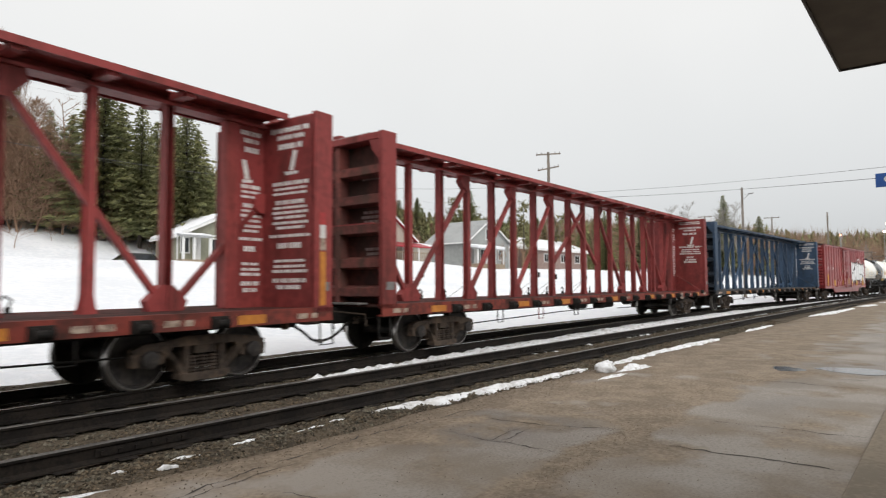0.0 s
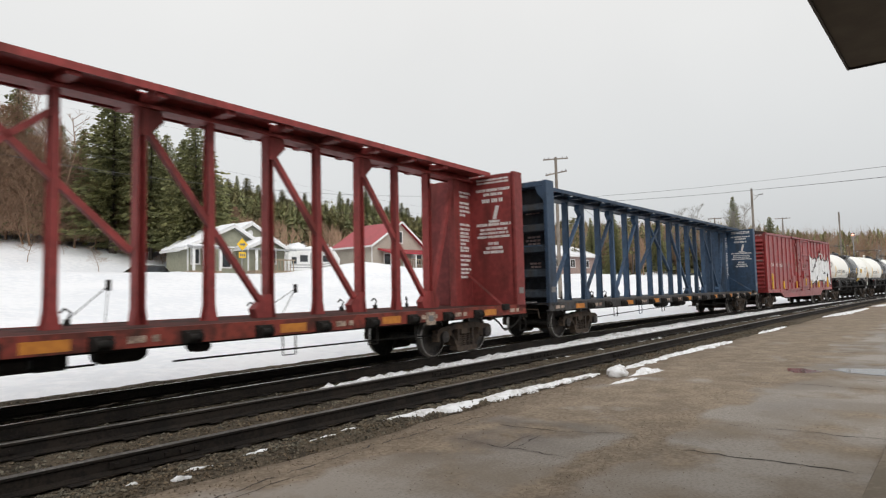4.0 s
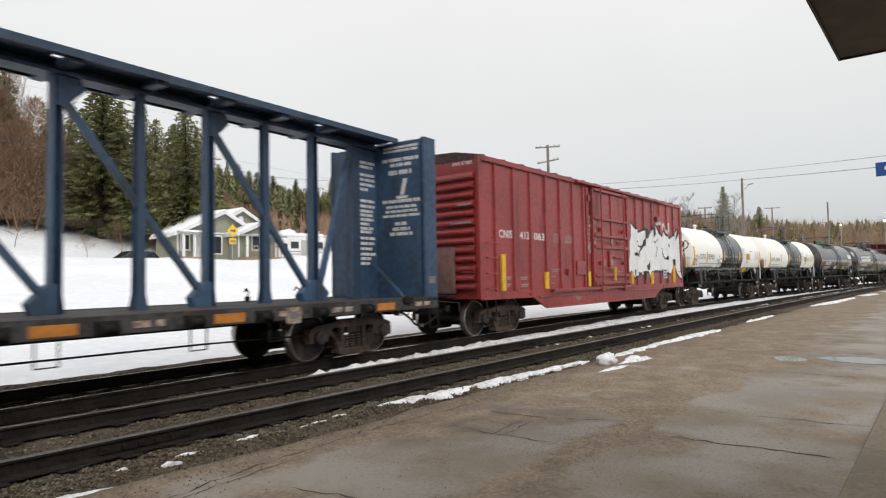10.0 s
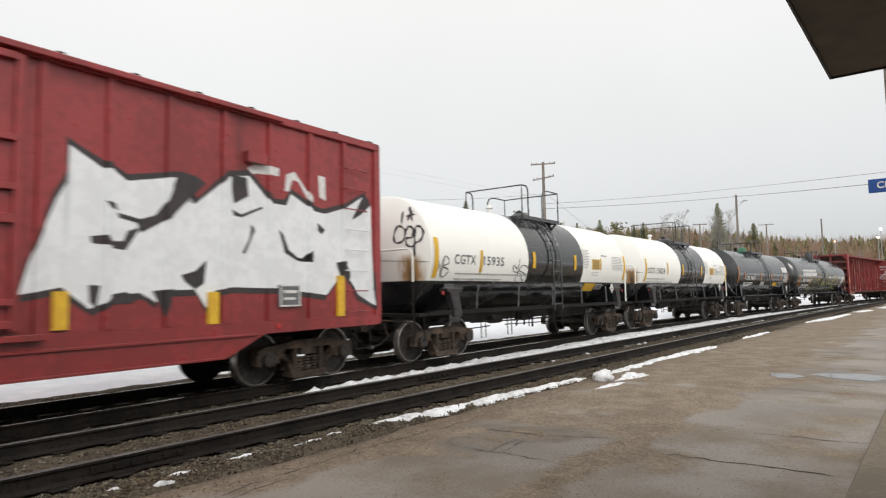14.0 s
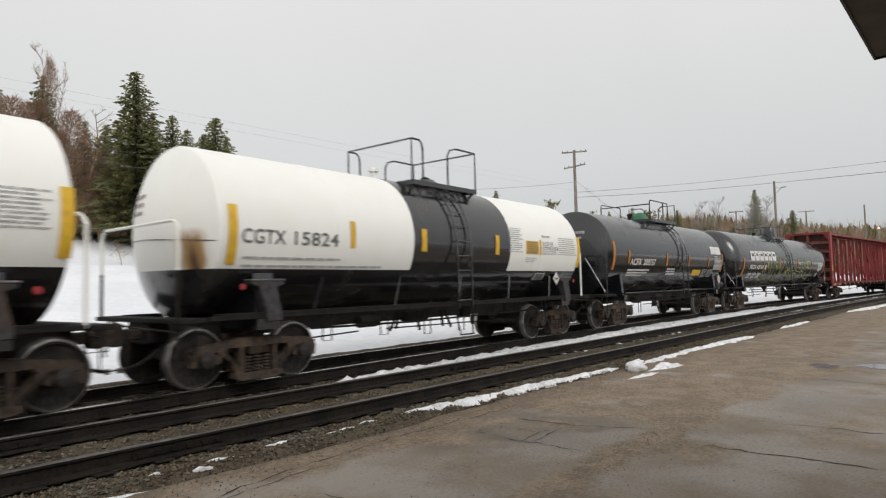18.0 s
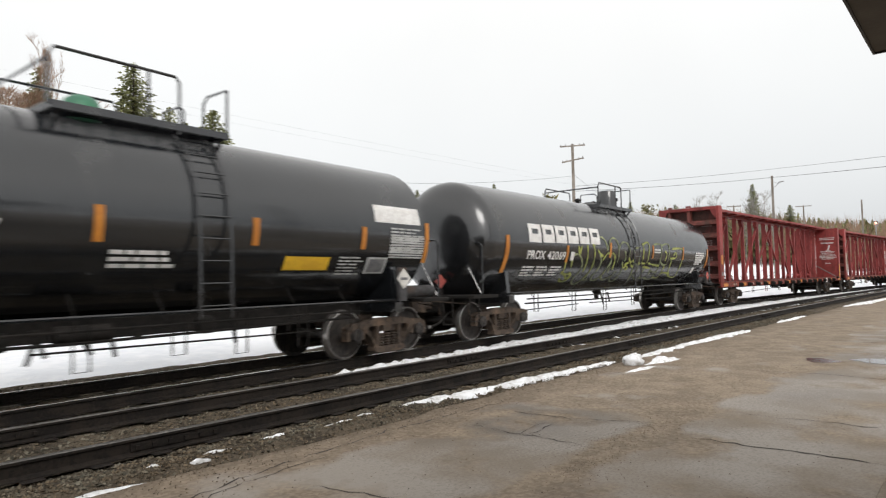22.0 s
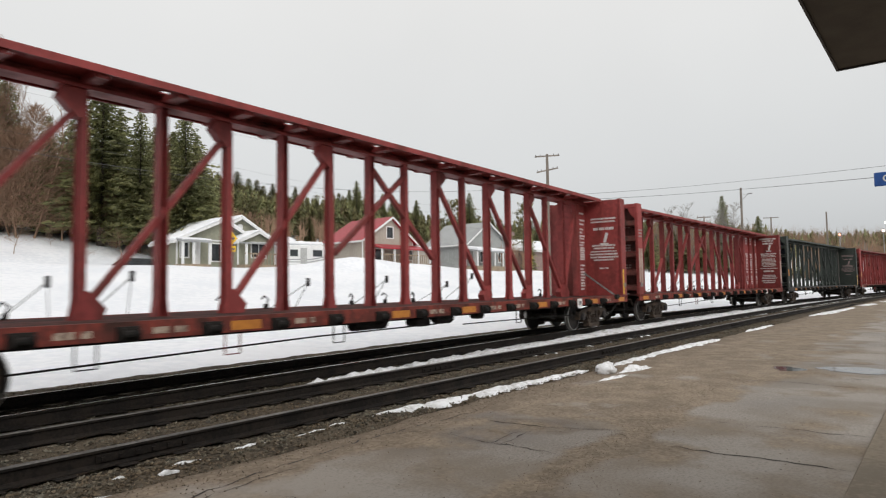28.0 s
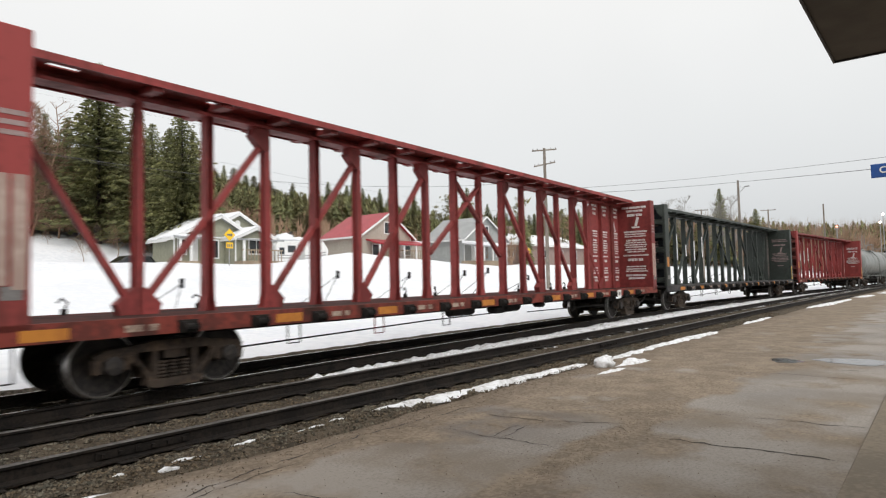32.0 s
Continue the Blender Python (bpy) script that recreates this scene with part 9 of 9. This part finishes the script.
# the wood along the ridge: the skyline as an angle above level, by bearing
SKY_B = (3.5, 5.9, 8.9, 12.2, 16, 18.2, 22, 26, 30, 33, 36.6, 40.3, 43.4, 46.5, 50.6, 54.6, 56.5, 59.4)
SKY_A = (4.5, 4.4, 4.7, 5.2, 5.8, 6.2, 6.4, 6.7, 6.7, 6.9, 7.6, 7.7, 8.4, 9.4, 9.5, 9.8, 10.1, 11.4)
rng = random.Random(77)
count = 0
for row, (near_d, far_d, lower, step) in enumerate(((84, 94, 2.9, 1.05), (96, 106, 1.9, 0.95), (106, 118, 1.0, 0.9), (118, 134, 0.1, 0.8))):
    b = 29.0
    while b < 66:
        d = rng.uniform(near_d, far_d) * (1.0 if b > 40 else 1.0 + (40 - b) * 0.02)
        x, y = polar(b, d)
        angle = float(np.interp(b, SKY_B, SKY_A)) - lower - abs(rng.gauss(0, 0.75))
        if y > 58:
            top = EYE[2] + d * math.tan(radians(angle))
            base = float(ground_z(x, y))
            if top > base + 3.0:
                kind = rng.choice(("spruce", "spruce", "mixed", "mixed", "pine", "hazy" if row < 2 else "spruce", "hazy" if row == 0 else "mixed"))
                plant(kind, x, y, top, 2000 + count, rng.uniform(0.9, 1.35))
                count += 1
        b += step * rng.uniform(0.6, 1.3)
# single trees that stand out
for k, (kind, b, d, top, w) in enumerate((("spruce", 36.6, 108, 17.9, 1.2), ("pine", 31.7, 92, 13.6, 1.0), ("spruce", 14.74, 150, 20.9, 1.0), ("pine", 38.2, 100, 15.8, 1.1), ("birch", 15.3, 140, 17.2, 1.3), ("birch", 13.7, 140, 17.4, 1.3), ("birch", 14.3, 138, 15.8, 1.2),
                                        ("spruce", 12.1, 160, 16.8, 1.0), ("birch", 18.0, 150, 19.4, 1.2), ("birch", 19.0, 150, 18.9, 1.2), ("spruce", 20.8, 140, 16.4, 0.9), ("spruce", 21.6, 140, 16.0, 0.9),
                                        ("pine", 28.0, 110, 13.6, 1.0), ("spruce", 26.5, 115, 14.2, 0.9), ("spruce", 24.5, 120, 15.2, 1.0), ("pine", 23.0, 125, 15.2, 1.2), ("spruce", 41.5, 110, 17.0, 1.0), ("spruce", 47.0, 104, 19.5, 1.1))):
    x, y = polar(b, d)
    plant(kind, x, y, top, 3000 + k, w)


# the far woods beyond the curve of the line and the depth of the wood on the slope, masses of many small trees
def far_woods(name, label, kinds, seed, share, bearings=(-6.0, 30.0), near_d=150, far_d=235, drop=0.35):
    r = np.random.default_rng(seed)
    verts, faces = [], []
    for _ in range(share):
        b = r.uniform(*bearings)
        d = r.uniform(near_d, far_d) if b < 22 or b > 31 else r.uniform(130, 190)
        x, y = polar(b, d)
        if y < float(train_y(x)) + 9:
            continue
        base = float(ground_z(x, y))
        angle = float(np.interp(b, SKY_B, SKY_A)) - abs(r.normal(0, 0.7)) - (far_d - d) / (far_d - near_d) * 0.6 - drop
        h = max(4.0, EYE[2] + d * math.tan(radians(angle)) - base)
        if kinds in ("bare", "birch"):
            across = np.array([-y, x, 0]) / d
            for k in range(22):
                z0 = h * r.uniform(0.15, 0.7)
                p = np.array([x, y, base + z0]) + across * r.normal(0, 0.25)
                q = p + across * r.normal(0, 0.085) * h + np.array([r.normal(0, 0.3), r.normal(0, 0.3), h * r.uniform(0.12, 0.32)])
                w = across * r.uniform(0.025, 0.07)
                i = len(verts)
                verts += [p - w, p + w, q]
                faces.append((i, i + 1, i + 2))
            i = len(verts)
            w = across * r.uniform(0.06, 0.12)
            verts += [np.array([x, y, base - 1]) - w, np.array([x, y, base - 1]) + w, np.array([x, y, base + h])]
            faces.append((i, i + 1, i + 2))
        else:
            for tier in range(17):
                u = tier / 17
                for k in range(8):
                    a = r.uniform(0, 6.28)
                    reach = h * 0.19 * (1 - u) ** 0.75 * r.uniform(0.5, 1.25) + 0.15
                    p = np.array([x, y, base + h * (0.10 + 0.86 * u)])
                    q = p + np.array([math.cos(a) * reach, math.sin(a) * reach, -h * r.uniform(0.01, 0.06)])
                    w = np.array([-math.sin(a), math.cos(a), 0]) * reach * 0.32
                    i = len(verts)
                    verts += [p + np.array([0, 0, h * 0.05]), q - w, q + w]
                    faces.append((i, i + 1, i + 2))
    m = {"bare": TWIG, "spruce": SPRUCE, "mixed": PINE, "birch": BIRCH}[kinds]
    return tagged(new(name, mesh_of(name, verts, faces, m)), label, "wood", kind="stuff")


far_woods("far_woods", "dark conifers of the distant wood", "spruce", 1, 260, drop=0.15)
far_woods("far_woods", "yellow-green conifers of the distant wood", "mixed", 2, 330, drop=0.15)
far_woods("far_woods", "brown leafless trees of the distant wood", "bare", 3, 2700, drop=-0.1)
far_woods("far_woods", "pale birches of the distant wood", "birch", 4, 420, drop=0.1)
far_woods("slope_woods", "depth of mixed green conifers on the slope", "mixed", 5, 420, (31, 88), 92, 140, 0.7)
far_woods("slope_woods", "depth of dark green conifers on the slope", "spruce", 6, 420, (31, 88), 92, 140, 0.7)
far_woods("slope_woods", "brown leafless undergrowth on the slope", "bare", 7, 420, (31, 88), 80, 110, 3.2)

# ---- houses ----
SIDING_OLIVE = surface("olive siding", (0.30, 0.30, 0.225), (0.26, 0.26, 0.195), rough=0.7, grain=5, patch=0.6, bump=0.2, bump_scale=8)
SIDING_BEIGE = surface("beige siding", (0.42, 0.38, 0.32), (0.37, 0.33, 0.28), rough=0.7, grain=5, patch=0.6, bump=0.2, bump_scale=8)
SIDING_GREY = surface("grey siding", (0.33, 0.34, 0.33), (0.28, 0.29, 0.28), rough=0.7, grain=5, patch=0.6, bump=0.2, bump_scale=8)
BRICKY = surface("pinkish brick wall", (0.30, 0.22, 0.19), (0.24, 0.17, 0.15), rough=0.8, grain=14, patch=2, bump=0.3, bump_scale=20)
ROOF_RED = surface("red metal roof", (0.40, 0.035, 0.05), (0.33, 0.03, 0.04), rough=0.45, grain=5, patch=0.6, bump=0.05)
ROOF_GREY = surface("grey metal roof", (0.36, 0.37, 0.37), (0.30, 0.31, 0.31), rough=0.5, grain=5, patch=0.6, bump=0.05)
ROOF_SNOW = surface("roof snow", (0.86, 0.87, 0.89), (0.80, 0.81, 0.84), rough=0.75, bump=0.4, bump_scale=6, bump_distance=0.05)
DECK_WOOD = surface("deck wood", (0.34, 0.27, 0.19), (0.26, 0.20, 0.14), rough=0.8, bump=0.3)


def window(house, x, z, w, h, y, frame_m=None, name="window"):
    """A framed window standing a little proud of a wall that faces the tracks."""
    frame_m = frame_m or WHITE
    bm = fresh()
    t = 0.10
    box(bm, x - w / 2 - t, x + w / 2 + t, y - 0.05, y, z + h, z + h + t)
    box(bm, x - w / 2 - t, x + w / 2 + t, y - 0.07, y, z - t, z)
    box(bm, x - w / 2 - t, x - w / 2, y - 0.05, y, z, z + h)
    box(bm, x + w / 2, x + w / 2 + t, y - 0.05, y, z, z + h)
    ob = part(name, bm, frame_m, house)
    n = 2 if w > 0.9 else 1
    for i in range(n):
        a, b = x - w / 2 + i * w / n, x - w / 2 + (i + 1) * w / n
        part("pane", box(fresh(), a + 0.02, b - 0.02, y - 0.02, y - 0.004, z + 0.02, z + h - 0.02), GLASS, ob)
        if i:
            part("mullion", box(fresh(), a - 0.03, a + 0.03, y - 0.045, y, z, z + h), frame_m, ob)
    return ob


def gable_wall(bm, x0, x1, y, t, base, eave, peak, px):
    slab(bm, [(x0, base), (x1, base), (x1, eave), (px, peak), (x0, eave)], y, y + t)
    bmesh.ops.recalc_face_normals(bm, faces=bm.faces)
    return bm


def roof_plane(bm, a, b, c, d, thick):
    """A slab under four corners."""
    top = [bm.verts.new(p) for p in (a, b, c, d)]
    low = [bm.verts.new((p[0], p[1], p[2] - thick)) for p in (a, b, c, d)]
    bm.faces.new(top)
    bm.faces.new(low[::-1])
    for i in range(4):
        bm.faces.new((top[i], low[i], low[(i + 1) % 4], top[(i + 1) % 4]))
    bmesh.ops.recalc_face_normals(bm, faces=bm.faces)
    return bm


def gabled(house, x0, x1, y0, y1, base, eave, peak, wall, roof, over=0.4, px=None, thick=0.2, snow=None):
    """A block with its gable to the tracks and its ridge running back."""
    px = (x0 + x1) / 2 if px is None else px
    part("front_wall", gable_wall(fresh(), x0, x1, y0, 0.2, base - 1, eave, peak, px), wall, house)
    part("back_wall", gable_wall(fresh(), x0, x1, y1 - 0.2, 0.2, base - 1, eave, peak, px), wall, house)
    for a, b in ((x0, x0 + 0.2), (x1 - 0.2, x1)):
        part("side_wall", box(fresh(), a, b, y0 + 0.2, y1 - 0.2, base - 1, eave), wall, house)
    for s, ex in ((-1, x0), (1, x1)):
        slope = (peak - eave) / (px - x0 if s < 0 else x1 - px)
        ox, oz = ex + s * over, eave - slope * over
        bm = roof_plane(fresh(), (px, y0 - over, peak + 0.06), (ox, y0 - over, oz + 0.06), (ox, y1 + over, oz + 0.06), (px, y1 + over, peak + 0.06), 0.12)
        pl = part("roof", bm, roof, house)
        if snow:
            bm = roof_plane(fresh(), (px, y0 - over + 0.05, peak + 0.06 + snow), (ox - s * 0.05, y0 - over + 0.05, oz + 0.06 + snow), (ox - s * 0.05, y1 + over, oz + 0.06 + snow), (px, y1 + over, peak + 0.06 + snow), snow - 0.004)
            part("roof_snow", bevelled(bm, 0.05), ROOF_SNOW, house, "thick snow on the roof")
        part("fascia", bar(fresh(), (px, y0 - over - 0.02, peak - 0.03), (ox, y0 - over - 0.02, oz - 0.03), 0.04, 0.20, (0, 0, 1)), WHITE, house)
        part("eave_board", bar(fresh(), (ox + s * 0.02, y0 - over, oz - 0.03), (ox + s * 0.02, y1 + over, oz - 0.03), 0.04, 0.18, (0, 0, 1)), WHITE, house)
    for x in (x0, x1):
        part("corner_board", box(fresh(), x - 0.07, x + 0.07, y0 - 0.02, y0, base - 1, eave), WHITE, house)


def porch(house, x0, x1, y0, y1, base, low, high, roof, posts, rail=False, snow=0):
    bm = roof_plane(fresh(), (x0, y1, high), (x1, y1, high), (x1, y0, low), (x0, y0, low), 0.14)
    part("porch_roof", bm, roof, house)
    if snow:
        bm = roof_plane(fresh(), (x0, y1 - 0.02, high + snow), (x1, y1 - 0.02, high + snow), (x1, y0, low + snow), (x0, y0, low + snow), snow - 0.004)
        part("roof_snow", bevelled(bm, 0.08), ROOF_SNOW, house, "thick snow on the porch")
    part("porch_floor", box(fresh(), x0, x1, y0 + 0.1, y1, base - 0.9, base), DECK_WOOD, house)
    for x in posts:
        part("porch_post", box(fresh(), x - 0.08, x + 0.08, y0 + 0.12, y0 + 0.28, base, low - 0.13), WHITE, house)
    if rail:
        part("railing", box(fresh(), x0, x1, y0 + 0.15, y0 + 0.23, base + 0.82, base + 0.92), DECK_WOOD, house)
        n = int((x1 - x0) / 0.3)
        for k in range(n):
            x = x0 + (x1 - x0) * (k + 0.5) / n
            part("baluster", box(fresh(), x - 0.03, x + 0.03, y0 + 0.17, y0 + 0.21, base, base + 0.82), DECK_WOOD, house)


h1 = thing("house", "olive-sided bungalow with a snow-covered roof behind a snowbank", "house", "houses along the street", at=Matrix.Translation((-1.75, 0, 0.16)))
B1 = 3.2
gabled(h1, 28.1, 34.9, 46.4, 54.0, B1, 5.55, 7.42, SIDING_OLIVE, ROOF_GREY, 0.4, 31.6, snow=0.18)
gabled(h1, 25.5, 32.3, 45.3, 46.4, B1, 5.25, 6.95, SIDING_OLIVE, ROOF_GREY, 0.5, 29.2, snow=0.2)
gabled(h1, 29.7, 33.2, 43.7, 45.3, B1, 5.2, 6.0, SIDING_OLIVE, ROOF_GREY, 0.3, 31.5, snow=0.16)
porch(h1, 25.2, 27.6, 43.9, 45.3, B1 + 0.1, 5.1, 5.3, ROOF_GREY, (25.35, 26.2, 27.5), False, 0.14)
porch(h1, 29.6, 33.4, 42.4, 43.7, B1 + 0.1, 5.05, 5.15, ROOF_GREY, (29.75,), True)
window(h1, 28.75, B1 + 0.45, 0.75, 1.35, 45.3)
window(h1, 26.1, B1 + 0.7, 0.6, 1.1, 45.3)
window(h1, 31.6, B1 + 0.75, 1.3, 1.15, 43.7)
part("door", bevelled(box(fresh(), 26.7, 27.4, 45.24, 45.29, B1, B1 + 2.05), 0.02), WHITE, h1, "white front door")
part("vent", disc_profile(fresh(), [(46.30, 0.02), (46.30, 0.24), (46.35, 0.28), (46.38, 0.28)], 16, "y", (31.6, 0, 6.62)), WHITE, h1, "round white gable vent")
part("trim_band", box(fresh(), 27.7, 29.6, 45.24, 45.29, 5.2, 5.32), WHITE, h1)
h2 = thing("house", "beige house with a red metal roof and red porch", "house", "houses along the street", at=Matrix.Translation((-1.75, 0, 0.20)))
B2 = 3.7
gabled(h2, 45.4, 53.0, 46.0, 51.6, B2, 6.3, 8.75, SIDING_BEIGE, ROOF_RED, 0.45, 49.45)
porch(h2, 46.2, 54.0, 44.0, 46.0, B2 + 0.1, 5.35, 5.85, ROOF_RED, (46.4, 48.2, 50.0, 51.9, 53.8), True)
window(h2, 49.4, 6.55, 0.9, 1.15, 46.0)
window(h2, 47.6, B2 + 0.5, 0.9, 1.1, 46.0)
part("door", bevelled(box(fresh(), 51.2, 52.1, 45.93, 45.99, B2 + 0.1, B2 + 2.1), 0.02), WHITE, h2, "white front door")
window(h2, 52.5, B2 + 0.6, 0.8, 1.0, 46.0)
part("lean_to_wall", box(fresh(), 53.0, 57.0, 47.0, 50.4, B2 - 1, 5.45), SIDING_BEIGE, h2, "beige lean-to wall")
bm = roof_plane(fresh(), (52.95, 50.6, 6.55), (57.3, 50.6, 6.55), (57.3, 46.7, 5.80), (52.95, 46.7, 5.80), 0.34)
part("lean_to_roof", bevelled(bm, 0.08), ROOF_SNOW, h2, "thick snow on the lean-to")
h3 = thing("house", "grey-sided house with a grey metal roof and snowy porch", "house", "houses along the street", at=Matrix.Translation((-1.75, 0, 0.25)))
B3 = 3.6
gabled(h3, 62.9, 72.4, 46.0, 52.4, B3, 6.6, 9.45, SIDING_GREY, ROOF_GREY, 0.4, 67.4)
porch(h3, 62.3, 68.2, 43.8, 46.0, B3 + 0.1, 5.55, 5.9, ROOF_GREY, (62.5, 64.3, 66.2, 68.0), False, 0.35)
window(h3, 67.6, 7.0, 1.1, 1.25, 46.0)
window(h3, 66.4, B3 + 0.7, 1.2, 1.3, 46.0)
part("door", bevelled(box(fresh(), 64.3, 65.2, 45.93, 45.99, B3 + 0.1, B3 + 2.1), 0.02), WHITE, h3, "white front door")
window(h3, 70.4, B3 + 0.8, 1.0, 1.2, 46.0)
h4 = thing("house", "long brick bungalow with snow on its roof", "house", "houses along the street", at=Matrix.Translation((-1.75, 0, 0.28)))
B4 = 3.8
for a, b, c, d in ((76.5, 104.0, 50.0, 50.25), (76.5, 104.0, 59.0, 59.25), (76.5, 76.75, 50.25, 59.0), (103.75, 104.0, 50.25, 59.0)):
    part("wall", box(fresh(), a, b, c, d, B4 - 1, 6.7), BRICKY, h4)
for s, y in ((-1, 49.4), (1, 59.8)):
    bm = roof_plane(fresh(), (76.0, 54.6, 8.8), (104.4, 54.6, 8.8), (104.4, y, 6.75), (76.0, y, 6.75), 0.3)
    part("roof", bevelled(bm, 0.04), ROOF_SNOW, h4, "snow-covered roof slope")
part("eave_board", box(fresh(), 76.0, 104.4, 49.33, 49.39, 6.4, 6.75), WHITE, h4)
for x in (79.5, 84.0, 89.5, 95.0, 100.0):
    window(h4, x, B4 + 0.9, 1.5, 1.2, 50.0)
chim = bevelled(box(fresh(), 86.0, 86.9, 54.2, 55.0, 8.3, 9.9), 0.03)
part("chimney", chim, BRICKY, h4, "brick chimney")

# camper beside the first house, its windows and awning box
camper = thing("camper_trailer", "white camper trailer half buried in snow", "trailer", at=Matrix.Translation((38.9, 49.2, 3.45)) @ Matrix.Rotation(radians(-14), 4, "Z"))
bm = slab(fresh(), [(-2.7, 0.35), (2.2, 0.35), (2.75, 0.9), (2.85, 1.5), (2.35, 2.25), (1.9, 2.38), (-2.5, 2.30), (-2.75, 1.9)], 0, 2.2)
bmesh.ops.recalc_face_normals(bm, faces=bm.faces)
part("body", bevelled(bm, 0.07), WHITE, camper)
for x, w, lo in ((-2.35, 0.45, 1.05), (-1.5, 0.75, 1.25), (0.9, 0.95, 1.25)):
    win = part("window", bevelled(box(fresh(), x - 0.05, x + w + 0.05, -0.03, -0.004, lo - 0.05, lo + 0.65), 0.015), GREY_PAINT, camper)
    part("pane", box(fresh(), x, x + w, -0.040, -0.032, lo, lo + 0.60), GLASS, win)
part("door", bevelled(box(fresh(), -0.45, 0.25, -0.035, -0.004, 0.45, 2.05), 0.02), DULL_WHITE, camper, "off-white door")
for lo in (0.62, 0.86):
    part("stripe", slab(fresh(), [(-2.6, lo), (0.6, lo), (2.5, lo + 0.35), (2.5, lo + 0.45), (0.5, lo + 0.10), (-2.6, lo + 0.10)], -0.014, -0.004), GREY_PAINT, camper, "grey side stripe")
part("roof_snow", bevelled(box(fresh(), -2.4, 2.1, 0.05, 2.15, 2.352, 2.72), 0.14), ROOF_SNOW, camper, "snow on the roof")
part("wheel", disc_profile(fresh(), [(-0.02, 0.05), (-0.02, 0.33), (0.2, 0.33), (0.2, 0.05)], 16, "y", (-0.3, 0, 0.2)), DARK_IRON, camper)
heap = fresh()
bmesh.ops.create_icosphere(heap, subdivisions=4, radius=1.0)
for v in heap.verts:
    n = v.co.normalized()
    k = 1 + 0.20 * noise.noise(n * 1.9) + 0.07 * noise.noise(n * 6)
    v.co = Vector((n.x * 4.2 * k, n.y * 2.6 * k, max(-0.3, n.z) * 3.2 * k))
tagged(part("snow_heap", heap, SNOW, smooth=True, sharp=0), "high heap of cleared snow behind the camper", "snow").location = (40.6, 54.2, 3.5)
car2 = thing("parked_car", "dark parked car behind the snowbank", "car", at=Matrix.Translation((22.4, 47.6, 2.55)))
bm = slab(fresh(), [(-2.1, 0.3), (2.1, 0.3), (2.15, 0.75), (1.2, 0.9), (0.7, 1.42), (-1.0, 1.45), (-1.7, 0.95), (-2.1, 0.85)], 0, 1.7)
bmesh.ops.recalc_face_normals(bm, faces=bm.faces)
part("body", bevelled(bm, 0.07), BLACK, car2)
part("side_window", slab(fresh(), [(-1.3, 0.95), (0.9, 0.93), (0.6, 1.34), (-0.9, 1.36)], -0.012, -0.004), GLASS, car2)
for x in (-1.3, 1.3):
    part("wheel", disc_profile(fresh(), [(-0.03, 0.03), (-0.03, 0.30), (0.18, 0.30), (0.18, 0.03)], 16, "y", (x, 0, 0.3)), DARK_IRON, car2)

# yellow road signs along the street
for x, y, z, lab in ((25.1, 40.0, 3.45, "yellow diamond road sign with a dark arrow mark"), (66.4, 40.0, 3.25, "yellow diamond road sign with a dark arrow mark")):
    s = thing("road_sign", lab, "road sign", "yellow road signs", at=Matrix.Translation((x, y, z)))
    part("post", box(fresh(), -0.03, 0.03, 0.03, 0.07, -1.2, 2.3), GREY_PAINT, s)
    bm = slab(fresh(), [(0, 1.3), (0.45, 1.75), (0, 2.2), (-0.45, 1.75)], -0.02, 0.0)
    bmesh.ops.recalc_face_normals(bm, faces=bm.faces)
    plate = part("sign_plate", bm, SIGN_YELLOW, s)
    part("mark", slab(fresh(), [(-0.2, 1.68), (0.08, 1.68), (0.08, 1.6), (0.26, 1.76), (0.08, 1.9), (0.08, 1.82), (-0.2, 1.82)], -0.026, -0.0205), INK, plate)
    tab = part("tab", box(fresh(), -0.28, 0.28, -0.02, 0.0, 0.78, 1.2), SIGN_YELLOW, s)
    bm = fresh()
    for k in range(3):
        box(bm, -0.2 + k * 0.15, -0.1 + k * 0.15, -0.026, -0.0205, 0.88, 1.08)
    part("mark", bm, INK, tab)

# cut shrubs poking through the snow by the forest edge
for k in range(10):
    b = 57 + k * 2.4
    x, y = polar(b, 60 + 2.5 * math.sin(k * 2.3))
    plant("bare", x, y, float(ground_z(x, y)) + 2.2 + 0.8 * math.sin(k * 1.9), 4000 + k, 1.8)


# ---- what moves ----
def motions():
    steps = [k * 0.5 for k in range(65)]
    fine = [k * 0.1 for k in range(321)]
    start = run(0)
    for number, car in cars.items():
        walk(car, [(t, car_pose(number, t)) for t in steps])
        for ob in car.children_recursive:
            if ob.name.startswith("wheel_set"):
                here = Matrix.Translation(ob.location)
                walk(ob, [(t, here @ Matrix.Rotation((run(t) - start) / WHEEL_R, 4, "Y")) for t in fine])


motions()
